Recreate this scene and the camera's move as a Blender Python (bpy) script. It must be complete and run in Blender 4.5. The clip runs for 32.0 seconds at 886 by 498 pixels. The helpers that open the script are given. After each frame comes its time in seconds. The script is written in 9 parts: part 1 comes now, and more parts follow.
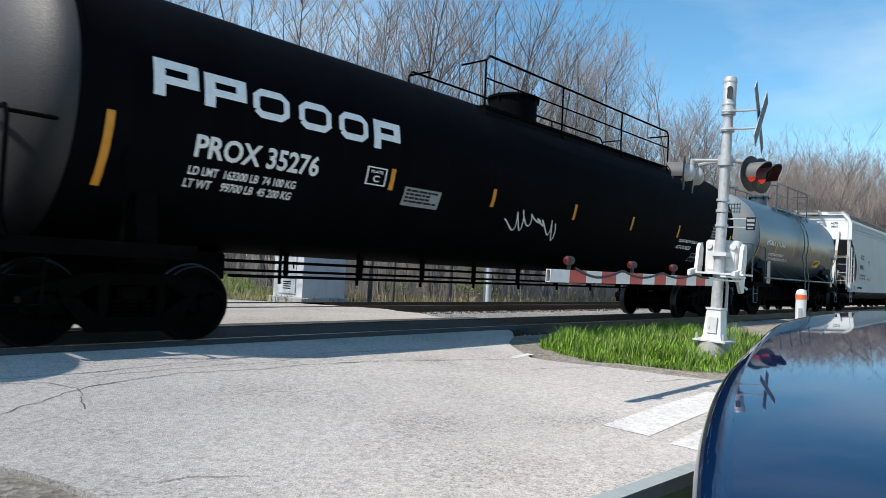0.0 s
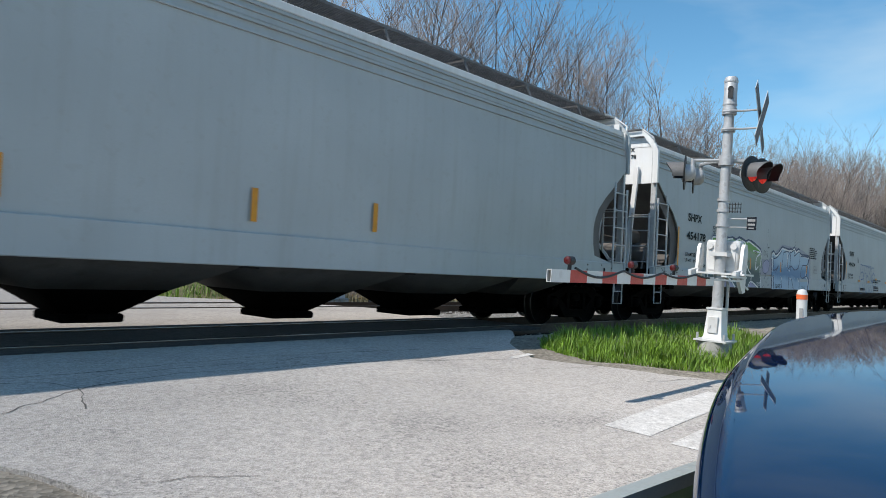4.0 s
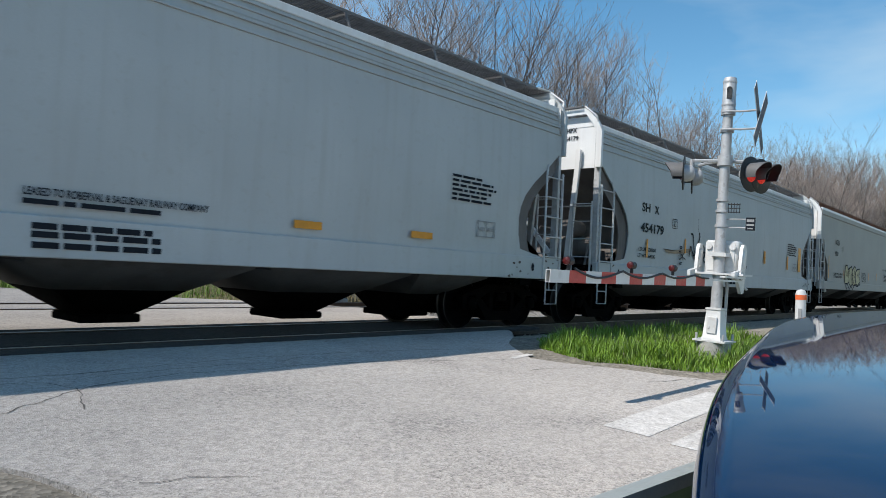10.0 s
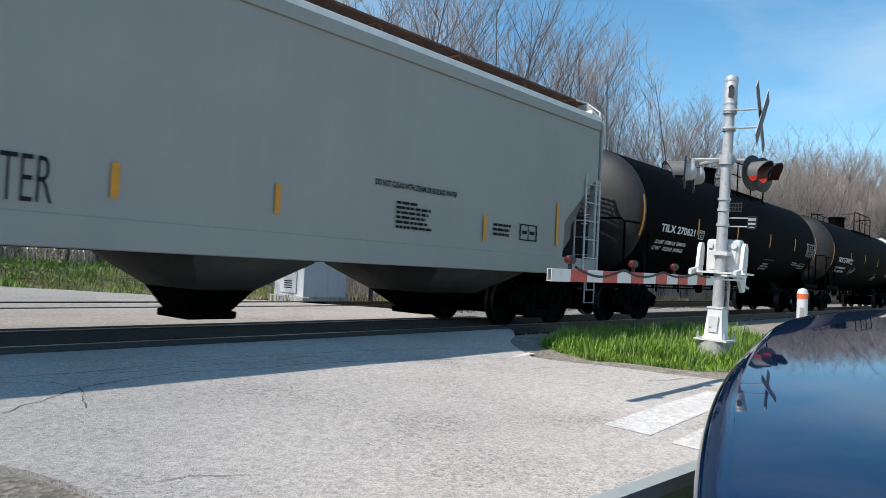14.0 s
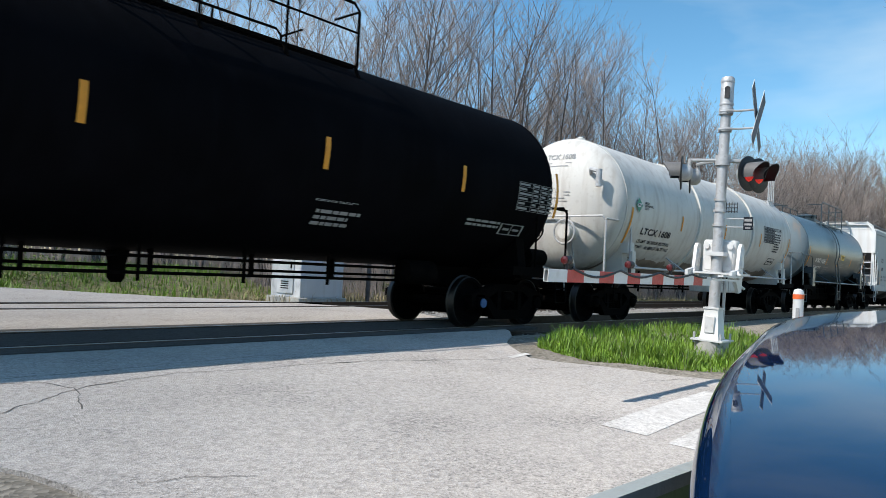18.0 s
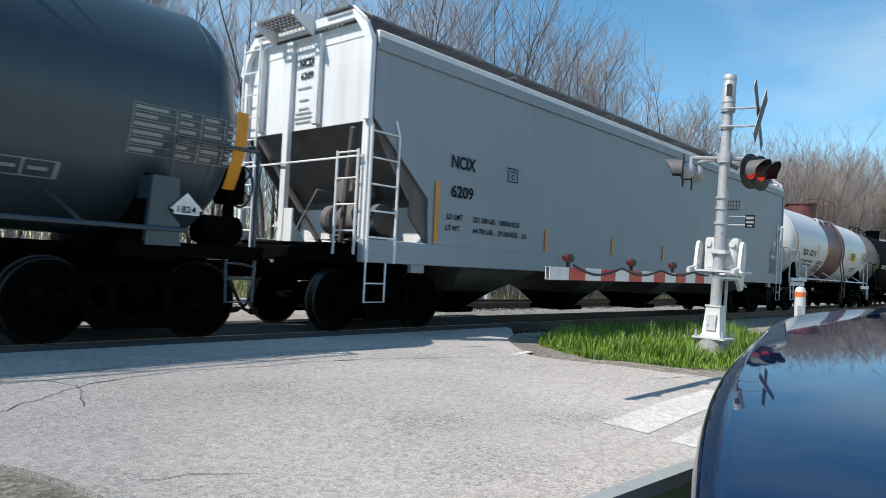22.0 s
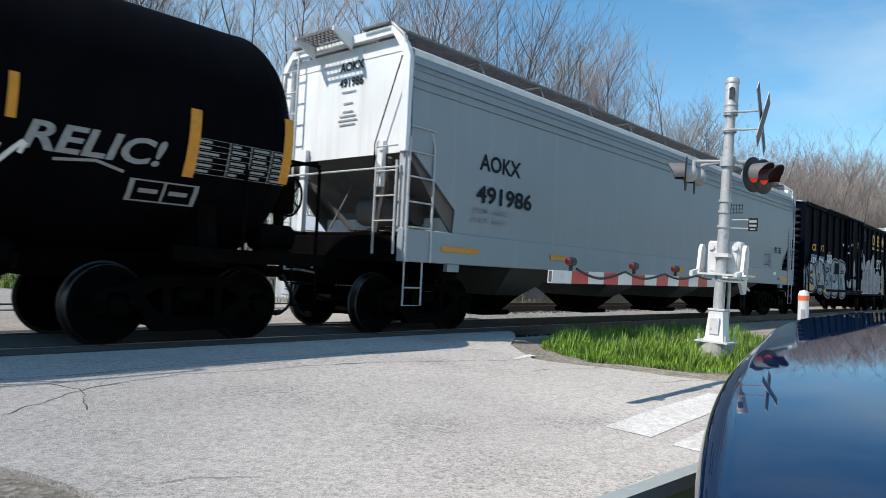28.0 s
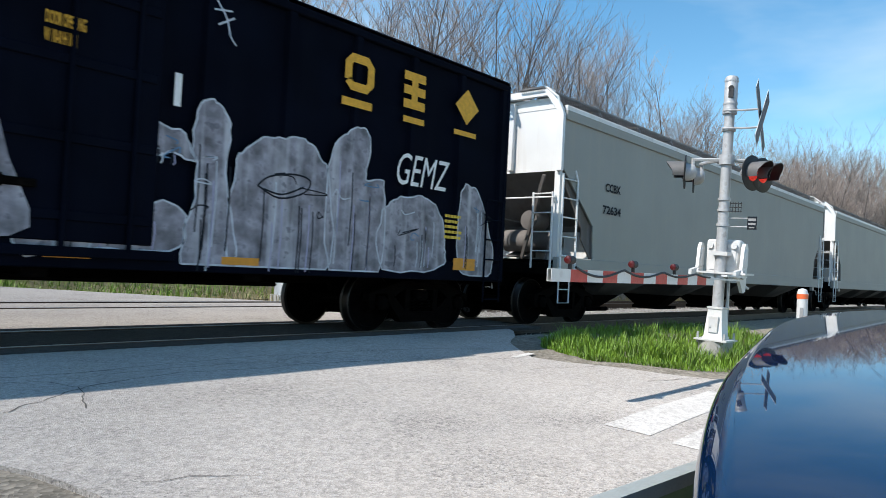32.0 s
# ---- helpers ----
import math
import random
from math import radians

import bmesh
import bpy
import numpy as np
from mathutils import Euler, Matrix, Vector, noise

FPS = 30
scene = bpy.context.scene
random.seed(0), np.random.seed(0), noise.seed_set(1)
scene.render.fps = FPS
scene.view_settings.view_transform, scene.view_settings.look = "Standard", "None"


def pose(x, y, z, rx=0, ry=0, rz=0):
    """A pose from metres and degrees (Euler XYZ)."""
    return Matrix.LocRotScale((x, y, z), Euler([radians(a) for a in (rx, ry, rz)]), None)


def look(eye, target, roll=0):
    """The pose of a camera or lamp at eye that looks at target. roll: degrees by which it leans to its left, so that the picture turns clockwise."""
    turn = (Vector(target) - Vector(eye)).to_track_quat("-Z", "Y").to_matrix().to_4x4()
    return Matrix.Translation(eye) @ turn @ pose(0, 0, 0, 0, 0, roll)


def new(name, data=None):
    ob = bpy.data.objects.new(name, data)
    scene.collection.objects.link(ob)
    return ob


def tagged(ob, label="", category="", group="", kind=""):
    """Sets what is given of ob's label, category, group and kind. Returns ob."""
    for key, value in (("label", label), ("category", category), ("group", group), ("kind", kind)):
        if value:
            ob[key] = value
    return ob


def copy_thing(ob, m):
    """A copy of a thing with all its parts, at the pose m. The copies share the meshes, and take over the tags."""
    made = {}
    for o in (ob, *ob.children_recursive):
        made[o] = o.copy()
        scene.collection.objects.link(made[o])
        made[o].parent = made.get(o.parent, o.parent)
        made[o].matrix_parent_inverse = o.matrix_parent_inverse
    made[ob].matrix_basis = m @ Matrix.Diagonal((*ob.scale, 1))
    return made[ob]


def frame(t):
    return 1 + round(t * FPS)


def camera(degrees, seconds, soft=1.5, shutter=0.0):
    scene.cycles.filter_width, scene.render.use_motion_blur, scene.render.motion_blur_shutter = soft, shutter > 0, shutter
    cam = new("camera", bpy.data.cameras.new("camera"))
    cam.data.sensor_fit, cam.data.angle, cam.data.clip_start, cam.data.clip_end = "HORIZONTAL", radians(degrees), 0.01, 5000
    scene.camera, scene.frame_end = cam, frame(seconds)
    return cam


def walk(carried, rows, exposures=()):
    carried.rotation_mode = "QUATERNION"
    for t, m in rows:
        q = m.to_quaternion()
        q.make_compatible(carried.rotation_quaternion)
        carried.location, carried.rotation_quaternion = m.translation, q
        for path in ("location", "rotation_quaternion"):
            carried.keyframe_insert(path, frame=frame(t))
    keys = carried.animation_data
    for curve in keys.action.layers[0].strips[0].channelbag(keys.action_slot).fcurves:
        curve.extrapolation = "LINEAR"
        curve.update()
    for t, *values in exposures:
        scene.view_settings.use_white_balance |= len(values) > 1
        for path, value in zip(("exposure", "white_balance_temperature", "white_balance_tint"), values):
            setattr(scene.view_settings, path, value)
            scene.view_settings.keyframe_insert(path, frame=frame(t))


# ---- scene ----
cam = camera(64.44, 32.0, soft=0.58, shutter=0.1)
EYE = Vector((0.0, 0.0, 1.007))          # z = 0 is the top of the rails, x runs along the track


def aim(dx, dy):
    """The camera's pose with the small sway of the hand that holds it."""
    yaw, pitch = radians(41.454) + dx / 1244, radians(1.711) + dy / 1244
    way = Vector((math.cos(yaw) * math.cos(pitch), math.sin(yaw) * math.cos(pitch), math.sin(pitch)))
    return look(EYE, EYE + way, 2.838)


walk(cam, [
    (0, aim(-0.6, 0.4)), (0.5, aim(-0.5, 1.5)), (1, aim(-0.3, 1.1)), (1.5, aim(2.8, -0.8)),
    (2, aim(2.8, -0.8)), (2.5, aim(1.2, 0)), (3, aim(1.6, 0.7)), (3.5, aim(1.2, 0.6)),
    (5.5, aim(-0.3, -0.4)), (6, aim(1.2, 0.7)), (6.5, aim(-0.3, 0.6)), (7, aim(-0.3, 1.5)),
    (7.5, aim(0.9, -0.6)), (8, aim(-0.3, -0.8)), (8.5, aim(-0.3, 0.6)), (9, aim(0.1, 1.9)),
    (9.5, aim(-0.3, 2.1)), (10, aim(-1, 1)), (10.5, aim(-0.5, -0.6)), (11, aim(-1.8, -0.8)),
    (11.5, aim(-4.1, -0.1)), (12, aim(-3.6, -0.1)), (12.5, aim(0.9, -0.5)), (13, aim(-0.3, 0.7)),
    (13.5, aim(1.6, -0.8)), (14, aim(1.2, -1.1)), (14.5, aim(-3.6, -0.3)), (16.5, aim(1.2, -0.8)),
    (17, aim(1.2, -1.6)), (17.5, aim(-3.6, 0)), (18, aim(-4.5, 0.1)), (18.5, aim(-0.3, -0.8)),
    (19, aim(-0.3, -2.2)), (19.5, aim(-3.6, -1.4)), (20, aim(-3.6, -1.4)), (20.5, aim(-0.6, -2.3)),
    (21, aim(1.2, -2.3)), (21.5, aim(0.5, -3.1)), (22, aim(-2, -3.9)), (22.5, aim(-0.5, -2.3)),
    (23, aim(2.8, 0.7)), (23.5, aim(-0.5, 2.1)), (24, aim(2.1, 0.5)), (24.5, aim(0.5, 0.7)),
    (25, aim(2.8, 0.7)), (25.5, aim(2.8, 1)), (27.5, aim(-1.8, 1.5)), (28, aim(2.8, 2)),
    (28.5, aim(0.1, 2.3)), (29, aim(1.4, 1.5)), (29.5, aim(1.4, 0.7)), (30, aim(-0.3, 0.7)),
    (30.5, aim(-0.1, 1.1)), (31, aim(1.2, 0.6)), (31.5, aim(1.2, 0.4)), (32, aim(1.2, -0.8)),
], exposures=[(0, 0.20, 6800, 10), (1.5, 0.10, 6800, 10), (3, 0.0, 6800, 10), (6, -0.03, 6800, 10), (8, -0.04, 6800, 10), (10, -0.08, 6800, 10), (12, -0.05, 6800, 10), (13, 0.0, 6800, 10), (14, 0.12, 6800, 10), (17, 0.25, 6800, 10), (19, -0.08, 6800, 10), (20, -0.18, 6800, 10), (22, 0.05, 6800, 10), (23, 0.06, 6800, 10), (25, -0.26, 6800, 10), (28, 0.10, 6800, 10), (29, 0.08, 6800, 10), (30, 0.10, 6800, 10), (31, 0.34, 6800, 10), (32, 0.25, 6800, 10)])

# ---- world and sun ----
TO_SUN = Vector((-0.77, 0.35, 1.0)).normalized()
world = bpy.data.worlds.new("world")
scene.world = world
world.use_nodes = True
wt = world.node_tree
wt.nodes.clear()


def wnode(kind, **props):
    n = wt.nodes.new(kind)
    for k, v in props.items():
        n.inputs[k].default_value = v
    return n


sky = wt.nodes.new("ShaderNodeTexSky")
sky.sky_type, sky.sun_disc = "NISHITA", False
sky.sun_elevation = math.asin(TO_SUN.z)
sky.sun_rotation = math.atan2(TO_SUN.x, TO_SUN.y)
sky.air_density, sky.dust_density, sky.ozone_density = 1.0, 0.25, 2.5
geo = wt.nodes.new("ShaderNodeTexCoord")
stretch = wt.nodes.new("ShaderNodeMapping")
stretch.inputs["Scale"].default_value = (1.2, 2.2, 7.0)
stretch.inputs["Rotation"].default_value = (0.1, 0.25, 0.3)
wisps = wnode("ShaderNodeTexNoise", Scale=1.25, Detail=5.0, Roughness=0.5, Distortion=0.25)
ramp = wt.nodes.new("ShaderNodeMapRange")
ramp.inputs["From Min"].default_value, ramp.inputs["From Max"].default_value = 0.44, 0.80
ramp.inputs["To Max"].default_value = 0.58
cloud = wt.nodes.new("ShaderNodeMix")
cloud.data_type = "RGBA"
cloud.inputs["B"].default_value = (6.0, 6.9, 7.3, 1)
back = wnode("ShaderNodeBackground", Strength=0.14)
wout = wt.nodes.new("ShaderNodeOutputWorld")
wt.links.new(geo.outputs["Generated"], stretch.inputs["Vector"])
wt.links.new(stretch.outputs[0], wisps.inputs["Vector"])
wt.links.new(wisps.outputs["Fac"], ramp.inputs["Value"])
split = wt.nodes.new("ShaderNodeSeparateXYZ")
high = wt.nodes.new("ShaderNodeMapRange")
high.inputs["From Min"].default_value, high.inputs["From Max"].default_value = 0.22, 0.62
high.inputs["To Min"].default_value, high.inputs["To Max"].default_value = 1.0, 0.22
thin = wt.nodes.new("ShaderNodeMath")
thin.operation = "MULTIPLY"
wt.links.new(geo.outputs["Generated"], split.inputs[0])
wt.links.new(split.outputs["Z"], high.inputs["Value"])
wt.links.new(ramp.outputs[0], thin.inputs[0])
wt.links.new(high.outputs[0], thin.inputs[1])
wt.links.new(thin.outputs[0], cloud.inputs["Factor"])
rich = wt.nodes.new("ShaderNodeHueSaturation")
rich.inputs["Saturation"].default_value, rich.inputs["Value"].default_value = 1.24, 1.25
rich.inputs["Hue"].default_value = 0.489
wt.links.new(sky.outputs[0], rich.inputs["Color"])
wt.links.new(rich.outputs[0], cloud.inputs["A"])
wt.links.new(cloud.outputs["Result"], back.inputs["Color"])
wt.links.new(back.outputs[0], wout.inputs["Surface"])

sun = new("sun", bpy.data.lights.new("sun", "SUN"))
sun.data.energy, sun.data.angle, sun.data.color = 5.0, radians(0.53), (1.0, 0.97, 0.93)
sun.matrix_world = look(TO_SUN * 60, (0, 0, 0))

# ---- materials ----
MATS = {}


def mat(name, rgb, rough=0.6, metal=0.0, var=0.25, scale=5.0, fine=60.0, bump=0.15, streak=None, streak_amt=0.0, speck=None, speck_amt=0.0, coat=0.0, emit=0.0, spec=0.5):
    """A painted or raw surface: tone varied at two scales, vertical streaks, specks of wear, fine relief."""
    if name in MATS:
        return MATS[name]
    m = bpy.data.materials.new(name)
    m.use_nodes = True
    nt = m.node_tree
    b = nt.nodes["Principled BSDF"]
    link = nt.links.new
    co = nt.nodes.new("ShaderNodeTexCoord")

    def noise_of(sc, detail=4.0, squash=None):
        n = nt.nodes.new("ShaderNodeTexNoise")
        n.inputs["Scale"].default_value, n.inputs["Detail"].default_value = sc, detail
        if squash:
            mp = nt.nodes.new("ShaderNodeMapping")
            mp.inputs["Scale"].default_value = squash
            link(co.outputs["Object"], mp.inputs["Vector"])
            link(mp.outputs[0], n.inputs["Vector"])
        else:
            link(co.outputs["Object"], n.inputs["Vector"])
        return n.outputs["Fac"]

    def mapped(sock, a, c, lo, hi):
        r = nt.nodes.new("ShaderNodeMapRange")
        r.inputs["From Min"].default_value, r.inputs["From Max"].default_value = a, c
        r.inputs["To Min"].default_value, r.inputs["To Max"].default_value = lo, hi
        link(sock, r.inputs["Value"])
        return r.outputs[0]

    def mix(fac, a, c):
        x = nt.nodes.new("ShaderNodeMix")
        x.data_type = "RGBA"
        link(fac, x.inputs["Factor"])
        for key, val in (("A", a), ("B", c)):
            if isinstance(val, tuple):
                x.inputs[key].default_value = (*val, 1)
            else:
                link(val, x.inputs[key])
        return x.outputs["Result"]

    big, small = noise_of(scale, 5.0), noise_of(fine, 3.0)
    dark, light = tuple(c * (1 - var) for c in rgb), tuple(min(1.0, c * (1 + var * 0.6)) for c in rgb)
    col = mix(mapped(big, 0.3, 0.7, 0, 1), dark, light)
    col = mix(mapped(small, 0.35, 0.75, 0, 0.55), col, tuple(c * (1 - var * 0.8) for c in rgb))
    if streak:
        st = noise_of(1.0, 6.0, (5.0, 5.0, 0.35))
        col = mix(mapped(st, 0.5, 0.78, 0, streak_amt), col, streak)
    if speck:
        sp = noise_of(9.0, 8.0)
        col = mix(mapped(sp, 0.6, 0.68, 0, speck_amt), col, speck)
    link(col, b.inputs["Base Color"])
    link(mapped(small, 0.2, 0.8, max(0.02, rough - 0.1), min(1, rough + 0.12 * min(1.0, rough * 4))), b.inputs["Roughness"])
    b.inputs["Metallic"].default_value = metal
    b.inputs["Specular IOR Level"].default_value = spec
    b.inputs["Coat Weight"].default_value = coat
    if emit:
        b.inputs["Emission Color"].default_value = (*rgb, 1)
        b.inputs["Emission Strength"].default_value = emit
    if bump:
        bp = nt.nodes.new("ShaderNodeBump")
        bp.inputs["Strength"].default_value, bp.inputs["Distance"].default_value = bump, 0.02
        link(small, bp.inputs["Height"])
        link(bp.outputs[0], b.inputs["Normal"])
    MATS[name] = m
    return m


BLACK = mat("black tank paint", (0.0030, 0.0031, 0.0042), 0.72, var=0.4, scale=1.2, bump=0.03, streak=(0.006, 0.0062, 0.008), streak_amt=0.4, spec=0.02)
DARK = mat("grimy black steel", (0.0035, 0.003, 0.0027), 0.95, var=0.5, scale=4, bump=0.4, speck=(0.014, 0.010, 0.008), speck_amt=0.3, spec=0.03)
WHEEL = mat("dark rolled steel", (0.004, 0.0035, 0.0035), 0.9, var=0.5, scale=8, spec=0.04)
TREAD = mat("polished wheel tread", (0.07, 0.066, 0.063), 0.45, 1.0, var=0.3)
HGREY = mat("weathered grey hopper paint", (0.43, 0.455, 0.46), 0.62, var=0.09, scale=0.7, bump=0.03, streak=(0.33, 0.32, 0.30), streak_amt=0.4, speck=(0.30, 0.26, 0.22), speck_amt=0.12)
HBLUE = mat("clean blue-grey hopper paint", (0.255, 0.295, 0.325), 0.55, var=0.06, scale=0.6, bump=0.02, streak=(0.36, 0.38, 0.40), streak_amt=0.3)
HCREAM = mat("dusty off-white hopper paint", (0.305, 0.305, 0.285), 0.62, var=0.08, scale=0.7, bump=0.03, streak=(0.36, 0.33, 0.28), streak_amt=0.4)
# hopper ends far whiter than the sides: direct sun put into the colour
HEND = mat("sun-bright white end and rail paint", (0.74, 0.75, 0.75), 0.6, var=0.1, scale=1.2, streak=(0.42, 0.36, 0.30), streak_amt=0.35)
# brown dust, with the shade of the car's end recess put into the colour
SLOPE = mat("dusty brown-grey end steel, shade in its tone", (0.15, 0.138, 0.132), 0.8, var=0.3, scale=1.4, streak=(0.08, 0.066, 0.058), streak_amt=0.6)
ROOF = mat("dull roof paint", (0.30, 0.32, 0.32), 0.7, var=0.15, scale=1)
GRATE = mat("dark galvanised grating", (0.17, 0.17, 0.172), 0.7, 0.2, var=0.3)
RUSTGR = mat("rusty grating", (0.13, 0.065, 0.042), 0.85, 0.1, var=0.4)
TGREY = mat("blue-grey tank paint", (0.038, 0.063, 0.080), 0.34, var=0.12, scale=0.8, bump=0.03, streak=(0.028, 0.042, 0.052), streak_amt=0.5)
# head paler than its shell: sunlight put into the colour, plus rust streaks
TGREYL = mat("dusty light grey tank head, sunlit tone", (0.165, 0.215, 0.24), 0.6, var=0.2, scale=1.2, streak=(0.30, 0.20, 0.13), streak_amt=0.6)
TWHITE = mat("aged white tank paint", (0.58, 0.565, 0.53), 0.55, var=0.14, scale=0.8, bump=0.03, streak=(0.30, 0.25, 0.20), streak_amt=0.6, speck=(0.25, 0.2, 0.16), speck_amt=0.15)
TCLEAN = mat("clean white tank paint", (0.64, 0.64, 0.63), 0.42, var=0.04, scale=0.8, bump=0.02, streak=(0.60, 0.57, 0.53), streak_amt=0.3)
TBROWN = mat("red-brown band paint", (0.13, 0.045, 0.04), 0.5, var=0.15, scale=1, bump=0.03)
# both dark heads are lightened for the sun that falls on them
THEAD = mat("dusty dark tank head, sunlit tone", (0.017, 0.0165, 0.0165), 0.6, var=0.25, scale=1.5, streak=(0.035, 0.03, 0.03), streak_amt=0.5)
THEADG = mat("sunlit grey tone of a dark tank head", (0.11, 0.107, 0.105), 0.65, var=0.25, scale=1.5)
ORANGE = mat("yellow-orange reflective tape", (0.68, 0.27, 0.012), 0.5, var=0.15, scale=12, speck=(0.3, 0.16, 0.05), speck_amt=0.25)
YELLOW = mat("yellow decal", (0.72, 0.48, 0.03), 0.5, var=0.12, scale=10)
ORANGEL = mat("orange-yellow lettering", (0.72, 0.36, 0.02), 0.6, var=0.2, scale=14)
GRPALE = mat("thin white spray", (0.52, 0.56, 0.62), 0.6, var=0.35, scale=5, fine=20)
LWHITE = mat("white lettering", (0.78, 0.78, 0.76), 0.6, var=0.12, scale=14)
LGREY = mat("faded white lettering", (0.29, 0.295, 0.295), 0.7, var=0.2, scale=14)
LDARK = mat("dark lettering", (0.014, 0.018, 0.025), 0.7, var=0.2, scale=14, spec=0.12)
LGREEN = mat("dark green lettering", (0.012, 0.021, 0.023), 0.7, var=0.2, scale=14, spec=0.15)
SILVER = mat("galvanised steel", (0.48, 0.485, 0.49), 0.5, 0.25, var=0.2, scale=9, speck=(0.16, 0.13, 0.11), speck_amt=0.4)
WHITEP = mat("white gloss paint, chipped", (0.62, 0.62, 0.61), 0.42, var=0.08, scale=6, speck=(0.35, 0.3, 0.26), speck_amt=0.2)
REDP = mat("red reflective sheeting", (0.46, 0.035, 0.03), 0.45, var=0.15, scale=10)
BLACKP = mat("flat black paint", (0.014, 0.014, 0.015), 0.55, var=0.3, scale=6)
# violet-grey stands for the white sign face seen in shade
BLADE = mat("sign face in shade, violet-grey", (0.075, 0.068, 0.08), 0.6, var=0.25, scale=6)
LENS = mat("dark red lens", (0.25, 0.01, 0.01), 0.15, var=0.1, bump=0.0, coat=0.5)
LENSLIT = mat("lit red lens", (0.55, 0.02, 0.016), 0.3, var=0.05, bump=0.0, emit=0.5)
LAMPRED = mat("small red lamp glass", (0.08, 0.006, 0.006), 0.3, var=0.1, bump=0.0)
ORANGEP = mat("orange-red marker band", (0.75, 0.14, 0.04), 0.5, var=0.1)
BOXBLUE = mat("dark navy boxcar paint", (0.0026, 0.0042, 0.0100), 0.75, var=0.35, scale=1.5, bump=0.05, streak=(0.005, 0.0065, 0.011), streak_amt=0.5, spec=0.03)
GRSILVER = mat("sprayed silver fill", (0.20, 0.26, 0.33), 0.6, var=0.75, scale=3.4, fine=11, streak=(0.58, 0.63, 0.70), streak_amt=0.75, speck=(0.05, 0.07, 0.10), speck_amt=0.45)
BLUELINE = mat("blue spray line", (0.03, 0.12, 0.34), 0.6, var=0.2)
GRHAZE = mat("faint lilac spray haze", (0.315, 0.325, 0.385), 0.62, var=0.12, scale=1.4)
RUSTST = mat("rust-stained paint", (0.27, 0.20, 0.13), 0.7, var=0.3, scale=3)
# one colour for the tank's belly dirt and the shade on its underside
GRIME_SHADE = mat("brown grime and belly shade", (0.30, 0.255, 0.21), 0.7, var=0.5, scale=1.6, streak=(0.16, 0.13, 0.10), streak_amt=0.7)
RUSTD = mat("dark rust where paint has chipped", (0.07, 0.045, 0.034), 0.85, var=0.4, scale=9)
HOOD = mat("sun-faded grey visor paint", (0.12, 0.118, 0.118), 0.6, var=0.2, scale=8)
# dirt and the shade under the car share this dark colour
HUNDER = mat("dark grey outlet sheet, grime and shade", (0.085, 0.085, 0.083), 0.8, var=0.3, scale=2, streak=(0.05, 0.042, 0.036), streak_amt=0.6)
ENDSTEEL = mat("glossy navy end steel", (0.020, 0.024, 0.034), 0.5, var=0.3, scale=3, bump=0.05, streak=(0.04, 0.04, 0.045), streak_amt=0.4, spec=0.25)
GRWHITE = mat("sprayed white fill", (0.27, 0.262, 0.30), 0.6, var=0.75, scale=4.5, fine=11, streak=(0.62, 0.62, 0.66), streak_amt=0.8, speck=(0.05, 0.05, 0.07), speck_amt=0.6)
GRDEEP = mat("sprayed deep blue fill", (0.08, 0.19, 0.32), 0.6, var=0.3, scale=2.5, fine=12)
GRLILAC = mat("sprayed lilac fill", (0.36, 0.35, 0.50), 0.6, var=0.2, scale=3, fine=12)
GRGOLD = mat("sprayed tan fill", (0.42, 0.38, 0.22), 0.6, var=0.25, scale=3, fine=12)
NAVY = mat("navy spray line", (0.03, 0.05, 0.12), 0.6, var=0.2)


def fade_mat(name, stops):
    """Spray paint that fades from colour to colour with height; stops of (height in metres, colour)."""
    m = bpy.data.materials.new(name)
    m.use_nodes = True
    nt = m.node_tree
    b = nt.nodes["Principled BSDF"]
    co, xyz, ns, ad = (nt.nodes.new("ShaderNode" + k) for k in ("TexCoord", "SeparateXYZ", "TexNoise", "Math"))
    ns.inputs["Scale"].default_value, ns.inputs["Detail"].default_value = 2.2, 6.0
    ad.operation = "MULTIPLY_ADD"
    ad.inputs[1].default_value = 0.30
    rg, rp = nt.nodes.new("ShaderNodeMapRange"), nt.nodes.new("ShaderNodeValToRGB")
    z0, z1 = stops[0][0], stops[-1][0]
    rg.inputs["From Min"].default_value, rg.inputs["From Max"].default_value = z0 + 0.15, z1 + 0.15
    while len(rp.color_ramp.elements) < len(stops):
        rp.color_ramp.elements.new(0.5)
    for e, (z, c) in zip(rp.color_ramp.elements, stops):
        e.position, e.color = (z - z0) / (z1 - z0), (*c, 1)
    for a, c in ((co.outputs["Object"], xyz.inputs[0]), (co.outputs["Object"], ns.inputs["Vector"]), (ns.outputs["Fac"], ad.inputs[0]), (xyz.outputs["Z"], ad.inputs[2]), (ad.outputs[0], rg.inputs["Value"]), (rg.outputs[0], rp.inputs[0]), (rp.outputs[0], b.inputs["Base Color"])):
        nt.links.new(a, c)
    b.inputs["Roughness"].default_value = 0.6
    return m


FADEG = fade_mat("green to teal spray fade", ((1.0, (0.045, 0.085, 0.10)), (1.42, (0.03, 0.065, 0.07)), (1.72, (0.20, 0.27, 0.19)), (1.98, (0.27, 0.34, 0.22)), (2.12, (0.16, 0.36, 0.07)), (2.4, (0.10, 0.30, 0.05))))
FADEB = fade_mat("pale to deep blue spray fade", ((0.95, (0.34, 0.47, 0.60)), (1.22, (0.30, 0.44, 0.58)), (1.42, (0.07, 0.19, 0.36)), (1.62, (0.10, 0.23, 0.40)), (1.85, (0.33, 0.47, 0.60)), (2.35, (0.42, 0.54, 0.64))))
ROADBLUE = mat("blue number patch", (0.018, 0.09, 0.24), 0.55, var=0.2, scale=5)
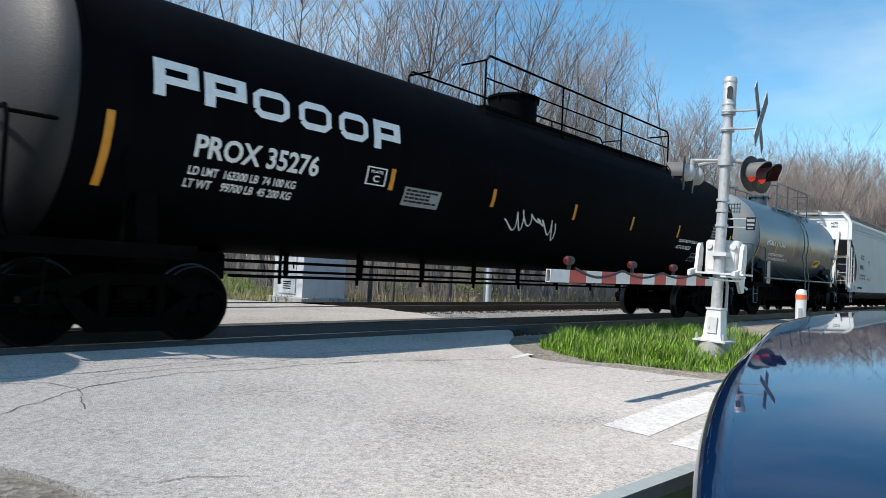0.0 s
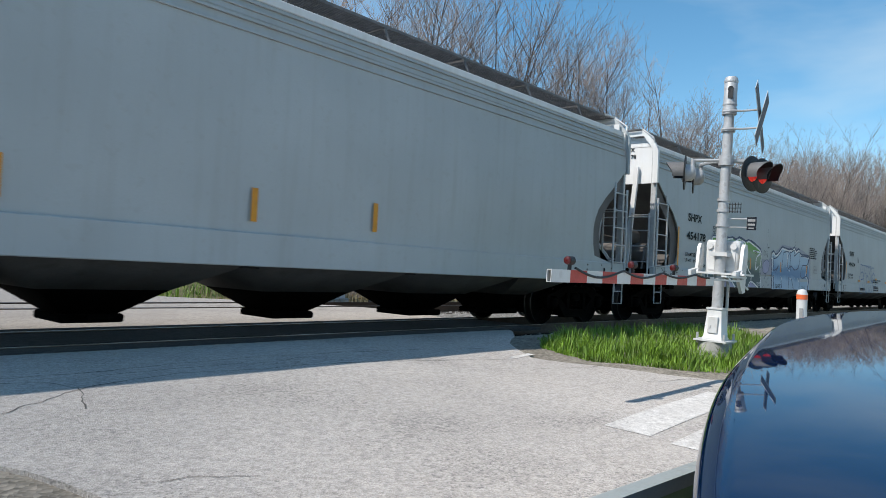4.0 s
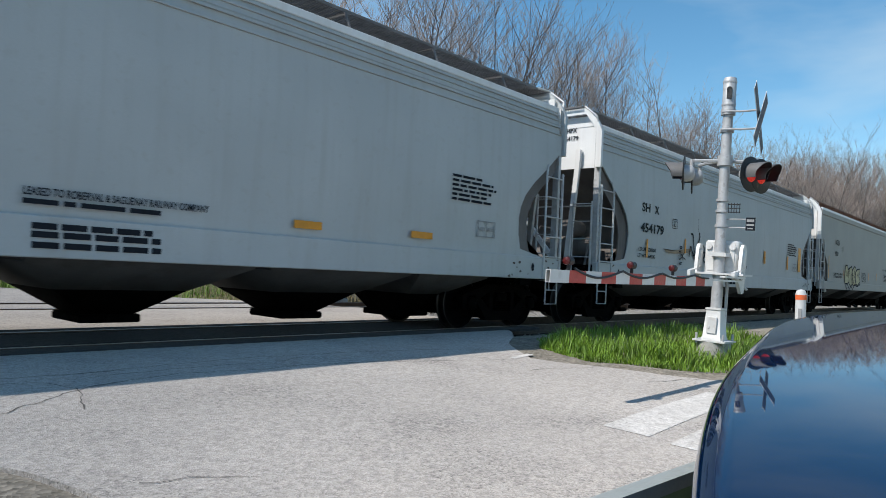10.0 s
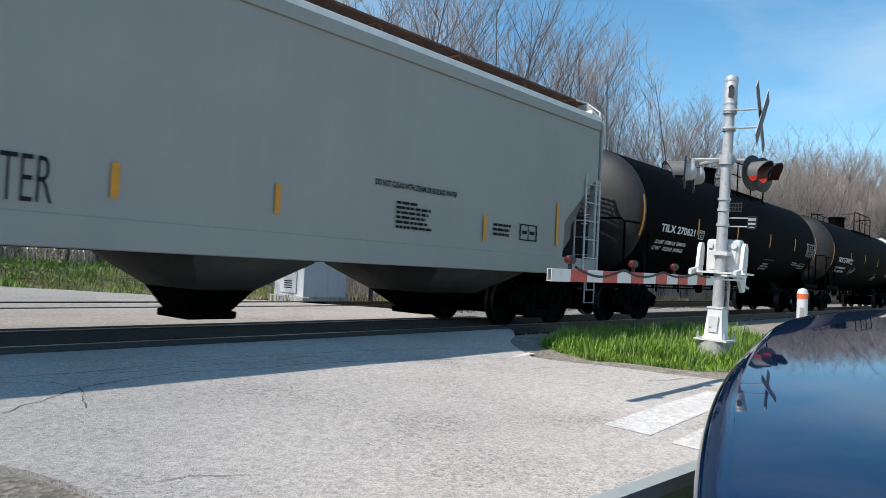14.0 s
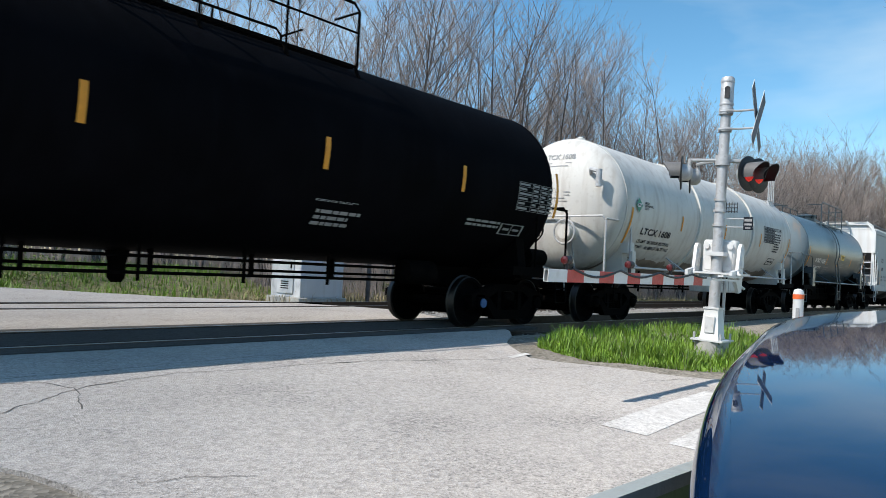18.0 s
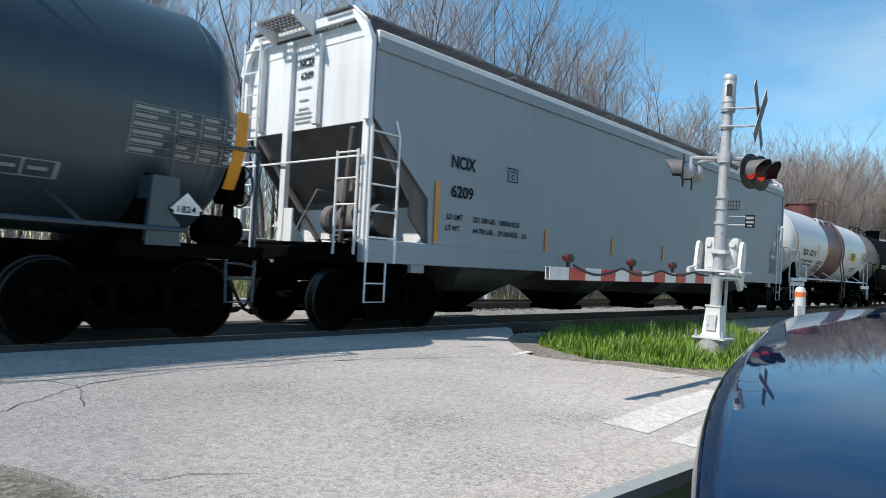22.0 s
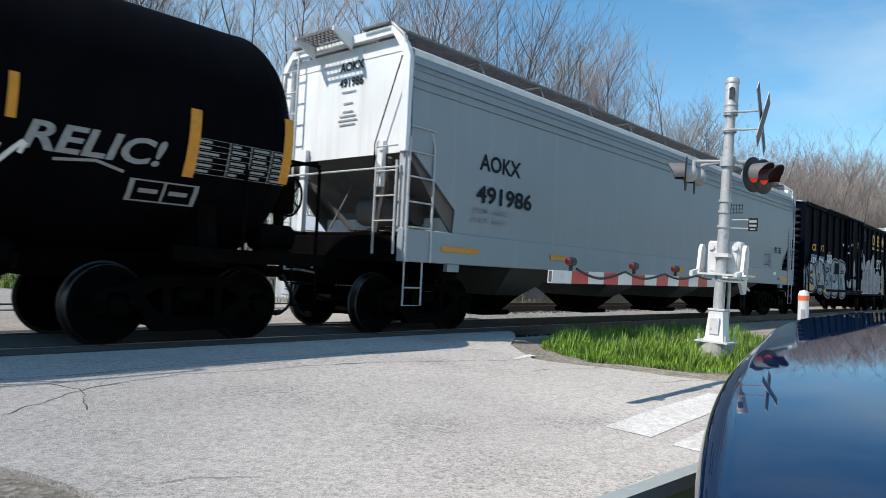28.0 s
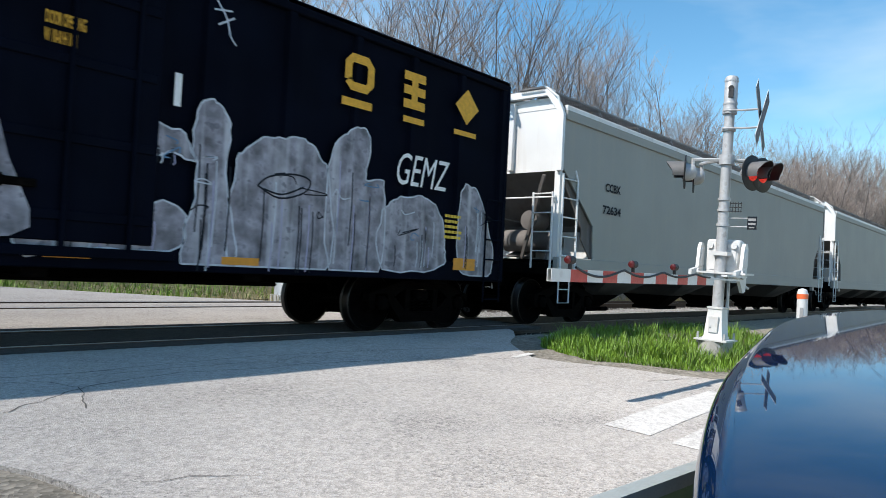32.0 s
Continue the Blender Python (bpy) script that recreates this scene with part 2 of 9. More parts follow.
BROWNSTAR = mat("brown spray", (0.16, 0.07, 0.045), 0.6, var=0.2)
GREENSIGN = mat("green placard", (0.02, 0.22, 0.14), 0.5, var=0.1)
REDSIGN = mat("red placard", (0.5, 0.04, 0.04), 0.5, var=0.1)
CONC = mat("weathered concrete", (0.42, 0.41, 0.38), 0.85, var=0.25, scale=8, bump=0.5)
ENAMEL = mat("pale grey cabinet enamel", (0.56, 0.58, 0.60), 0.5, var=0.08, scale=2, streak=(0.36, 0.34, 0.3), streak_amt=0.3)
RAIL = mat("rail steel", (0.10, 0.075, 0.06), 0.6, 0.5, var=0.3, scale=10)
RAILTOP = mat("worn rail head", (0.30, 0.30, 0.31), 0.32, 1.0, var=0.2, scale=10)
TIE = mat("creosoted tie wood", (0.05, 0.04, 0.033), 0.9, var=0.4, scale=6, bump=0.5)
BARK = mat("grey-brown bark", (0.11, 0.095, 0.09), 0.9, var=0.35, scale=6, fine=30, bump=0.6)
TWIG = mat("grey-brown bare twigs", (0.33, 0.27, 0.24), 0.9, var=0.3, scale=0.6, fine=8, bump=0.0)
TWIGP = mat("pale bare twigs", (0.37, 0.31, 0.275), 0.9, var=0.3, scale=0.6, fine=8, bump=0.0)
BUD = mat("young yellow-green leaves", (0.17, 0.21, 0.05), 0.7, var=0.35, scale=3, bump=0.0)
GRASS = mat("fresh spring grass", (0.15, 0.27, 0.018), 0.55, var=0.6, scale=2.5, fine=22, bump=0.0)
DRYGRASS = mat("dry grass", (0.30, 0.25, 0.13), 0.8, var=0.35, scale=2, fine=9, bump=0.0)
CARBLUE = mat("deep blue metallic car paint", (0.002, 0.013, 0.045), 0.02, 0.05, var=0.05, scale=8, fine=900, bump=0.0, coat=0.0, spec=0.38)
FRAMEG = mat("pale grey satin trim", (0.33, 0.35, 0.33), 0.5, var=0.1)
SEALG = mat("olive-green window seal", (0.20, 0.30, 0.16), 0.6, var=0.15)
RUBBER = mat("black rubber", (0.012, 0.012, 0.012), 0.7, var=0.3, bump=0.1)


def ground_mat(name, a, b, c, scale, pebble, bump, rough=0.95, big=0.25, tones=(0.62, 1.3), pits=None):
    """Loose or paved ground: patches of two tones, pebbles of a third, rough relief."""
    m = bpy.data.materials.new(name)
    m.use_nodes = True
    nt = m.node_tree
    p = nt.nodes["Principled BSDF"]
    co = nt.nodes.new("ShaderNodeTexCoord")

    def tex(kind, sc, **kw):
        n = nt.nodes.new(kind)
        n.inputs["Scale"].default_value = sc
        for k, v in kw.items():
            n.inputs[k].default_value = v
        nt.links.new(co.outputs["Object"], n.inputs["Vector"])
        return n

    n1, n2 = tex("ShaderNodeTexNoise", big, Detail=6.0), tex("ShaderNodeTexNoise", scale, Detail=8.0, Roughness=0.65)
    vo = tex("ShaderNodeTexVoronoi", pebble)
    cols = []
    for fac, lo, hi, x, y in ((n1.outputs["Fac"], 0.35, 0.65, a, b), (n2.outputs["Fac"], 0.42, 0.7, None, c)):
        r = nt.nodes.new("ShaderNodeMapRange")
        r.inputs["From Min"].default_value, r.inputs["From Max"].default_value = lo, hi
        nt.links.new(fac, r.inputs["Value"])
        x_ = nt.nodes.new("ShaderNodeMix")
        x_.data_type = "RGBA"
        nt.links.new(r.outputs[0], x_.inputs["Factor"])
        if x:
            x_.inputs["A"].default_value = (*x, 1)
        else:
            nt.links.new(cols[-1], x_.inputs["A"])
        x_.inputs["B"].default_value = (*y, 1)
        cols.append(x_.outputs["Result"])
    sep = nt.nodes.new("ShaderNodeHueSaturation")
    vr = nt.nodes.new("ShaderNodeMapRange")
    vr.inputs["To Min"].default_value, vr.inputs["To Max"].default_value = tones
    sx = nt.nodes.new("ShaderNodeSeparateColor")
    nt.links.new(vo.outputs["Color"], sx.inputs[0])
    nt.links.new(sx.outputs[0], vr.inputs["Value"])
    nt.links.new(vr.outputs[0], sep.inputs["Value"])
    nt.links.new(cols[-1], sep.inputs["Color"])
    last = sep.outputs[0]
    if pits:
        # worn places where dark stones show through the binder
        n3, n4 = tex("ShaderNodeTexNoise", 34.0, Detail=3.0, Roughness=0.7), tex("ShaderNodeTexNoise", 0.9, Detail=4.0)
        add = nt.nodes.new("ShaderNodeMath")
        add.operation = "MULTIPLY_ADD"
        add.inputs[1].default_value = 0.55
        nt.links.new(n4.outputs["Fac"], add.inputs[0])
        nt.links.new(n3.outputs["Fac"], add.inputs[2])
        pr = nt.nodes.new("ShaderNodeMapRange")
        pr.inputs["From Min"].default_value, pr.inputs["From Max"].default_value, pr.inputs["To Max"].default_value = 0.86, 0.98, 0.6
        nt.links.new(add.outputs[0], pr.inputs["Value"])
        pm = nt.nodes.new("ShaderNodeMix")
        pm.data_type = "RGBA"
        pm.inputs["B"].default_value = (*pits, 1)
        nt.links.new(pr.outputs[0], pm.inputs["Factor"])
        nt.links.new(last, pm.inputs["A"])
        last = pm.outputs["Result"]
    nt.links.new(last, p.inputs["Base Color"])
    p.inputs["Roughness"].default_value = rough
    p.inputs["Diffuse Roughness"].default_value = 1.0
    p.inputs["Specular IOR Level"].default_value = 0.2
    bp = nt.nodes.new("ShaderNodeBump")
    bp.inputs["Strength"].default_value, bp.inputs["Distance"].default_value = bump, 0.5 / pebble
    nt.links.new(vo.outputs["Distance"], bp.inputs["Height"])
    nt.links.new(bp.outputs[0], p.inputs["Normal"])
    return m


ASPHALT = ground_mat("old pale asphalt", (0.475, 0.437, 0.402), (0.415, 0.382, 0.352), (0.32, 0.295, 0.272), 16, 90, 0.9, big=0.45, tones=(0.76, 1.18), pits=(0.11, 0.105, 0.10))
GRAVEL = ground_mat("packed grey-brown gravel", (0.27, 0.24, 0.20), (0.22, 0.195, 0.16), (0.15, 0.135, 0.11), 5, 32, 0.6)
BALLAST = ground_mat("grey ballast stone", (0.30, 0.29, 0.28), (0.24, 0.235, 0.22), (0.13, 0.12, 0.11), 9, 16, 1.0)
SOIL = ground_mat("dry grass and leaf litter", (0.25, 0.20, 0.12), (0.17, 0.17, 0.07), (0.11, 0.09, 0.06), 3, 14, 0.8)
TURF = ground_mat("rough spring turf", (0.15, 0.16, 0.06), (0.20, 0.18, 0.09), (0.24, 0.19, 0.12), 5, 20, 0.8, big=0.8)
STONE = mat("broken limestone", (0.36, 0.35, 0.33), 0.9, var=0.35, scale=9, bump=0.3)
PAINTLINE = ground_mat("worn white road paint", (0.60, 0.575, 0.545), (0.51, 0.485, 0.46), (0.39, 0.365, 0.34), 13, 90, 0.3, big=2.5, tones=(0.85, 1.12), pits=(0.25, 0.24, 0.23))
CRACK = mat("tarred road crack", (0.085, 0.08, 0.075), 0.9, var=0.3)


def glass_mat():
    m = bpy.data.materials.new("greenish window glass")
    m.use_nodes = True
    b = m.node_tree.nodes["Principled BSDF"]
    b.inputs["Base Color"].default_value = (0.36, 0.55, 0.42, 1)
    b.inputs["Roughness"].default_value, b.inputs["Transmission Weight"].default_value = 0.2, 0.08
    b.inputs["Specular IOR Level"].default_value = 0.15
    b.inputs["IOR"].default_value = 1.45
    return m


GLASS = glass_mat()

# ---- mesh tools ----
class Shape:
    """Vertices and faces of one mesh, put together from simple solids."""

    def __init__(self):
        self.v, self.f = [], []

    def add(self, verts, faces):
        n = len(self.v)
        self.v += [tuple(p) for p in verts]
        self.f += [tuple(i + n for i in q) for q in faces]
        return self

    def box(self, x0, x1, y0, y1, z0, z1):
        return self.add([(x0, y0, z0), (x1, y0, z0), (x1, y1, z0), (x0, y1, z0), (x0, y0, z1), (x1, y0, z1), (x1, y1, z1), (x0, y1, z1)],
                        [(0, 3, 2, 1), (4, 5, 6, 7), (0, 1, 5, 4), (1, 2, 6, 5), (2, 3, 7, 6), (3, 0, 4, 7)])

    def block(self, x0, x1, y0, y1, z0, z1, c=0.02):
        """A box with its edges chamfered by c."""
        vs, idx = [], {}
        for sx in (0, 1):
            for sy in (0, 1):
                for sz in (0, 1):
                    x, y, z = (x0, x1)[sx], (y0, y1)[sy], (z0, z1)[sz]
                    dx, dy, dz = c * (1 - 2 * sx), c * (1 - 2 * sy), c * (1 - 2 * sz)
                    for a, p in enumerate(((x, y + dy, z + dz), (x + dx, y, z + dz), (x + dx, y + dy, z))):
                        idx[sx, sy, sz, a] = len(vs)
                        vs.append(p)
        g = lambda *k: idx[k]
        fs = []
        for s in (0, 1):
            q = [(g(s, 0, 0, 0), g(s, 1, 0, 0), g(s, 1, 1, 0), g(s, 0, 1, 0)), (g(0, s, 0, 1), g(0, s, 1, 1), g(1, s, 1, 1), g(1, s, 0, 1)),
                 (g(0, 0, s, 2), g(1, 0, s, 2), g(1, 1, s, 2), g(0, 1, s, 2))]
            fs += [t if s else t[::-1] for t in q]
        for a in (0, 1):
            for b in (0, 1):
                for q, odd in (((g(0, a, b, 1), g(1, a, b, 1), g(1, a, b, 2), g(0, a, b, 2)), a ^ b), ((g(a, 0, b, 0), g(a, 1, b, 0), g(a, 1, b, 2), g(a, 0, b, 2)), 1 ^ a ^ b),
                               ((g(a, b, 0, 0), g(a, b, 1, 0), g(a, b, 1, 1), g(a, b, 0, 1)), a ^ b)):
                    fs.append(q if odd else q[::-1])
        for sx in (0, 1):
            for sy in (0, 1):
                for sz in (0, 1):
                    t = (g(sx, sy, sz, 0), g(sx, sy, sz, 1), g(sx, sy, sz, 2))
                    fs.append(t if (sx + sy + sz) % 2 else t[::-1])
        return self.add(vs, fs)

    def rod(self, p0, p1, r0, r1=None, n=8, cap=True):
        p0, p1 = Vector(p0), Vector(p1)
        r1 = r0 if r1 is None else r1
        d = (p1 - p0).normalized()
        a = d.orthogonal().normalized()
        b = d.cross(a)
        vs = []
        for p, r in ((p0, r0), (p1, r1)):
            for i in range(n):
                t = 2 * math.pi * i / n
                vs.append(p + (a * math.cos(t) + b * math.sin(t)) * r)
        fs = [(i, (i + 1) % n, n + (i + 1) % n, n + i) for i in range(n)]
        if cap:
            fs += [tuple(range(n))[::-1], tuple(range(n, 2 * n))]
        return self.add(vs, fs)

    def tube(self, pts, r, n=6, closed=False):
        """A pipe bent along points."""
        pts = [Vector(p) for p in pts]
        k = len(pts)
        vs, prev = [], None
        for i, p in enumerate(pts):
            if closed:
                d = pts[(i + 1) % k] - pts[i - 1]
            else:
                d = pts[min(i + 1, k - 1)] - pts[max(i - 1, 0)]
            d.normalize()
            a = (prev - d * prev.dot(d)) if prev else d.orthogonal()
            a.normalize()
            prev = a
            b = d.cross(a)
            vs += [p + (a * math.cos(2 * math.pi * j / n) + b * math.sin(2 * math.pi * j / n)) * r for j in range(n)]
        fs = []
        for i in range(k if closed else k - 1):
            o, q = i * n, ((i + 1) % k) * n
            fs += [(o + j, o + (j + 1) % n, q + (j + 1) % n, q + j) for j in range(n)]
        if not closed:
            fs += [tuple(range(n))[::-1], tuple(range((k - 1) * n, k * n))]
        return self.add(vs, fs)

    def turned(self, profile, axis="x", at=(0, 0, 0), n=24):
        """A solid turned round an axis: profile of (place on the axis, radius)."""
        vs, fs = [], []
        for s, r in profile:
            for j in range(n):
                t = 2 * math.pi * j / n
                c, d = r * math.cos(t), r * math.sin(t)
                vs.append({"x": (at[0] + s, at[1] + c, at[2] + d), "y": (at[0] + d, at[1] + s, at[2] + c), "z": (at[0] + c, at[1] + d, at[2] + s)}[axis])
        for i in range(len(profile) - 1):
            fs += [(i * n + j, i * n + (j + 1) % n, (i + 1) * n + (j + 1) % n, (i + 1) * n + j) for j in range(n)]
        fs += [tuple(range(n))[::-1], tuple(range((len(profile) - 1) * n, len(profile) * n))]
        return self.add(vs, fs)

    def slab(self, poly, y0, y1):
        """A polygon of (x, z) pushed from y0 to y1."""
        n = len(poly)
        vs = [(x, y0, z) for x, z in poly] + [(x, y1, z) for x, z in poly]
        fs = [tuple(range(n)), tuple(range(n, 2 * n))[::-1]] + [(i, n + i, n + (i + 1) % n, (i + 1) % n) for i in range(n)]
        return self.add(vs, fs)

    def loft(self, rings, cap=True):
        n = len(rings[0])
        vs = [p for r in rings for p in r]
        fs = [(i * n + j, i * n + (j + 1) % n, (i + 1) * n + (j + 1) % n, (i + 1) * n + j) for i in range(len(rings) - 1) for j in range(n)]
        if cap:
            fs += [tuple(range(n))[::-1], tuple(range((len(rings) - 1) * n, len(rings) * n))]
        return self.add(vs, fs)

    def mesh(self, name, material, smooth=40):
        me = bpy.data.meshes.new(name)
        me.from_pydata(self.v, [], self.f)
        me.materials.append(material)
        if smooth:
            me.polygons.foreach_set("use_smooth", [True] * len(me.polygons))
            me.set_sharp_from_angle(angle=radians(smooth))
        me.update()
        return me


def part(name, shape, material, parent, label="", at=None, smooth=40):
    """Links a shape (or a ready mesh) as one mesh object under its thing."""
    me = shape.mesh(name, material, smooth) if isinstance(shape, Shape) else shape
    ob = new(name, me)
    ob.parent = parent
    if at:
        ob.matrix_basis = at
    if label:
        ob["label"] = label
    return ob


def thing(name, at, label, category, group=""):
    ob = tagged(new(name), label, category, group)
    ob.matrix_basis = at
    return ob


def solid(name, shape, material, label, category, kind="", at=None, smooth=40, group=""):
    ob = tagged(new(name, shape.mesh(name, material, smooth)), label, category, group, kind)
    if at:
        ob.matrix_basis = at
    return ob


TEXTS = {}


def letters(body, fat=0.026):
    """Flat letters from the built-in font: vertices scaled to a unit box, faces, and its width over height."""
    if (body, fat) not in TEXTS:
        cu = bpy.data.curves.new("letters", "FONT")
        cu.body, cu.resolution_u = body, 3
        cu.offset = fat
        ob = new("letters", cu)
        bpy.context.view_layer.update()
        me = bpy.data.meshes.new_from_object(ob.evaluated_get(bpy.context.evaluated_depsgraph_get()))
        vs = np.array([v.co[:2] for v in me.vertices])
        fs = [tuple(p.vertices) for p in me.polygons]
        bpy.data.objects.remove(ob)
        bpy.data.curves.remove(cu)
        bpy.data.meshes.remove(me)
        lo, hi = vs.min(0), vs.max(0)
        TEXTS[body, fat] = ((vs - lo) / (hi - lo), fs, (hi - lo)[0] / (hi - lo)[1])
    return TEXTS[body, fat]

# ---- ground, road and tracks ----
TRACK_Y, TRACK2_Y = 8.8, 14.1


def gz(y):
    """Height of the paved ground: level at the rails, falling gently towards the camera."""
    return -0.02 - 0.045 * max(0.0, min(6.8, 6.8 - y))


def near_edge(y):
    """Right edge of the asphalt."""
    pts = ((-60, 40), (-6, 15), (0, 11.5), (2.6, 10.3), (3.1, 9.0), (4.2, 8.2), (5.2, 7.8), (6.2, 8.6), (7.4, 10.5), (11.4, 12.0), (12.6, 12.2), (15.0, 11.0), (17.2, 9.0), (21.1, 6.2), (26, 2.5))
    for (a, b), (c, d) in zip(pts, pts[1:]):
        if a <= y <= c:
            return b + (d - b) * (y - a) / (c - a)
    return pts[-1][1]


def left_edge(y):
    pts = ((-60, 12), (0, 2.4), (3.4, 1.54), (4.2, 1.32), (4.45, 0.9), (4.8, -0.8), (5.4, -6), (6, -14), (8, -40), (26, -40))
    for (a, b), (c, d) in zip(pts, pts[1:]):
        if a <= y <= c:
            return b + (d - b) * (y - a) / (c - a)
    return -40


g = Shape()
ys = [-3000, -400, -60, -20, -8, -3, 0, 2, 4, 5.5, 6.6, 17.5, 19, 24, 30, 40, 60, 120, 400, 3000]
zs = [-0.5, -0.5, -0.42, -0.40, -0.39, -0.38, -0.37, -0.28, -0.20, -0.16, -0.40, -0.40, -0.25, -0.1, 0.0, 0.2, 0.3, 0.5, 0.6, 0.6]
xs = [-3000, -400, -120, -60] + [-40 + 4 * i for i in range(46)] + [170, 240, 400, 3000]
vs = [(x, y, z + (0.06 * noise.noise((x * 0.3, y * 0.3, 0)) if abs(x) < 200 and abs(y) < 60 and not 6 < y < 18 else 0)) for y, z in zip(ys, zs) for x in xs]
nx = len(xs)
g.add(vs, [(j * nx + i, j * nx + i + 1, (j + 1) * nx + i + 1, (j + 1) * nx + i) for j in range(len(ys) - 1) for i in range(nx - 1)])
solid("ground", g, SOIL, "leaf litter and dry grass over bare soil", "ground", "structure")

sh = Shape()
gy = [-60, -20, -8] + [-5 + 0.4 * i for i in range(28)]
gx = [-60, -30, -16] + [-10 + 0.6 * i for i in range(26)]
vs = [(x, y, gz(y) - 0.03 + 0.02 * noise.noise((x * 1.3, y * 1.3, 4)) - 0.03 * max(0, x - 2)) for y in gy for x in gx]
n = len(gx)
sh.add(vs, [(j * n + i, j * n + i + 1, (j + 1) * n + i + 1, (j + 1) * n + i) for j in range(len(gy) - 1) for i in range(n - 1)])
solid("gravel_shoulder", sh, GRAVEL, "packed grey-brown gravel beside the road", "gravel", "structure")
vg = Shape()
vy = [1.6 + 0.35 * i for i in range(16)]
vx = [-0.25, 0.1, 0.5, 1.0, 2.0, 4.0, 8.0, 16.0, 40.0]
vs = [(near_edge(y) + x + (0.10 * noise.noise((y * 3, x, 1)) if x < 1 else 0), y, gz(y) - 0.018 + 0.022 * noise.noise((x * 2, y * 2, 6))) for y in vy for x in vx]
n = len(vx)
vg.add(vs, [(j * n + i, j * n + i + 1, (j + 1) * n + i + 1, (j + 1) * n + i) for j in range(len(vy) - 1) for i in range(n - 1)])
solid("gravel_verge", vg, GRAVEL, "grey gravel verge under the grass", "gravel", "structure")

road = Shape()
ry = [-60, -30, -15, -8] + [-4 + 0.25 * i for i in range(115)] + [26]
cols = 56
vs = []
for y in ry:
    a = left_edge(y) + 0.12 * noise.noise((y * 1.7, 3.1, 0))
    b = near_edge(y) + 0.16 * noise.noise((y * 1.3, 9.1, 0)) + 0.06 * noise.noise((y * 5, 2.1, 0))
    for i in range(cols):
        x = a + (b - a) * (i / (cols - 1))
        vs.append((x, y, gz(y) + 0.012 * noise.noise((x * 0.7, y * 0.7, 5)) * (0 if 7.0 < y < 16 else 1)))
n = len(vs)
vs += [(x, y, z - 0.3) for x, y, z in vs]
fs = [(j * cols + i, j * cols + i + 1, (j + 1) * cols + i + 1, (j + 1) * cols + i) for j in range(len(ry) - 1) for i in range(cols - 1)]
for j in range(len(ry) - 1):
    for i in (0, cols - 1):
        a, b = j * cols + i, (j + 1) * cols + i
        fs.append((a, b, b + n, a + n) if i == 0 else (b, a, a + n, b + n))
road.add(vs, fs)
road_ob = solid("road", road, ASPHALT, "pale worn asphalt road over the level crossing, cracked", "road", "structure")


def strip(pts, w, lift, wob=0.0, seed=0):
    """A flat ribbon on the road along points (x, y)."""
    s = Shape()
    out = []
    for (x0, y0), (x1, y1) in zip(pts, pts[1:]):
        k = max(2, int(math.hypot(x1 - x0, y1 - y0) / 0.07))
        out += [(x0 + (x1 - x0) * i / k, y0 + (y1 - y0) * i / k) for i in range(k)]
    out.append(pts[-1])
    vs = []
    for i, (x, y) in enumerate(out):
        a, b = out[max(0, i - 1)], out[min(len(out) - 1, i + 1)]
        d = Vector((b[0] - a[0], b[1] - a[1])).normalized()
        q = wob * noise.noise((x * 2.3 + seed, y * 2.3, seed)) + wob * 0.6 * noise.noise((x * 8 + seed, y * 8, seed))
        hw = w * (0.2 + 0.8 * abs(noise.noise((x * 3, y * 3, seed + 7)))) / 2 if wob else w / 2
        for sgn in (-1, 1):
            px, py = x - d.y * (q + sgn * hw), y + d.x * (q + sgn * hw)
            vs.append((px, py, gz(py) + lift + 0.012 * noise.noise((px * 0.7, py * 0.7, 5)) * (0 if 7.0 < py < 16 else 1)))
    s.add(vs, [(2 * i, 2 * i + 2, 2 * i + 3, 2 * i + 1) for i in range(len(out) - 1)])
    return s


for k, (pts, w) in enumerate((
        ([(1.2, 5.0), (1.6, 5.23), (2.0, 5.55), (2.35, 5.83), (3.24, 6.0), (4.6, 5.95), (5.9, 5.75), (7.3, 5.3)], 0.030),
        ([(2.1, 5.15), (2.25, 5.5), (2.35, 5.83), (2.2, 6.1), (1.6, 6.3)], 0.024),
        ([(-2.5, 6.55), (0.5, 6.5), (2.6, 6.4), (4.4, 6.5), (6.4, 6.35), (7.8, 6.0)], 0.03),
        ([(2.6, 6.2), (3.3, 6.28), (4.3, 6.2), (4.9, 6.3)], 0.022),
        ([(1.75, 3.55), (2.0, 3.5), (2.3, 3.3)], 0.010),
        ([(6.9, 4.7), (7.5, 4.55), (8.3, 4.35)], 0.02), ([(7.7, 3.6), (8.6, 3.35), (9.2, 3.3)], 0.02))):
    part("crack", strip(pts, w, 0.005, 0.06, k * 3.3), CRACK, road_ob)
for k, (x0, x1, y) in enumerate(((5.3, 7.9, 2.62), (5.25, 7.6, 2.02), (7.5, 8.1, 5.33))):
    part("stop_line", strip([(x0, y), (x1, y + 0.12)], 0.40 if k < 2 else 0.10, 0.004), PAINTLINE, road_ob, "worn white stop line paint")


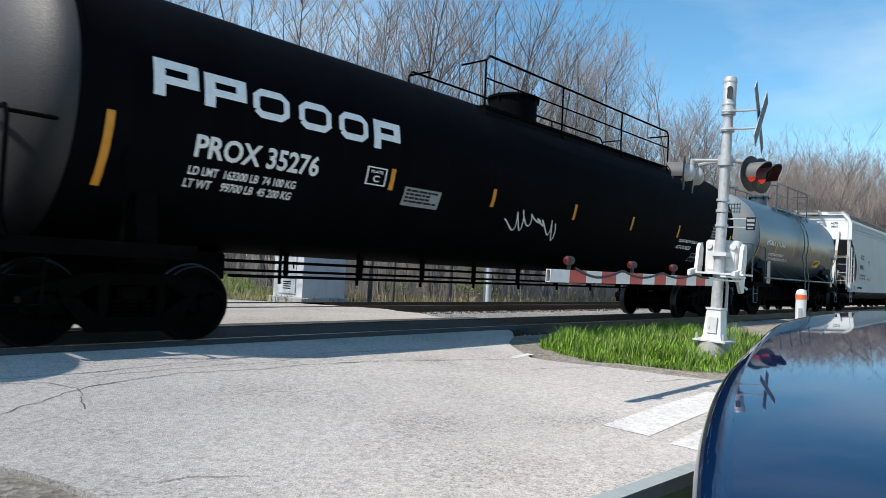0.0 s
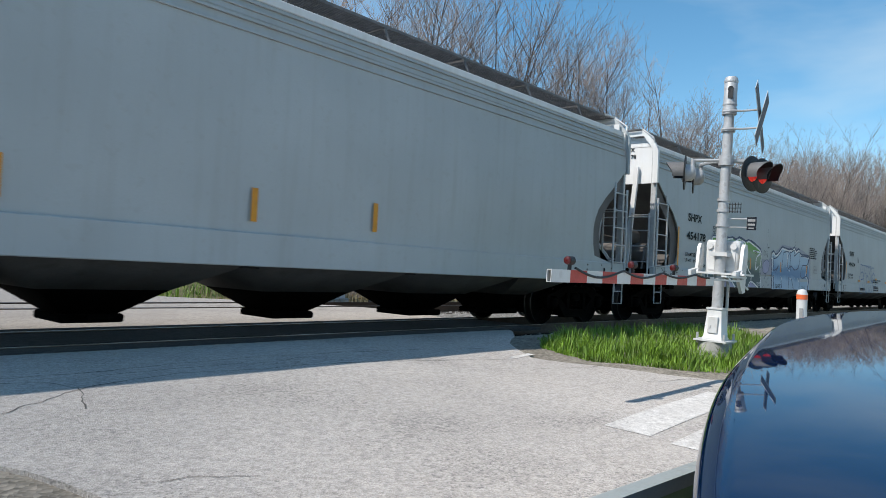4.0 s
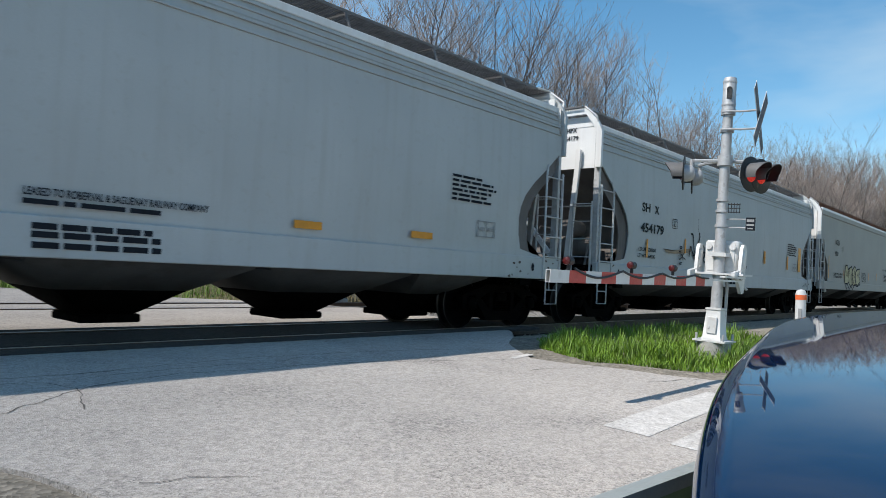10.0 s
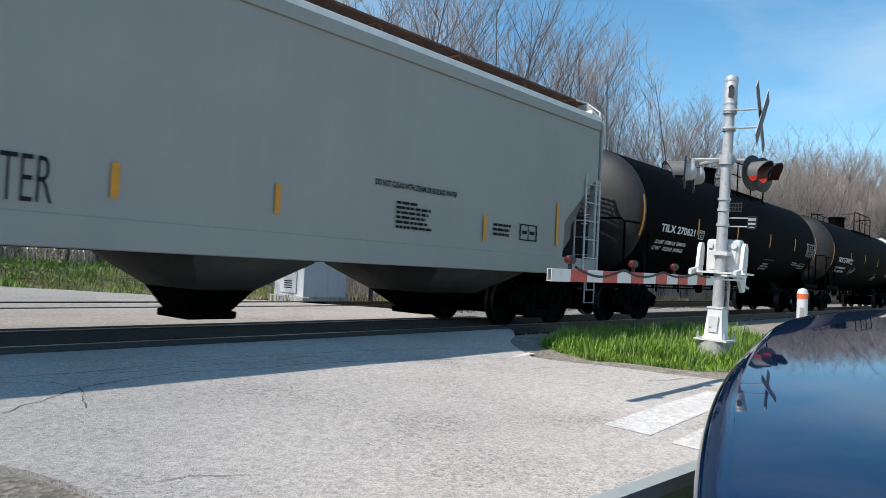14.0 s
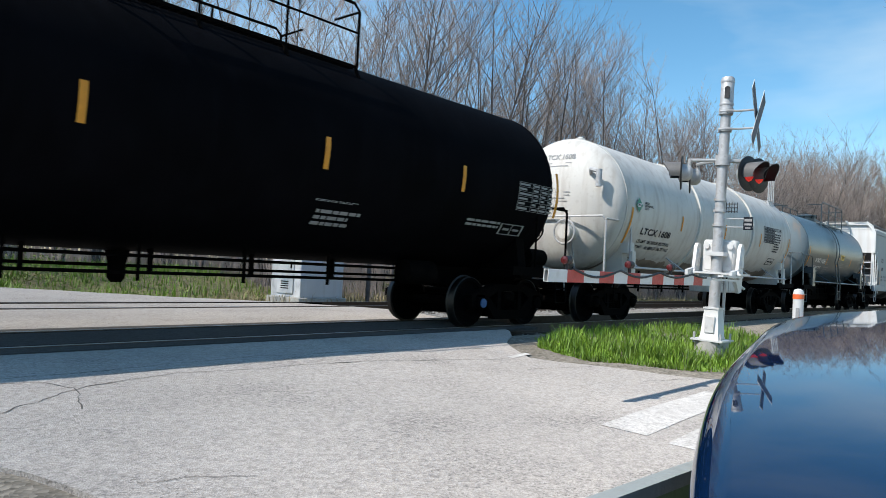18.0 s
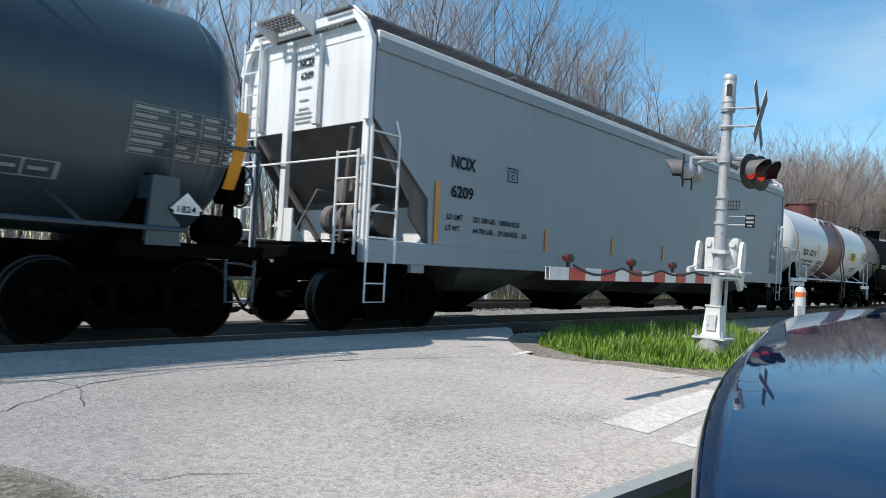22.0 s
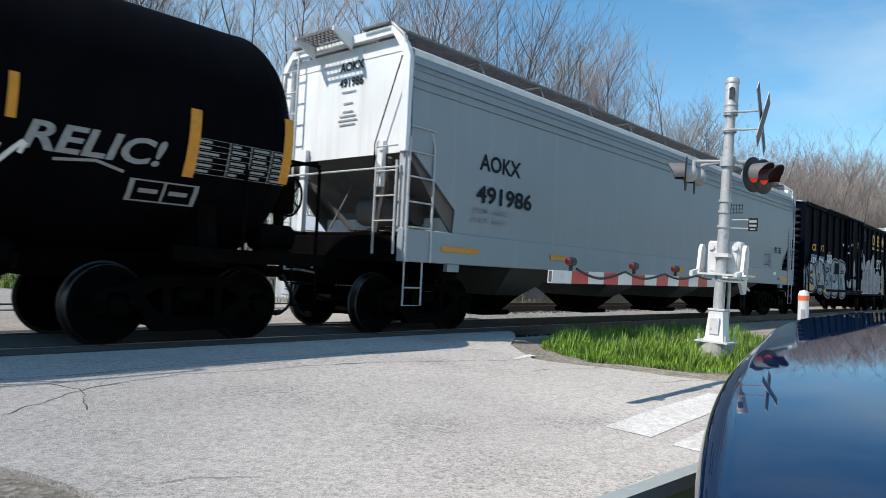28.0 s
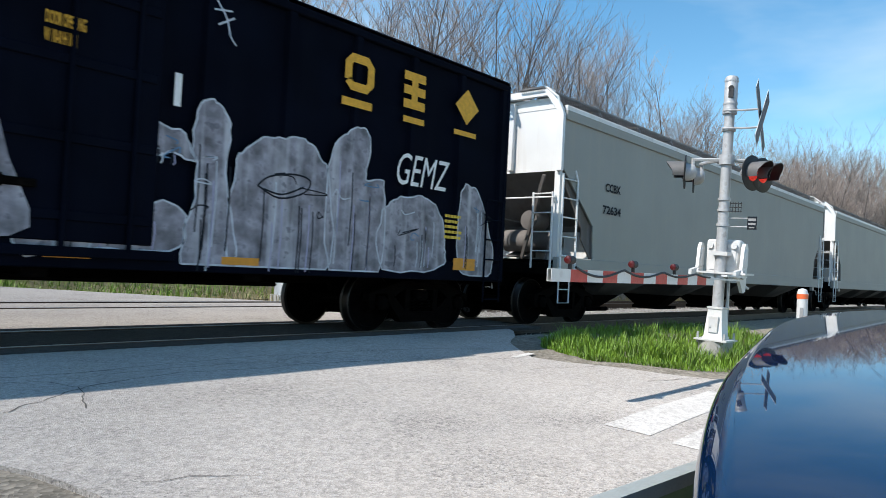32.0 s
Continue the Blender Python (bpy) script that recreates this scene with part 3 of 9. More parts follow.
def track(name, y, x0, x1, ties_from):
    tr = thing(name, Matrix.Translation((0, y, 0)), "railway track, worn steel rails on dark timber ties", "railway track")
    for s in (-1, 1):
        c = s * 0.753
        part("rail", Shape().box(x0, x1, c - 0.07, c + 0.07, -0.18, -0.165).box(x0, x1, c - 0.01, c + 0.01, -0.165, -0.04).box(x0, x1, c - 0.036, c + 0.036, -0.04, -0.004), RAIL, tr)
        part("rail_head", Shape().box(x0, x1, c - 0.03, c + 0.03, -0.004, 0.0), RAILTOP, tr, "polished rail running surface")
        part("flangeway", Shape().box(-40, 12.0, c - s * 0.12 - 0.035, c - s * 0.12 + 0.035, -0.06, -0.012), DARK, tr, "dark rubber-filled flange groove")
    tie = Shape().block(-0.11, 0.11, -1.28, 1.28, -0.33, -0.181, 0.015).mesh("tie", TIE)
    for i in range(70):
        part("tie", tie, TIE, tr, at=pose(ties_from + 0.53 * i, 0.03 * math.sin(i * 7.1), 0, 0, 0, 1.2 * math.sin(i * 3.7)))
    return tr


PANEL = ground_mat("dark crossing asphalt", (0.085, 0.082, 0.078), (0.065, 0.062, 0.06), (0.045, 0.043, 0.042), 12, 80, 0.5, big=0.6, tones=(0.8, 1.15))
for y0, y1 in ((7.62, 7.98), (8.21, 9.39), (9.62, 9.92)):
    part("crossing_panel", Shape().block(-40, 11.6 + 0.35 * (y0 - 7.6), y0, y1, -0.06, -0.007, 0.006), PANEL, road_ob, "dark worn asphalt panel along the rails")
track("railway_track", TRACK_Y, -300, 500, 11.4)
track("railway_track", TRACK2_Y, -300, 500, 12.8)
for ty, xe in ((TRACK_Y, 10.9), (TRACK2_Y, 12.2)):
    b = Shape()
    prof = [(-2.9, -0.42), (-2.3, -0.30), (-1.6, -0.20), (0, -0.21), (1.6, -0.20), (2.3, -0.30), (2.9, -0.42)]
    bx = [xe, xe + 0.5] + [xe + 1 + 0.6 * i for i in range(80)] + [120, 500]
    vs = [(x, ty + dy, z + 0.035 * noise.noise((x * 2.2, dy * 2.2, ty))) for x in bx for dy, z in prof]
    b.add(vs, [(i * 7 + j, (i + 1) * 7 + j, (i + 1) * 7 + j + 1, i * 7 + j + 1) for i in range(len(bx) - 1) for j in range(6)])
    solid("ballast", b, BALLAST, "crushed grey stone ballast under the track", "ballast", "structure")

st = Shape()
rng = random.Random(5)
for i in range(5200):
    x = 11.2 + 26 * rng.random() ** 1.5
    ty = TRACK_Y if rng.random() < 0.35 else TRACK2_Y
    y = ty + rng.uniform(-2.7, 2.7)
    if x < near_edge(min(y, 25)) + 0.1:
        continue
    z = -0.20 if abs(y - ty) < 1.6 else -0.20 - (abs(y - ty) - 1.6) * 0.17
    r = rng.uniform(0.022, 0.05)
    q = [Vector((rng.uniform(-1, 1), rng.uniform(-1, 1), rng.uniform(0, 1))).normalized() * r * rng.uniform(0.7, 1.2) for _ in range(5)]
    st.add([(x + r * math.cos(a), y + r * math.sin(a) * 0.8, z) for a in (0, 1.57, 3.14, 4.71)] + [(x + q[0].x * 0.4, y + q[0].y * 0.4, z + r * 1.1)], [(0, 1, 4), (1, 2, 4), (2, 3, 4), (3, 0, 4)])
solid("ballast_stones", st, STONE, "loose crushed stones lying on the ballast", "stones", "stuff", smooth=0)


def blades(name, spots, material, label, hmin, hmax, seed, width=0.008):
    """Tufts of grass: three-vertex blades bent in the wind, one object."""
    rng = random.Random(seed)
    s = Shape()
    vs, fs = [], []
    for x, y, z, k in spots:
        h = rng.uniform(hmin, hmax) * k
        a = rng.uniform(0, 6.28)
        lean = rng.uniform(0.1, 0.85) * h
        dx, dy = math.cos(a), math.sin(a)
        w = width * rng.uniform(0.7, 1.4)
        i = len(vs)
        vs += [(x - dy * w, y + dx * w, z), (x + dy * w, y - dx * w, z), (x + dx * lean * 0.35 + dy * w * 0.7, y + dy * lean * 0.35 - dx * w * 0.7, z + h * 0.6),
               (x + dx * lean * 0.35 - dy * w * 0.7, y + dy * lean * 0.35 + dx * w * 0.7, z + h * 0.6), (x + dx * lean, y + dy * lean, z + h)]
        fs += [(i, i + 1, i + 2, i + 3), (i + 3, i + 2, i + 4)]
    s.add(vs, fs)
    return solid(name, s, material, label, "grass", "stuff", smooth=0)


rng = random.Random(11)
spots = []
while len(spots) < 15000:
    y = rng.uniform(2.7, 6.9)
    x0 = near_edge(y) + 0.74 + 0.35 * noise.noise((y * 2, 1, 1))
    x = x0 + 7.5 * rng.random() ** 1.6
    edge = min(1.0, 0.35 + (x - x0) * 1.2) * min(1.0, 0.3 + (6.9 - y) * 1.2)
    if noise.noise((x * 1.5, y * 1.5, 2)) + 0.75 < rng.random() * 0.9:
        continue
    spots.append((x, y, -0.13 - 0.03 * (5 - y), edge * (0.72 + 0.75 * noise.noise((x * 1.6, y * 1.6, 9)))))
blades("grass", spots, GRASS, "fresh green grass growing at the road edge", 0.08, 0.36, 12, 0.0075)

# ---- crossing signal with its gate ----
MAST = Vector((11.1, 4.06, 0.0))
sig = thing("crossing_signal", Matrix.Translation(MAST) @ pose(0, 0, 0, 1.4, 0, 0), "silver crossing signal mast with red lights, crossbuck and lowered gate", "crossing signal")
part("mast", Shape().rod((0, 0, 0.5), (0, 0, 4.0), 0.085, 0.075, 18).turned([(3.70, 0.09), (3.70, 0.10), (4.22, 0.10), (4.25, 0.085), (4.26, 0.02)], "z", n=18).turned([(3.66, 0.108), (3.72, 0.112), (3.76, 0.108)], "z", n=18).turned([(3.80, 0.104), (3.82, 0.110), (3.84, 0.104)], "z", n=18).turned([(4.16, 0.104), (4.18, 0.108), (4.20, 0.104)], "z", n=18), SILVER, sig, "galvanised pipe mast with a bell cap")
part("bell_window", Shape().rod((-0.08, -0.03, 4.05), (-0.103, -0.037, 4.05), 0.042, n=14).box(-0.103, -0.08, -0.072, 0.002, 3.90, 4.05), BLACKP, sig)
part("mast_base", Shape().loft([[(x * w, y * w, z) for x, y in ((-1, -1), (1, -1), (1, 1), (-1, 1))] for w, z in ((0.15, 0.14), (0.15, 0.17), (0.138, 0.19), (0.108, 0.60), (0.122, 0.61), (0.122, 0.635))]).box(-0.25, 0.25, -0.25, 0.25, 0.115, 0.14), WHITEP, sig, "white cast junction-box base")
part("foundation", Shape().rod((0, 0, -0.45), (0, 0, 0.112), 0.26, 0.25, 24), CONC, sig, "round-edged concrete footing")
part("base_door", Shape().block(-0.155, -0.12, -0.075, 0.075, 0.24, 0.50, 0.008).box(-0.165, -0.155, 0.03, 0.06, 0.32, 0.36), WHITEP, sig)
for k in range(4):
    a = radians(45 + 90 * k)
    part("anchor_bolt", Shape().rod((0.29 * math.cos(a), 0.29 * math.sin(a), 0.08), (0.29 * math.cos(a), 0.29 * math.sin(a), 0.24), 0.018, n=6), SILVER, sig)
part("conduit", Shape().tube([(0.13, -0.10, 0.3), (0.13, -0.10, 1.0), (0.10, -0.06, 1.2)], 0.025), SILVER, sig)
# crossbuck on its brackets, facing the road
for z in (3.70, 3.42):
    part("bracket", Shape().tube([(-0.1, 0.06, z), (-0.1, -0.10, z), (-0.03, -0.20, z), (-0.02, -0.46, z)], 0.016).rod((0, 0, z - 0.03), (0, 0, z + 0.03), 0.105, n=16), SILVER, sig)
for k, a in enumerate((45, -45)):
    bl = Shape().box(-0.61, 0.61, -0.003, 0.003, -0.115, 0.115)
    cb = part("crossbuck_blade", bl, WHITEP, sig, "white crossbuck blade with dark edge", at=pose(0.02, -0.46 - 0.03 * k, 3.57, 0, a, 8))
    # dark sheet over the white blade paints in the shade on its face
    part("blade_face", Shape().box(-0.588, 0.588, -0.006, 0.006, -0.092, 0.092), BLADE, cb, "blade face darkened as in shade, with a pale border")
# flashing lights: two towards the road, two back over the track
part("crossarm", Shape().tube([(0, 0, 2.94), (0.10, -0.15, 2.94), (0.13, -0.26, 2.94)], 0.026).tube([(0, 0, 2.94), (0.22, -0.20, 2.94), (0.38, -0.33, 2.94)], 0.026).tube([(0, 0, 2.94), (-0.12, 0.30, 2.94), (-0.17, 0.48, 2.94)], 0.026).tube([(0, 0, 2.94), (0.15, 0.34, 2.94), (0.32, 0.54, 2.94)], 0.026).rod((0, 0, 2.86), (0, 0, 3.02), 0.115, n=16), SILVER, sig)
for x, y, s, lit in ((0.38, -0.42, -1, True), (0.126, -0.35, -1, True), (-0.20, 0.56, 1, False), (0.31, 0.62, 1, False)):
    m = pose(x, y, 2.74, 0, 0, -15 if s < 0 else 200)
    unit = part("light_background", Shape().turned([(0.0, 0.02), (0.0, 0.27), (-0.015, 0.275), (-0.02, 0.268), (-0.006, 0.02)], "y", n=32), BLACKP, sig, "round black light background", at=m)
    part("light_housing", Shape().turned([(0.0, 0.14), (0.10, 0.13), (0.15, 0.08), (0.16, 0.02)], "y", n=20).rod((0, 0.1, 0.1), (0, 0.1, 0.22), 0.03), SILVER, unit)
    part("light_lens", Shape().turned([(-0.015, 0.125), (-0.030, 0.11), (-0.042, 0.07), (-0.046, 0.02)], "y", n=20), LENSLIT if lit else LENS, unit, "red signal lens")
    hood = Shape()
    vs, fs, n = [], [], 14
    for j, d in enumerate((-0.01, -0.31)):
        for i in range(n + 1):
            a = radians(-25 + 230 * i / n)
            for r in (0.165, 0.172):
                vs.append((r * math.cos(a), d * (0.62 + 0.38 * max(0, math.sin(a))) if j else d, r * math.sin(a)))
    k = 2 * (n + 1)
    for i in range(n):
        a = 2 * i
        fs += [(a, a + 2, k + a + 2, k + a), (a + 1, k + a + 1, k + a + 3, a + 3), (k + a, k + a + 2, k + a + 3, k + a + 1)]
    part("light_hood", hood.add(vs, fs), HOOD, unit, "deep faded visor")
    lv = [(x_ * 0.985, y_ - 0.002, z_ * 0.985) for x_, y_, z_ in vs[0::2]]
    part("hood_lining", Shape().add(lv, [(i, i + 1, n + 2 + i, n + 1 + i) for i in range(n)]), BLACKP, unit, "matt black inside of the visor")
# gate machine and counterweights
gm = part("gate_machine", Shape().block(0.10, 0.34, -0.24, 0.27, 1.16, 1.70, 0.03).block(0.085, 0.10, -0.20, 0.22, 1.22, 1.64, 0.006).box(-0.12, 0.14, -0.14, 0.14, 1.44, 1.50).box(-0.13, 0.3, -0.42, 0.42, 1.155, 1.185), WHITEP, sig, "white steel gate machine box")
part("hinge", Shape().rod((0.08, -0.17, 1.60), (0.06, -0.17, 1.60), 0.05, n=14).rod((0.08, 0.20, 1.60), (0.06, 0.20, 1.60), 0.05, n=14), WHITEP, gm)
for y in (-0.32, 0.36):
    part("counterweight_arm", Shape().slab([(-0.28, 1.12), (-0.28, 1.20), (-0.02, 1.24), (0.03, 1.58), (0.08, 1.64), (0.16, 1.64), (0.20, 1.56), (0.17, 1.06 if y > 0 else 0.90), (0.06, 1.02 if y > 0 else 0.88), (-0.1, 1.06)], y - 0.025, y + 0.025), WHITEP, sig, "white steel arm beside the gate machine")
    part("counterweight", Shape().block(0.04, 0.18, y - 0.04, y + 0.04, 1.26, 1.56, 0.02), WHITEP, sig)
    part("pivot", Shape().rod((-0.05, y - 0.06, 1.16), (-0.05, y + 0.06, 1.16), 0.07, n=14), SILVER, sig)
part("arm_bracket", Shape().box(-1.52, -0.15, -0.45, -0.41, 1.06, 1.085).box(-0.95, -0.1, -0.45, -0.37, 1.115, 1.14).rod((-0.05, -0.2, 1.14), (0.25, -0.36, 0.95), 0.02), WHITEP, sig)
TIP, ROOT = Vector((-5.62, -0.50, 1.02)), Vector((-1.44, -0.43, 1.045))
adir = (ROOT - TIP)
alen = adir.length
arm = part("gate_arm", Shape().box(0, alen, -0.02, 0.02, -0.058, -0.053).box(0, alen, -0.02, 0.02, 0.053, 0.058), WHITEP, sig, "long gate arm striped red and white",
           at=Matrix.Translation(TIP) @ Vector((1, 0, 0)).rotation_difference(adir).to_matrix().to_4x4())
x = 0.0
for k in range(14):
    l = 0.34 if k == 0 else 0.322
    x1 = min(x + l, alen)
    if x >= alen:
        break
    st_ = Shape().add([(a, q * 0.026, z) for q in (-1, 1) for a, z in ((x, -0.060), (x1, -0.060), (x1, 0.060), (x, 0.060))], [(0, 1, 2, 3), (7, 6, 5, 4), (3, 2, 6, 7), (0, 4, 5, 1)])
    if k == 0:
        st_.box(0.0, 0.006, -0.026, -0.019, -0.060, 0.060).box(0.0, 0.006, 0.019, 0.026, -0.060, 0.060)
    part("stripe", st_, REDP if k % 2 else WHITEP, arm, "red stripe" if k % 2 else "white stripe")
    x = x1
for d in (0.36, 1.72, 2.86):
    lamp = part("arm_lamp", Shape().rod((d, 0, 0.06), (d, 0, 0.12), 0.02).turned([(d - 0.045, 0.02), (d - 0.04, 0.042), (d + 0.04, 0.042), (d + 0.045, 0.02)], "x", (0, 0, 0.15), 16), BLACKP, arm, "small red lamp on the gate arm")
    part("lamp_lens", Shape().turned([(d - 0.046, 0.040), (d - 0.06, 0.034), (d - 0.068, 0.012)], "x", (0, 0, 0.15), 16), LAMPRED, arm)
pts = []
for i in range(60):
    t = i / 59
    pts.append((0.42 + t * (alen - 0.6), -0.03, 0.062 - 0.09 * abs(math.sin(t * 11.0)) * (1 - 0.6 * t) + 0.02))
part("arm_cable", Shape().tube(pts, 0.013, 5), BLACKP, arm, "black cable sagging along the arm")
# small plates on the mast
part("blue_notice", Shape().block(0.02, 0.035, -0.50, -0.36, 1.86, 2.06, 0.003), LDARK, sig, "small dark notice plate")
part("notice_arm", Shape().tube([(0.03, 0, 1.90), (0.03, -0.5, 1.90)], 0.01).tube([(0.03, 0, 2.03), (0.03, -0.5, 2.03)], 0.01), SILVER, sig)
part("notice_bars", Shape().box(0.0175, 0.0195, -0.485, -0.375, 1.99, 2.03).box(0.0175, 0.0195, -0.485, -0.375, 1.93, 1.96).box(0.0175, 0.0195, -0.47, -0.39, 1.88, 1.90), LGREY, sig)
gridp = Shape()
for k in range(5):
    gridp.box(-0.01, 0.0, -0.27 + 0.042 * k, -0.262 + 0.042 * k, 2.12, 2.28)
for k in range(3):
    gridp.box(-0.012, 0.002, -0.275, -0.09, 2.13 + 0.06 * k, 2.142 + 0.06 * k)
part("wire_bracket", gridp, BLACKP, sig, "small black wire grid bracket")
for z in (1.92, 2.15, 2.32):
    part("mast_band", Shape().turned([(z - 0.02, 0.098), (z + 0.02, 0.098)], "z", n=16), SILVER, sig)

mk = thing("marker_post", pose(9.6, 2.45, gz(2.45) - 0.05), "white plastic marker post with an orange band", "marker post")
part("post", Shape().turned([(0, 0.062), (1.12, 0.062), (1.20, 0.064), (1.245, 0.05), (1.26, 0.01)], "z", n=20), WHITEP, mk)
part("band", Shape().turned([(1.13, 0.0655), (1.19, 0.0665)], "z", n=20), ORANGEP, mk, "orange-red band")
part("sticker", Shape().box(-0.068, -0.062, -0.03, 0.01, 0.85, 1.02), LGREY, mk)

# ---- rolling stock: common parts ----
TRAIN = []                     # (car, its place along the train, [(wheelset, x)])
WHEELBASE = 0.889


def wheel_mesh(s):
    prof = [(s * 0.86, 0.02), (s * 0.86, 0.11), (s * 0.83, 0.13), (s * 0.775, 0.17), (s * 0.765, 0.33), (s * 0.80, 0.375), (s * 0.832, 0.385), (s * 0.835, 0.437), (s * 0.828, 0.450),
            (s * 0.755, 0.457), (s * 0.712, 0.462), (s * 0.704, 0.482), (s * 0.690, 0.484), (s * 0.686, 0.44), (s * 0.69, 0.38), (s * 0.73, 0.34), (s * 0.72, 0.15), (s * 0.66, 0.11), (s * 0.66, 0.02)]
    sh = Shape().turned(prof if s < 0 else prof, "y", (0, 0, 0), 40)
    for a in range(0, 360, 45):      # cast marks on the plate
        t = radians(a)
        sh.rod((0.25 * math.sin(t), s * 0.764, 0.25 * math.cos(t)), (0.25 * math.sin(t), s * 0.776, 0.25 * math.cos(t)), 0.028, n=6)
    me = sh.mesh("wheel", WHEEL, 30)
    me.materials.append(TREAD)
    for p in me.polygons:
        rs = [math.hypot(me.vertices[i].co.x, me.vertices[i].co.z) for i in p.vertices]
        if min(rs) > 0.436:
            p.material_index = 1
    return me


WHEELS = {s: wheel_mesh(s) for s in (-1, 1)}
AXLE = Shape().rod((0, -1.0, 0), (0, 1.0, 0), 0.075, n=12).mesh("wheelset", DARK)
CAPS = {s: Shape().turned([(s * 0.93, 0.11), (s * 1.12, 0.11), (s * 1.15, 0.08), (s * 1.16, 0.02)], "y", n=14).mesh("bearing_cap", DARK) for s in (-1, 1)}


def side_frame(s):
    sh = Shape()
    y0, y1 = sorted((s * 0.94, s * 1.09))
    sh.slab([(-1.13, 0.60), (-0.95, 0.66), (-0.45, 0.80), (0.45, 0.80), (0.95, 0.66), (1.13, 0.60), (1.13, 0.47), (0.99, 0.60), (0.78, 0.60), (0.72, 0.50), (0.40, 0.67), (-0.40, 0.67), (-0.72, 0.50), (-0.78, 0.60), (-0.99, 0.60), (-1.13, 0.47)][::-1], y0, y1)
    sh.slab([(-0.78, 0.52), (-0.60, 0.54), (-0.34, 0.32), (0.34, 0.32), (0.60, 0.54), (0.78, 0.52), (0.44, 0.16), (-0.44, 0.16)], y0, y1)
    for q in (-1, 1):
        sh.box(*sorted((q * 0.27, q * 0.37)), y0, y1, 0.25, 0.70)
        sh.box(*sorted((q * 0.70, q * 0.80)), y0 + 0.02, y1 - 0.02, 0.36, 0.52)
        sh.box(*sorted((q * 0.99, q * 1.09)), y0 + 0.02, y1 - 0.02, 0.36, 0.62)
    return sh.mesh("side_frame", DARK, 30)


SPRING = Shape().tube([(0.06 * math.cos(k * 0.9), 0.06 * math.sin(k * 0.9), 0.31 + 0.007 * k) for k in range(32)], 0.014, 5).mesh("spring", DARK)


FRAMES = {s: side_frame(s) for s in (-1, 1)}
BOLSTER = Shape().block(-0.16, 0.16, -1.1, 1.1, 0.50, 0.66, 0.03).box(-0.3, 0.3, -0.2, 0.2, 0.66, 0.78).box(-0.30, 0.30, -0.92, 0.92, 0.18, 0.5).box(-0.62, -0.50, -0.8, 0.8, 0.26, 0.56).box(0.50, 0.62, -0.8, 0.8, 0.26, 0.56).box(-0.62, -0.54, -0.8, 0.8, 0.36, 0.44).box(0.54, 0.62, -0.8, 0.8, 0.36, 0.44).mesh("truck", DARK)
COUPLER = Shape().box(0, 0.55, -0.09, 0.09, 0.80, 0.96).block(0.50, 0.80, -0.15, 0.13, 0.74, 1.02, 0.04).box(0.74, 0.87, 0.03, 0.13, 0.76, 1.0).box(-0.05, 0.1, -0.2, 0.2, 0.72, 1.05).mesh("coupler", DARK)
HOSE = Shape().tube([(0.30, -0.3, 0.84), (0.40, -0.33, 0.66), (0.52, -0.31, 0.46), (0.66, -0.26, 0.31), (0.80, -0.21, 0.25), (0.90, -0.18, 0.25)], 0.025, 7).rod((0.80, -0.23, 0.26), (0.93, -0.17, 0.25), 0.045).mesh("air_hose", RUBBER)


LEVER = Shape().tube([(0.02, -1.42, 0.72), (0.06, -1.38, 0.90), (0.10, -1.0, 0.93), (0.22, -0.45, 0.93), (0.52, -0.06, 1.06)], 0.014, 6).mesh("uncoupling_lever", SILVER)


def end_marks(car, x, y0, z0, lines, material, h=0.11):
    """Writing on the end of a car that faces down the line."""
    for i, body in enumerate(lines):
        hh = h if i < 2 else 0.028
        z = z0 - i * h * 1.7 if i < 2 else z0 - 0.32 - (i - 2) * 0.07
        if body:
            vs, fs, asp = letters(body)
            w = hh * asp
            part("lettering", Shape().add([(x, y0 - (a - 0.5) * w, z + b * hh) for a, b in vs], fs), material, car, smooth=0)
        else:
            hh = 0.028
            w = 0.34 + 0.12 * math.sin(i * 5.1)
            part("small_print", Shape().add([(x, y0 + w / 2, z), (x, y0 - w / 2, z), (x, y0 - w / 2, z + hh), (x, y0 + w / 2, z + hh)], [(0, 1, 2, 3)]), material, car, smooth=0)


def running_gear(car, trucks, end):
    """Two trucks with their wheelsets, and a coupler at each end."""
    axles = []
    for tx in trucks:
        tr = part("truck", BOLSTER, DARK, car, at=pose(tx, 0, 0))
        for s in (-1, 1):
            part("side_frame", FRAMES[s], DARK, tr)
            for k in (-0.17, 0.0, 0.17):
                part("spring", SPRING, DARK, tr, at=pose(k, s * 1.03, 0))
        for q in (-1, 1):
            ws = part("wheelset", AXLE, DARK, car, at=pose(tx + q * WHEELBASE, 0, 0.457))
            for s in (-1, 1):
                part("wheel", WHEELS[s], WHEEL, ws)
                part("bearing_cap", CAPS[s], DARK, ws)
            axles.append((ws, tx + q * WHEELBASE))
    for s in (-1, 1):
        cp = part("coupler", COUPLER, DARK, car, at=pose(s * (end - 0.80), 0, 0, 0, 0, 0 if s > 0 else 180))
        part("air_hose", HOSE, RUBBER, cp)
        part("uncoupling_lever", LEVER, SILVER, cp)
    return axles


def bars(n, w, h, seed, fill=0.55, full=0.85):
    """Rows of plain bars that stand for small writing, in a unit box."""
    rng = random.Random(seed)
    out = []
    for i in range(n):
        z1 = 1 - i / n
        z0 = z1 - fill / n
        x = 0.0
        end = rng.uniform(full * 0.7, 1.0)
        while x < end - 0.03:
            l = min(end - x, rng.uniform(0.06, 0.24))
            out.append((x, x + l, z0, z1))
            x += l + 0.025
    return out


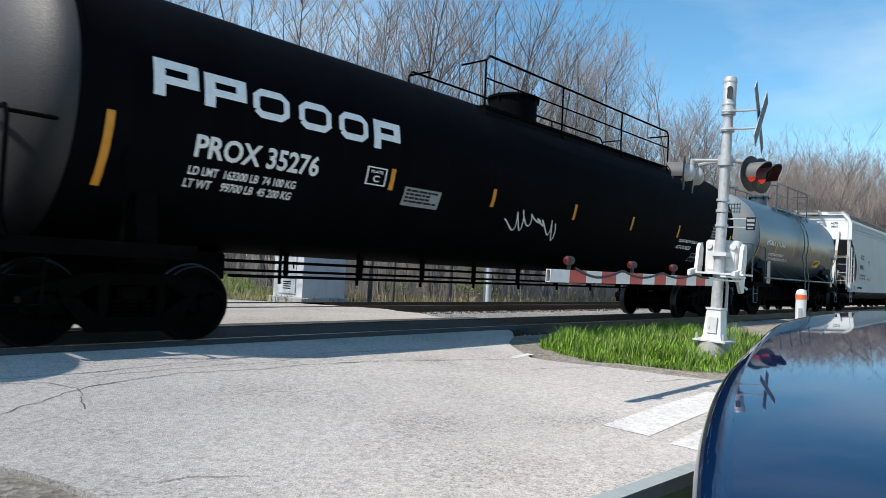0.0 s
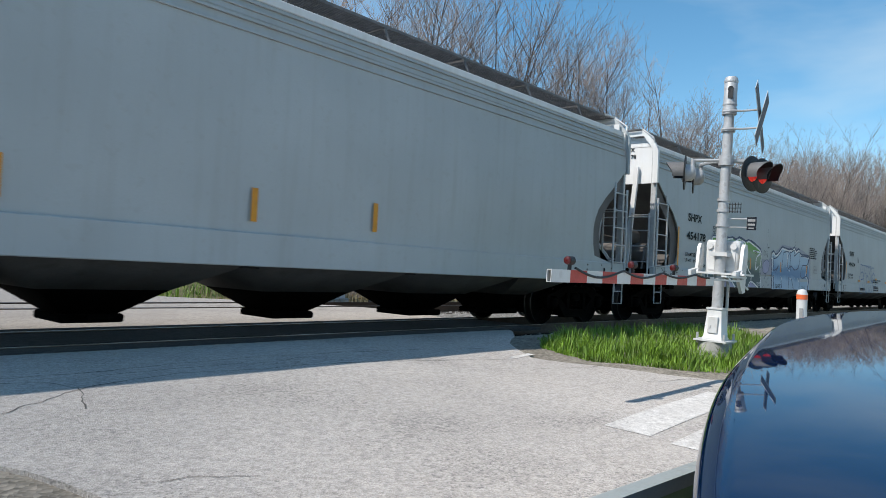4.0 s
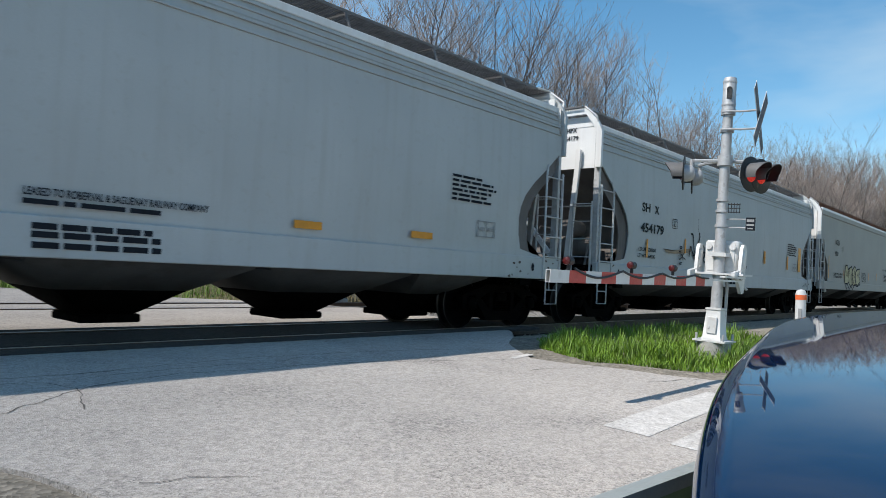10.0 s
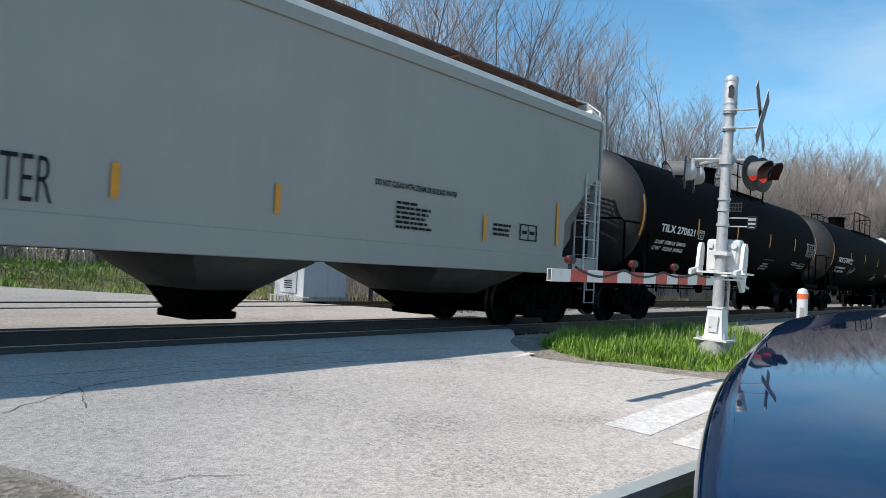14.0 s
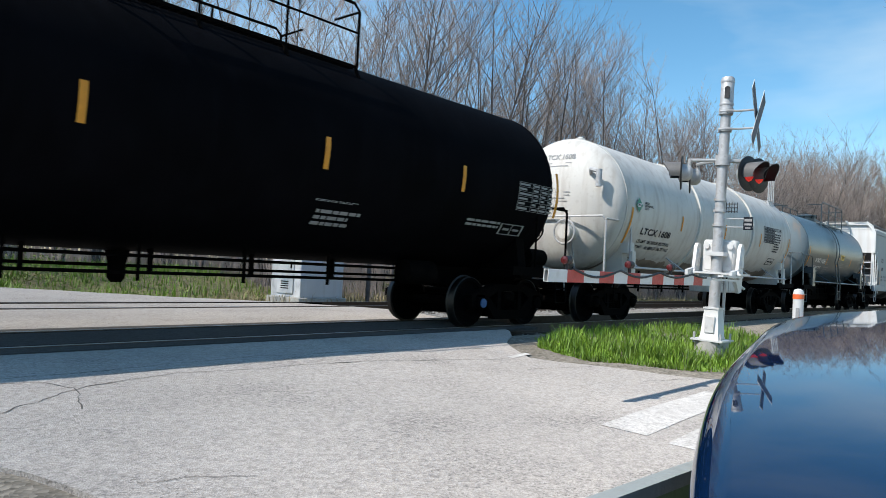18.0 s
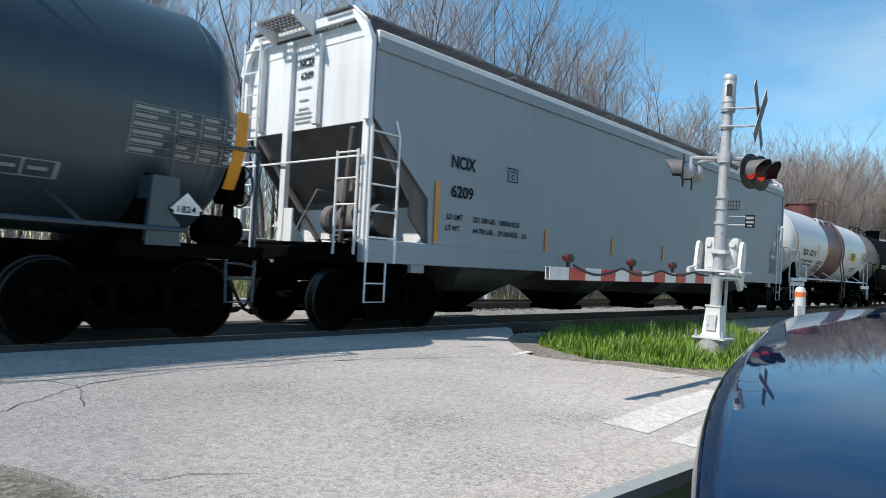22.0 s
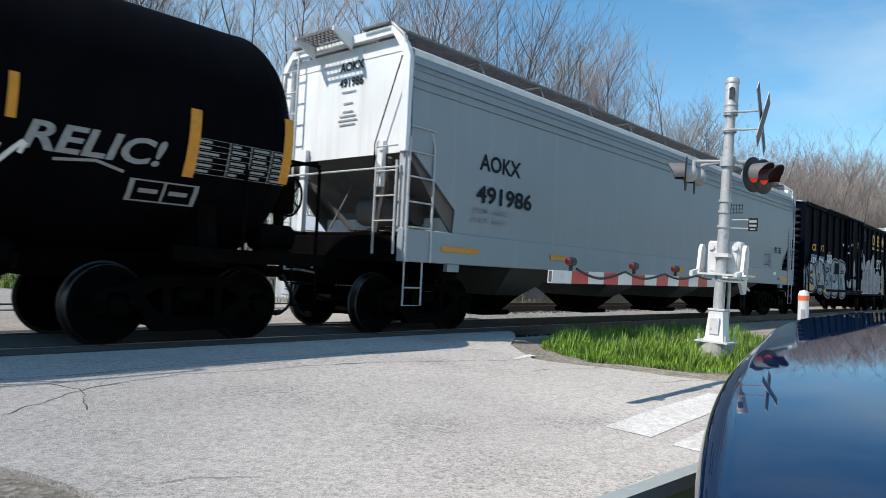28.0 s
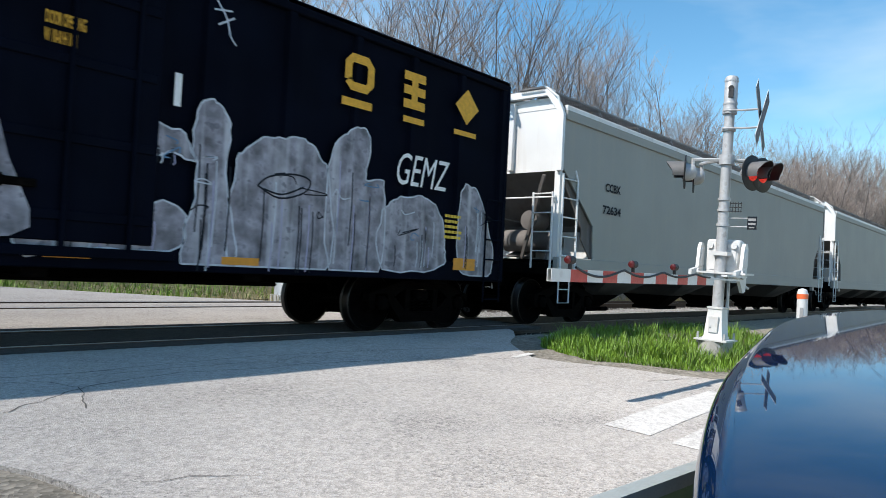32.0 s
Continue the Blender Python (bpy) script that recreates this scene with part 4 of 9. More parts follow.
class Side:
    """The near face of a car, flat or round, on which tape, writing and spray lie."""

    def __init__(self, car, y=-1.6, radius=None, cz=0.0, sill=0.0):
        self.car, self.y, self.r, self.cz, self.sill = car, y, radius, cz, sill

    def at(self, x, z, off=0.006):
        if self.r:
            d = max(-0.999, min(0.999, (z - self.cz) / self.r))
            c = math.sqrt(1 - d * d)
            return (x, -(self.r + off) * c, self.cz + (self.r + off) * d)
        return (x, self.y - off - (0.012 if z < self.sill else 0.0), z)

    def patch(self, name, x0, x1, z0, z1, material, off=0.006, label=""):
        k = max(1, int((z1 - z0) / 0.12)) if self.r else 1
        vs = [self.at(x, z0 + (z1 - z0) * i / k, off) for i in range(k + 1) for x in (x0, x1)]
        return part(name, Shape().add(vs, [(2 * i, 2 * i + 1, 2 * i + 3, 2 * i + 2) for i in range(k)]), material, self.car, label, smooth=60)

    def rects(self, name, boxes, x0, x1, z0, z1, material, off=0.006, label=""):
        sh = Shape()
        w, h = x1 - x0, z1 - z0
        for a, b, c, d in boxes:
            k = max(1, math.ceil((d - c) * h / 0.09)) if self.r else 1
            vs = [self.at(x0 + e * w, z0 + (c + (d - c) * i / k) * h, off) for i in range(k + 1) for e in (a, b)]
            sh.add(vs, [(2 * i, 2 * i + 1, 2 * i + 3, 2 * i + 2) for i in range(k)])
        return part(name, sh, material, self.car, label, smooth=0)

    def words(self, body, x0, x1, z0, z1, material, off=0.008, slant=0.0, fat=0.026, name="lettering"):
        vs, fs, _ = letters(body, fat)
        sh = Shape().add([self.at(x0 + (a + slant * b) * (x1 - x0), z0 + b * (z1 - z0), off) for a, b in vs], fs)
        return part(name, sh, material, self.car, smooth=0)

    def line(self, name, pts, w, material, off=0.009, label=""):
        """A sprayed or taped line of width w along points (x, z)."""
        sh = Shape()
        vs = []
        for i, (x, z) in enumerate(pts):
            a, b = pts[max(0, i - 1)], pts[min(len(pts) - 1, i + 1)]
            d = Vector((b[0] - a[0], b[1] - a[1]))
            d = d.normalized() if d.length else Vector((1, 0))
            m = w if isinstance(w, float) else w[i]
            vs += [self.at(x - d.y * m / 2, z + d.x * m / 2, off), self.at(x + d.y * m / 2, z - d.x * m / 2, off)]
        sh.add(vs, [(2 * i, 2 * i + 1, 2 * i + 3, 2 * i + 2) for i in range(len(pts) - 1)])
        return part(name, sh, material, self.car, label, smooth=0)

    def band(self, name, top, low, material, off=0.005, label=""):
        """A filled band between an upper and a lower edge of (x, z) points."""
        n, k = len(top), 9 if self.r else 1
        vs = [self.at(a + (c - a) * j / k, b + (d - b) * j / k, off) for j in range(k + 1) for (a, b), (c, d) in zip(top, low)]
        fs = [((j + 1) * n + i, (j + 1) * n + i + 1, j * n + i + 1, j * n + i) for j in range(k) for i in range(n - 1)]
        return part(name, Shape().add(vs, fs), material, self.car, label, smooth=30 if self.r else 0)

    def blob(self, name, pts, material, off=0.007, label=""):
        """A filled outline of (x, z); its faces fan out from its middle."""
        cx, cz = sum(p[0] for p in pts) / len(pts), sum(p[1] for p in pts) / len(pts)
        n = len(pts)
        vs = [self.at(x, z, off) for x, z in pts] + [self.at(cx, cz, off)]
        return part(name, Shape().add(vs, [(i, (i + 1) % n, n) for i in range(n)]), material, self.car, label, smooth=0)

    def tape(self, x, z, h, w=0.085):
        return self.patch("reflective_tape", x - w / 2, x + w / 2, z - h / 2, z + h / 2, ORANGE, 0.012)

    def panel(self, x0, x1, z0, z1, material, seed, ground=None):
        """A ruled data panel with its rows of small writing."""
        if ground:
            self.patch("data_panel", x0, x1, z0, z1, ground, 0.004)
        t = 0.012
        grid = [(0, 1, 0, t), (0, 1, 1 - t, 1), (0, t * 0.7, 0, 1), (1 - t * 0.7, 1, 0, 1), (0.36, 0.37, 0, 1), (0.58, 0.59, 0, 1), (0.80, 0.81, 0, 1)] + [(0, 1, i / 6, i / 6 + t) for i in range(1, 6)]
        rng = random.Random(seed)
        for i in range(6):
            for a, b in ((0.02, 0.34), (0.39, 0.56), (0.61, 0.78), (0.83, 0.97)):
                grid.append((a, a + (b - a) * rng.uniform(0.5, 1), i / 6 + 0.05, i / 6 + 0.12))
        self.rects("data_table", grid, x0, x1, z0, z1, material, 0.008, "ruled table of small unreadable lines")

    def frame_box(self, x0, x1, z0, z1, material, plate=False):
        t = 0.07
        boxes = [(0, 1, 0, t), (0, 1, 1 - t, 1), (0, t, t, 1 - t), (1 - t, 1, t, 1 - t)]
        if not plate:
            boxes += [(0.48, 0.52, t, 1 - t), (0.15, 0.42, 0.4, 0.6), (0.58, 0.85, 0.4, 0.6)]
        self.rects("stencil_box", boxes, x0, x1, z0, z1, material, 0.006)
        if plate:
            w, h = x1 - x0, z1 - z0
            self.words("PLATE", x0 + 0.2 * w, x0 + 0.8 * w, z0 + 0.66 * h, z0 + 0.82 * h, material)
            self.words("C", x0 + 0.34 * w, x0 + 0.66 * w, z0 + 0.18 * h, z0 + 0.55 * h, material)

    def diamond(self, x, z, s, material, number=""):
        self.blob("placard", [(x - s, z), (x, z - s), (x + s, z), (x, z + s)], material, 0.03, "diamond hazard placard")
        if number:
            self.patch("placard_band", x - s * 0.62, x + s * 0.62, z - s * 0.25, z + s * 0.25, LWHITE, 0.033)
            self.words(number, x - s * 0.52, x + s * 0.52, z - s * 0.17, z + s * 0.17, LDARK, 0.036)
        else:
            self.patch("placard_band", x - s * 0.5, x + s * 0.5, z - s * 0.2, z + s * 0.2, LWHITE, 0.033)

    def scribble(self, x0, x1, z0, z1, material, seed, loops=9, w=0.03):
        """A quick looping spray tag that cannot be read."""
        rng = random.Random(seed)
        pts = []
        n = loops * 9
        ph = [rng.uniform(0, 6.28) for _ in range(4)]
        for i in range(n):
            t = i / (n - 1)
            x = t + 0.07 * math.sin(6.28 * loops * t + ph[0]) + 0.03 * math.sin(17 * t + ph[1])
            z = 0.5 + 0.30 * math.cos(6.28 * loops * t + ph[2]) * (0.6 + 0.4 * math.sin(9 * t + ph[3])) + 0.16 * math.sin(5 * t + ph[1])
            pts.append((x0 + (0.05 + 0.9 * x) * (x1 - x0), z0 + max(0, min(1, z)) * (z1 - z0)))
        self.line("spray_tag", pts, w, material, 0.009, "looping spray-paint tag")


def spline(pts, k=6, closed=True):
    """Points of a smooth curve through (x, z) points."""
    out, n = [], len(pts)
    for i in range(n if closed else n - 1):
        p = [pts[(i + j - 1) % n] if closed else pts[max(0, min(n - 1, i + j - 1))] for j in range(4)]
        for s in range(k):
            t = s / k
            out.append(tuple(0.5 * (2 * p[1][c] + (p[2][c] - p[0][c]) * t + (2 * p[0][c] - 5 * p[1][c] + 4 * p[2][c] - p[3][c]) * t * t + (3 * p[1][c] - p[0][c] - 3 * p[2][c] + p[3][c]) * t ** 3) for c in (0, 1)))
    return out


# ---- tank cars ----
def head_profile(r, depth, k=9):
    return [(depth * math.sin(math.pi / 2 * i / k), r * math.cos(math.pi / 2 * i / k) if i < k else 0.02) for i in range(k + 1)]


def tank_car(label, s, half, r, cz, trucks, pitch, shell, head, rail, sections=None, dome=0.0, dome_r=0.42, dome_h=0.45, dome_mat=None, platform=(-0.2, 3.0), ladder=None, side_rail=False, rods=True, rings=(), jacket=False, skid=True):
    """A tank car: shell with rounded heads on two trucks, top platform, end platforms, rails and brake gear."""
    car = thing("tank_car", pose(s, TRACK_Y, 0), label, "tank car", "cars of the train")
    hd = r * 0.42
    x1 = half - hd
    for a, b, m in sections or ((-x1, x1, shell),):
        sh = Shape().turned([(a, r), (b, r)], "x", (0, 0, cz), 56)
        part("tank_shell", sh, m, car, smooth=30)
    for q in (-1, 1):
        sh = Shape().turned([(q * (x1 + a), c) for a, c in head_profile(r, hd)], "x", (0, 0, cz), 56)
        # on dark cars the sunward head takes a paler tone for sunlight
        part("tank_head", sh, head if q < 0 else shell, car, "rounded tank end facing the sun, dusty" if q < 0 else "", smooth=60)
    for x in list(rings) + [-x1, x1]:
        w, dr = (0.07, 0.05) if x in rings else (0.03, 0.006)
        part("tank_ring", Shape().turned([(x - w, r), (x - w, r + dr), (x + w, r + dr), (x + w, r)], "x", (0, 0, cz), 56), shell if x not in rings else head, car)
    ztop = cz + r
    if dome_mat is None:
        dome_mat = shell
    d = part("manway", Shape().turned([(ztop - 0.15, dome_r), (ztop + dome_h, dome_r), (ztop + dome_h, dome_r + 0.05), (ztop + dome_h + 0.05, dome_r + 0.05), (ztop + dome_h + 0.09, dome_r * 0.7), (ztop + dome_h + 0.1, 0.03)], "z", (dome, 0, 0), 26), dome_mat, car, "round valve housing on the tank top")
    for k in range(8):
        a = k * math.pi / 4
        part("bolt", Shape().rod((dome + (dome_r + 0.03) * math.cos(a), (dome_r + 0.03) * math.sin(a), ztop + dome_h - 0.08), (dome + (dome_r + 0.03) * math.cos(a), (dome_r + 0.03) * math.sin(a), ztop + dome_h + 0.07), 0.02, n=6), DARK, d)
    # platform and railing on top
    p0, p1 = dome + platform[0], dome + platform[1]
    zp = ztop - 0.02
    for q in (-1, 1):
        pl = Shape()
        for k in range(7):
            pl.box(p0, p1, q * 0.72 - 0.24 + 0.08 * k - 0.008, q * 0.72 - 0.24 + 0.08 * k + 0.008, zp - 0.22, zp - 0.18)
        k = p0
        while k < p1:
            pl.box(k, k + 0.015, q * 0.72 - 0.25, q * 0.72 + 0.25, zp - 0.215, zp - 0.185)
            k += 0.12
        part("platform_grating", pl, rail, car)
        k = p0
        while k <= p1 + 0.01:
            part("platform_bracket", Shape().rod((k, q * 0.93, zp - 0.2), (k, q * 1.02, cz + math.sqrt(r * r - 1.02 ** 2) - 0.02), 0.03, n=5), rail, car)
            k += (p1 - p0) / 3
    rl = Shape()
    zr = zp + 0.72
    for y in (-0.97, 0.97):
        rl.tube([(p0, y, zp - 0.2), (p0, y, zr - 0.1), (p0 + 0.1, y, zr), (p1 - 0.1, y, zr), (p1, y, zr - 0.1), (p1, y, zp - 0.2)], 0.022)
        rl.tube([(p0, y, zp + 0.3), (p1, y, zp + 0.3)], 0.016)
        for k in (1, 2):
            rl.tube([(p0 + (p1 - p0) * k / 3, y, zp - 0.2), (p0 + (p1 - p0) * k / 3, y, zr)], 0.02)
    for x in (p0, p1):
        rl.tube([(x, -0.97, zr - 0.1), (x, -0.4, zr - 0.1)], 0.018)
        rl.tube([(x, 0.97, zr - 0.1), (x, 0.4, zr - 0.1)], 0.018)
    part("platform_railing", rl, dome_mat if dome_mat is TBROWN else rail, car)
    # underframe: stub sills, saddles, bolsters, end platforms
    end = pitch
    for q in (-1, 1):
        tx = q * trucks
        part("stub_sill", Shape().block(*sorted((q * (trucks - 1.6), q * (end - 0.75))), -0.3, 0.3, 0.74, 1.10, 0.02), DARK, car)
        sad = Shape()
        pts = [(-1.35, 1.06), (1.35, 1.06)]
        rim = [(y, cz - math.sqrt(max(0.01, (r + 0.01) ** 2 - y * y))) for y in (1.25, 0.9, 0.45, 0, -0.45, -0.9, -1.25)]
        poly = pts + rim
        n = len(poly)
        vs = [(tx - 0.12, y, z) for y, z in poly] + [(tx + 0.12, y, z) for y, z in poly]
        sad.add(vs, [tuple(range(n)), tuple(range(n, 2 * n))[::-1]] + [(i, n + i, n + (i + 1) % n, (i + 1) % n) for i in range(n)])
        part("saddle", sad, DARK if not jacket else head, car)
        part("body_bolster", Shape().block(tx - 0.2, tx + 0.2, -1.45, 1.45, 0.92, 1.07, 0.02), DARK, car)
        xe0, xe1 = sorted((q * (half - 0.75), q * (end - 0.72)))
        dk = Shape().box(xe0, xe1, -1.45, 1.45, 1.06, 1.11)
        part("end_platform", dk, DARK, car)
        part("end_sill", Shape().box(*sorted((q * (end - 0.70), q * (trucks - 0.5))), -1.5, -1.44, 0.98, 1.14), DARK if not side_rail or rail in (SILVER, TGREY) else rail, car)
        xr = q * (end - 0.80)
        hr = Shape()
        hr.tube([(xr, -1.42, 1.1), (xr, -1.42, 2.25), (xr, -1.34, 2.36), (xr, 1.34, 2.36), (xr, 1.42, 2.25), (xr, 1.42, 1.1)], 0.024)
        hr.tube([(xr, -1.42, 2.3), (xr - q * 1.0, -1.46, 2.3), (xr - q * 1.12, -1.46, 2.2), (xr - q * 1.12, -1.46, 1.1)], 0.022)
        hr.tube([(xr, -0.5, 2.36), (xr - q * 0.35, -0.5, 1.1)], 0.02)
        part("end_handrail", hr, rail, car)
        st = Shape()
        xs = q * (end - 1.0)
        st.tube([(xs - 0.2, -1.46, 1.06), (xs - 0.18, -1.47, 0.48), (xs + 0.18, -1.47, 0.48), (xs + 0.2, -1.46, 1.06)], 0.018).tube([(xs - 0.19, -1.465, 0.76), (xs + 0.19, -1.465, 0.76)], 0.016)
        part("step", st, DARK if jacket else rail, car)
    # hand brake on the rear end
    bw = Shape().tube([(half + 0.28, -0.55 + 0.27 * math.cos(a * 0.3), 1.95 + 0.27 * math.sin(a * 0.3)) for a in range(21)], 0.018, 6, True)
    for a in range(5):
        bw.rod((half + 0.28, -0.55, 1.95), (half + 0.28, -0.55 + 0.27 * math.cos(a * 1.256), 1.95 + 0.27 * math.sin(a * 1.256)), 0.012, n=5)
    hb = part("brake_wheel", bw, rail if rail is not DARK else DARK, car)
    part("brake_housing", Shape().block(half - 0.05, half + 0.26, -0.72, -0.38, 1.7, 2.2, 0.04).box(half + 0.05, half + 0.15, -0.62, -0.5, 1.1, 1.75), DARK, hb)
    part("air_reservoir", Shape().turned([(trucks - 2.6, 0.03), (trucks - 2.55, 0.2), (trucks - 1.9, 0.2), (trucks - 1.85, 0.03)], "x", (0, -0.75, 0.95), 16), DARK, car)
    part("brake_cylinder", Shape().turned([(half - 0.6, 0.03), (half - 0.58, 0.17), (half - 0.05, 0.17), (half, 0.03)], "x", (0, -1.0, 1.34), 16).box(half - 0.5, half - 0.1, -1.1, -0.9, 1.1, 1.25), DARK, car)
    if rods:
        a, b = -trucks + 1.5, trucks - 1.5
        for y, z in ((-0.55, 0.80), (-0.35, 1.0), (0.5, 0.86)):
            part("brake_rod", Shape().rod((a, y, z), (b, y, z), 0.022, n=6), DARK, car)
        k = a + 0.8
        while k < b:
            part("rod_hanger", Shape().box(k, k + 0.035, -0.56, -0.52, 0.70, cz - r + 0.12), DARK, car)
            part("rod_hanger", Shape().box(k + 0.24, k + 0.28, -0.38, -0.3, 0.78, cz - r + 0.12), DARK, car)
            k += 1.45
    if side_rail and shell is TGREY:
        part("center_sill", Shape().block(-trucks + 1.2, trucks - 1.2, -0.35, 0.35, 0.50, 1.05, 0.02), DARK, car)
    if skid:
        part("bottom_outlet", Shape().turned([(0.66, 0.07), (0.72, 0.11), (0.90, 0.11), (cz - r + 0.05, 0.16)], "z", (dome, 0, 0), 14), DARK, car)
    if side_rail:
        for q in (-1, 1) if rail is not HEND else ():
            part("bolster_plate", Shape().slab([(q * trucks - (0.10 if jacket else 0.20), 1.10), (q * trucks + (0.10 if jacket else 0.20), 1.10), (q * trucks + (0.09 if jacket else 0.15), 1.85 - 0.2 * jacket), (q * trucks - (0.09 if jacket else 0.15), 1.85 - 0.2 * jacket)], -1.52, -1.44).slab([(q * trucks - 0.17, 1.6), (q * trucks + 0.17, 1.6), (q * trucks + 0.15, 1.85), (q * trucks - 0.15, 1.85)], -1.44, -1.2), shell, car, "tapered plate that carries the tank")
        rs = Shape().rod((-half + 1.0, -1.53, 1.28), (half - 1.0, -1.53, 1.28), 0.028, n=8)
        part("side_rail", rs, rail, car)
        k = -half + 1.4
        while k < half - 1:
            zz = 1.62
            part("rail_bracket", Shape().rod((k, -1.53, 1.28), (k - 0.2, -math.sqrt(r * r - (cz - zz) ** 2) + 0.02, zz), 0.024, n=6), rail, car)
            k += 2.6
    if ladder is not None:
        lx = ladder
        ld = Shape()
        for q in (-0.24, 0.24):
            path = [(lx + q, -1.60, 0.55), (lx + q, -1.60, 1.3)] + [(lx + q, -(r + 0.1) * math.cos(t), cz + (r + 0.1) * math.sin(t)) for t in [-0.3 + 0.165 * i for i in range(10)]]
            ld.tube(path, 0.022)
        for i in range(10):
            if i < 3:
                p = (-1.60, 0.6 + 0.33 * i)
            else:
                t = -0.3 + 0.22 * (i - 3)
                p = (-(r + 0.1) * math.cos(t), cz + (r + 0.1) * math.sin(t))
            ld.rod((lx - 0.24, *p), (lx + 0.24, *p), 0.013, n=6)
        part("ladder", ld, dome_mat if dome_mat is TBROWN else rail, car)
    axles = running_gear(car, (-trucks, trucks), end)
    TRAIN.append((car, s, axles))
    return Side(car, radius=r, cz=cz)


# ---- covered hoppers ----
def hopper_car(label, s, H, outline, paint, lit_end_paint, rail, grate, sill, eave, bays, trucks, round_side=True, ledge=False, end="slant", group="cars of the train"):
    """A covered hopper: side sheets cut away over the end platforms, slope sheets, outlets, roof walk and ladders."""
    car = thing("hopper_car", pose(s, TRACK_Y, 0), label, "hopper car", group)
    s0, s1 = sill
    top = outline[0][1]

    def cut(z):
        """How far in from the end the side sheet starts at height z."""
        for (a, b), (c, d) in zip(outline, outline[1:]):
            if d <= z <= b:
                return a + (c - a) * ((b - z) / (b - d) if b > d else 0)
        return outline[-1][0]

    zs = sorted({s1, eave, *[o[1] for o in outline if s1 < o[1] < eave], *[s1 + (eave - s1) * i / 10 for i in range(11)], 3.66, 3.68, 3.72, 3.74, 3.86, 3.88, 3.92, 3.94, 4.04, 4.06, 4.10, 4.12})
    zs = [z for z in zs if s1 <= z <= eave]

    def bulge(z):
        t = (z - s1) / (eave - s1)
        y = 1.565 + 0.04 * math.sin(math.pi * min(1, t * 1.1)) if round_side else 1.595
        if t > 0.8 and round_side:
            y -= 0.10 * ((t - 0.8) / 0.2) ** 2
        if round_side and any(abs(z - g) < 0.011 for g in (3.69 - 0.01, 3.73, 3.87, 3.93, 4.05, 4.11)):
            y -= 0.014 if any(abs(z - g) < 0.011 for g in (3.73, 3.87, 4.05)) else 0
        return y

    for q in (-1, 1):
        vs, fs = [], []
        k = 9
        for z in zs:
            a, b = -H + cut(z), H - cut(z)
            vs += [(a + (b - a) * i / (k - 1), q * bulge(z), z) for i in range(k)]
        for j in range(len(zs) - 1):
            for i in range(k - 1):
                f = (j * k + i, j * k + i + 1, (j + 1) * k + i + 1, (j + 1) * k + i)
                fs.append(f if q < 0 else f[::-1])
        n = len(vs)
        vs += [(x, y - q * 0.02, z) for x, y, z in vs]
        fs += [tuple(i + n for i in f[::-1]) for f in fs]
        for j in range(len(zs) - 1):
            for i in (0, k - 1):
                a, b = j * k + i, (j + 1) * k + i
                fs.append((a, b, b + n, a + n))
        part("side_sheet", Shape().add(vs, fs), paint, car, smooth=25)
        y0, y1 = sorted((q * 1.50, q * 1.615))
        sl = Shape().block(-H, H, y0, y1, s0, s1, 0.012)
        if ledge:
            sl.slab([(0, s1), (0.0, s1 + 0.001), (0.01, s1)], y0, y1)
        part("side_sill", sl, paint, car)
        # the eave takes the bright end colour for the sunlight along it
        part("eave_trim", Shape().block(-H + 0.1, H - 0.1, *sorted((q * (bulge(eave) - 0.04), q * (bulge(eave) + 0.035))), eave - 0.05, eave + 0.06, 0.01), lit_end_paint, car)
        for z in ((3.70, 3.84, 3.98, 4.08) if round_side else ()):
            part("side_rib", Shape().block(-H + 0.12, H - 0.12, *sorted((q * (bulge(z) - 0.01), q * (bulge(z) + 0.022))), z - 0.012, z + 0.012, 0.004), paint, car)
        if not round_side:
            part("top_band", Shape().block(-H + 0.1, H - 0.1, *sorted((q * 1.58, q * 1.635)), eave - 0.22, eave - 0.03, 0.012), paint, car)
    yb = bulge(eave)
    roof = Shape()
    ring = [(-yb, eave), (-1.0, eave + 0.17), (-0.5, eave + 0.27), (0, eave + 0.30), (0.5, eave + 0.27), (1.0, eave + 0.17), (yb, eave)]
    roof.loft([[(x, y, z) for y, z in ring] + [(x, y, z - 0.03) for y, z in ring[::-1]] for x in (-H + 0.1, H - 0.1)])
    part("roof", roof, ROOF, car)
    for q in (-1, 1):
        # running board: open grating on brackets, round the hatches
        gr = Shape()
        z = eave + 0.40
        for k in range(11):
            y = q * (0.62 + 0.053 * k)
            gr.box(-H - 0.1, H + 0.1, y - 0.006, y + 0.006, z, z + 0.04)
        x = -H - 0.1
        while x < H + 0.1:
            gr.box(x, x + 0.012, *sorted((q * 0.61, q * 1.15)), z + 0.005, z + 0.035)
            x += 0.1
        part("running_board", gr, grate, car)
        x = -H + 0.3
        while x < H:
            part("walk_bracket", Shape().box(x, x + 0.05, *sorted((q * 0.60, q * 1.17)), z - 0.03, z).rod((x, q * 1.14, z), (x, q * 1.28, eave + 0.10), 0.02, n=5).rod((x, q * 0.64, z), (x, q * 0.6, eave + 0.22), 0.02, n=5), grate, car)
            x += 1.85
    part("hatch_cover", Shape().block(-H + 0.6, H - 0.6, -0.36, 0.36, eave + 0.28, eave + 0.42, 0.04), ROOF, car)
    d_top = outline[0][0]
    zslope = max(o[1] for o in outline if o[1] < eave - 0.3)
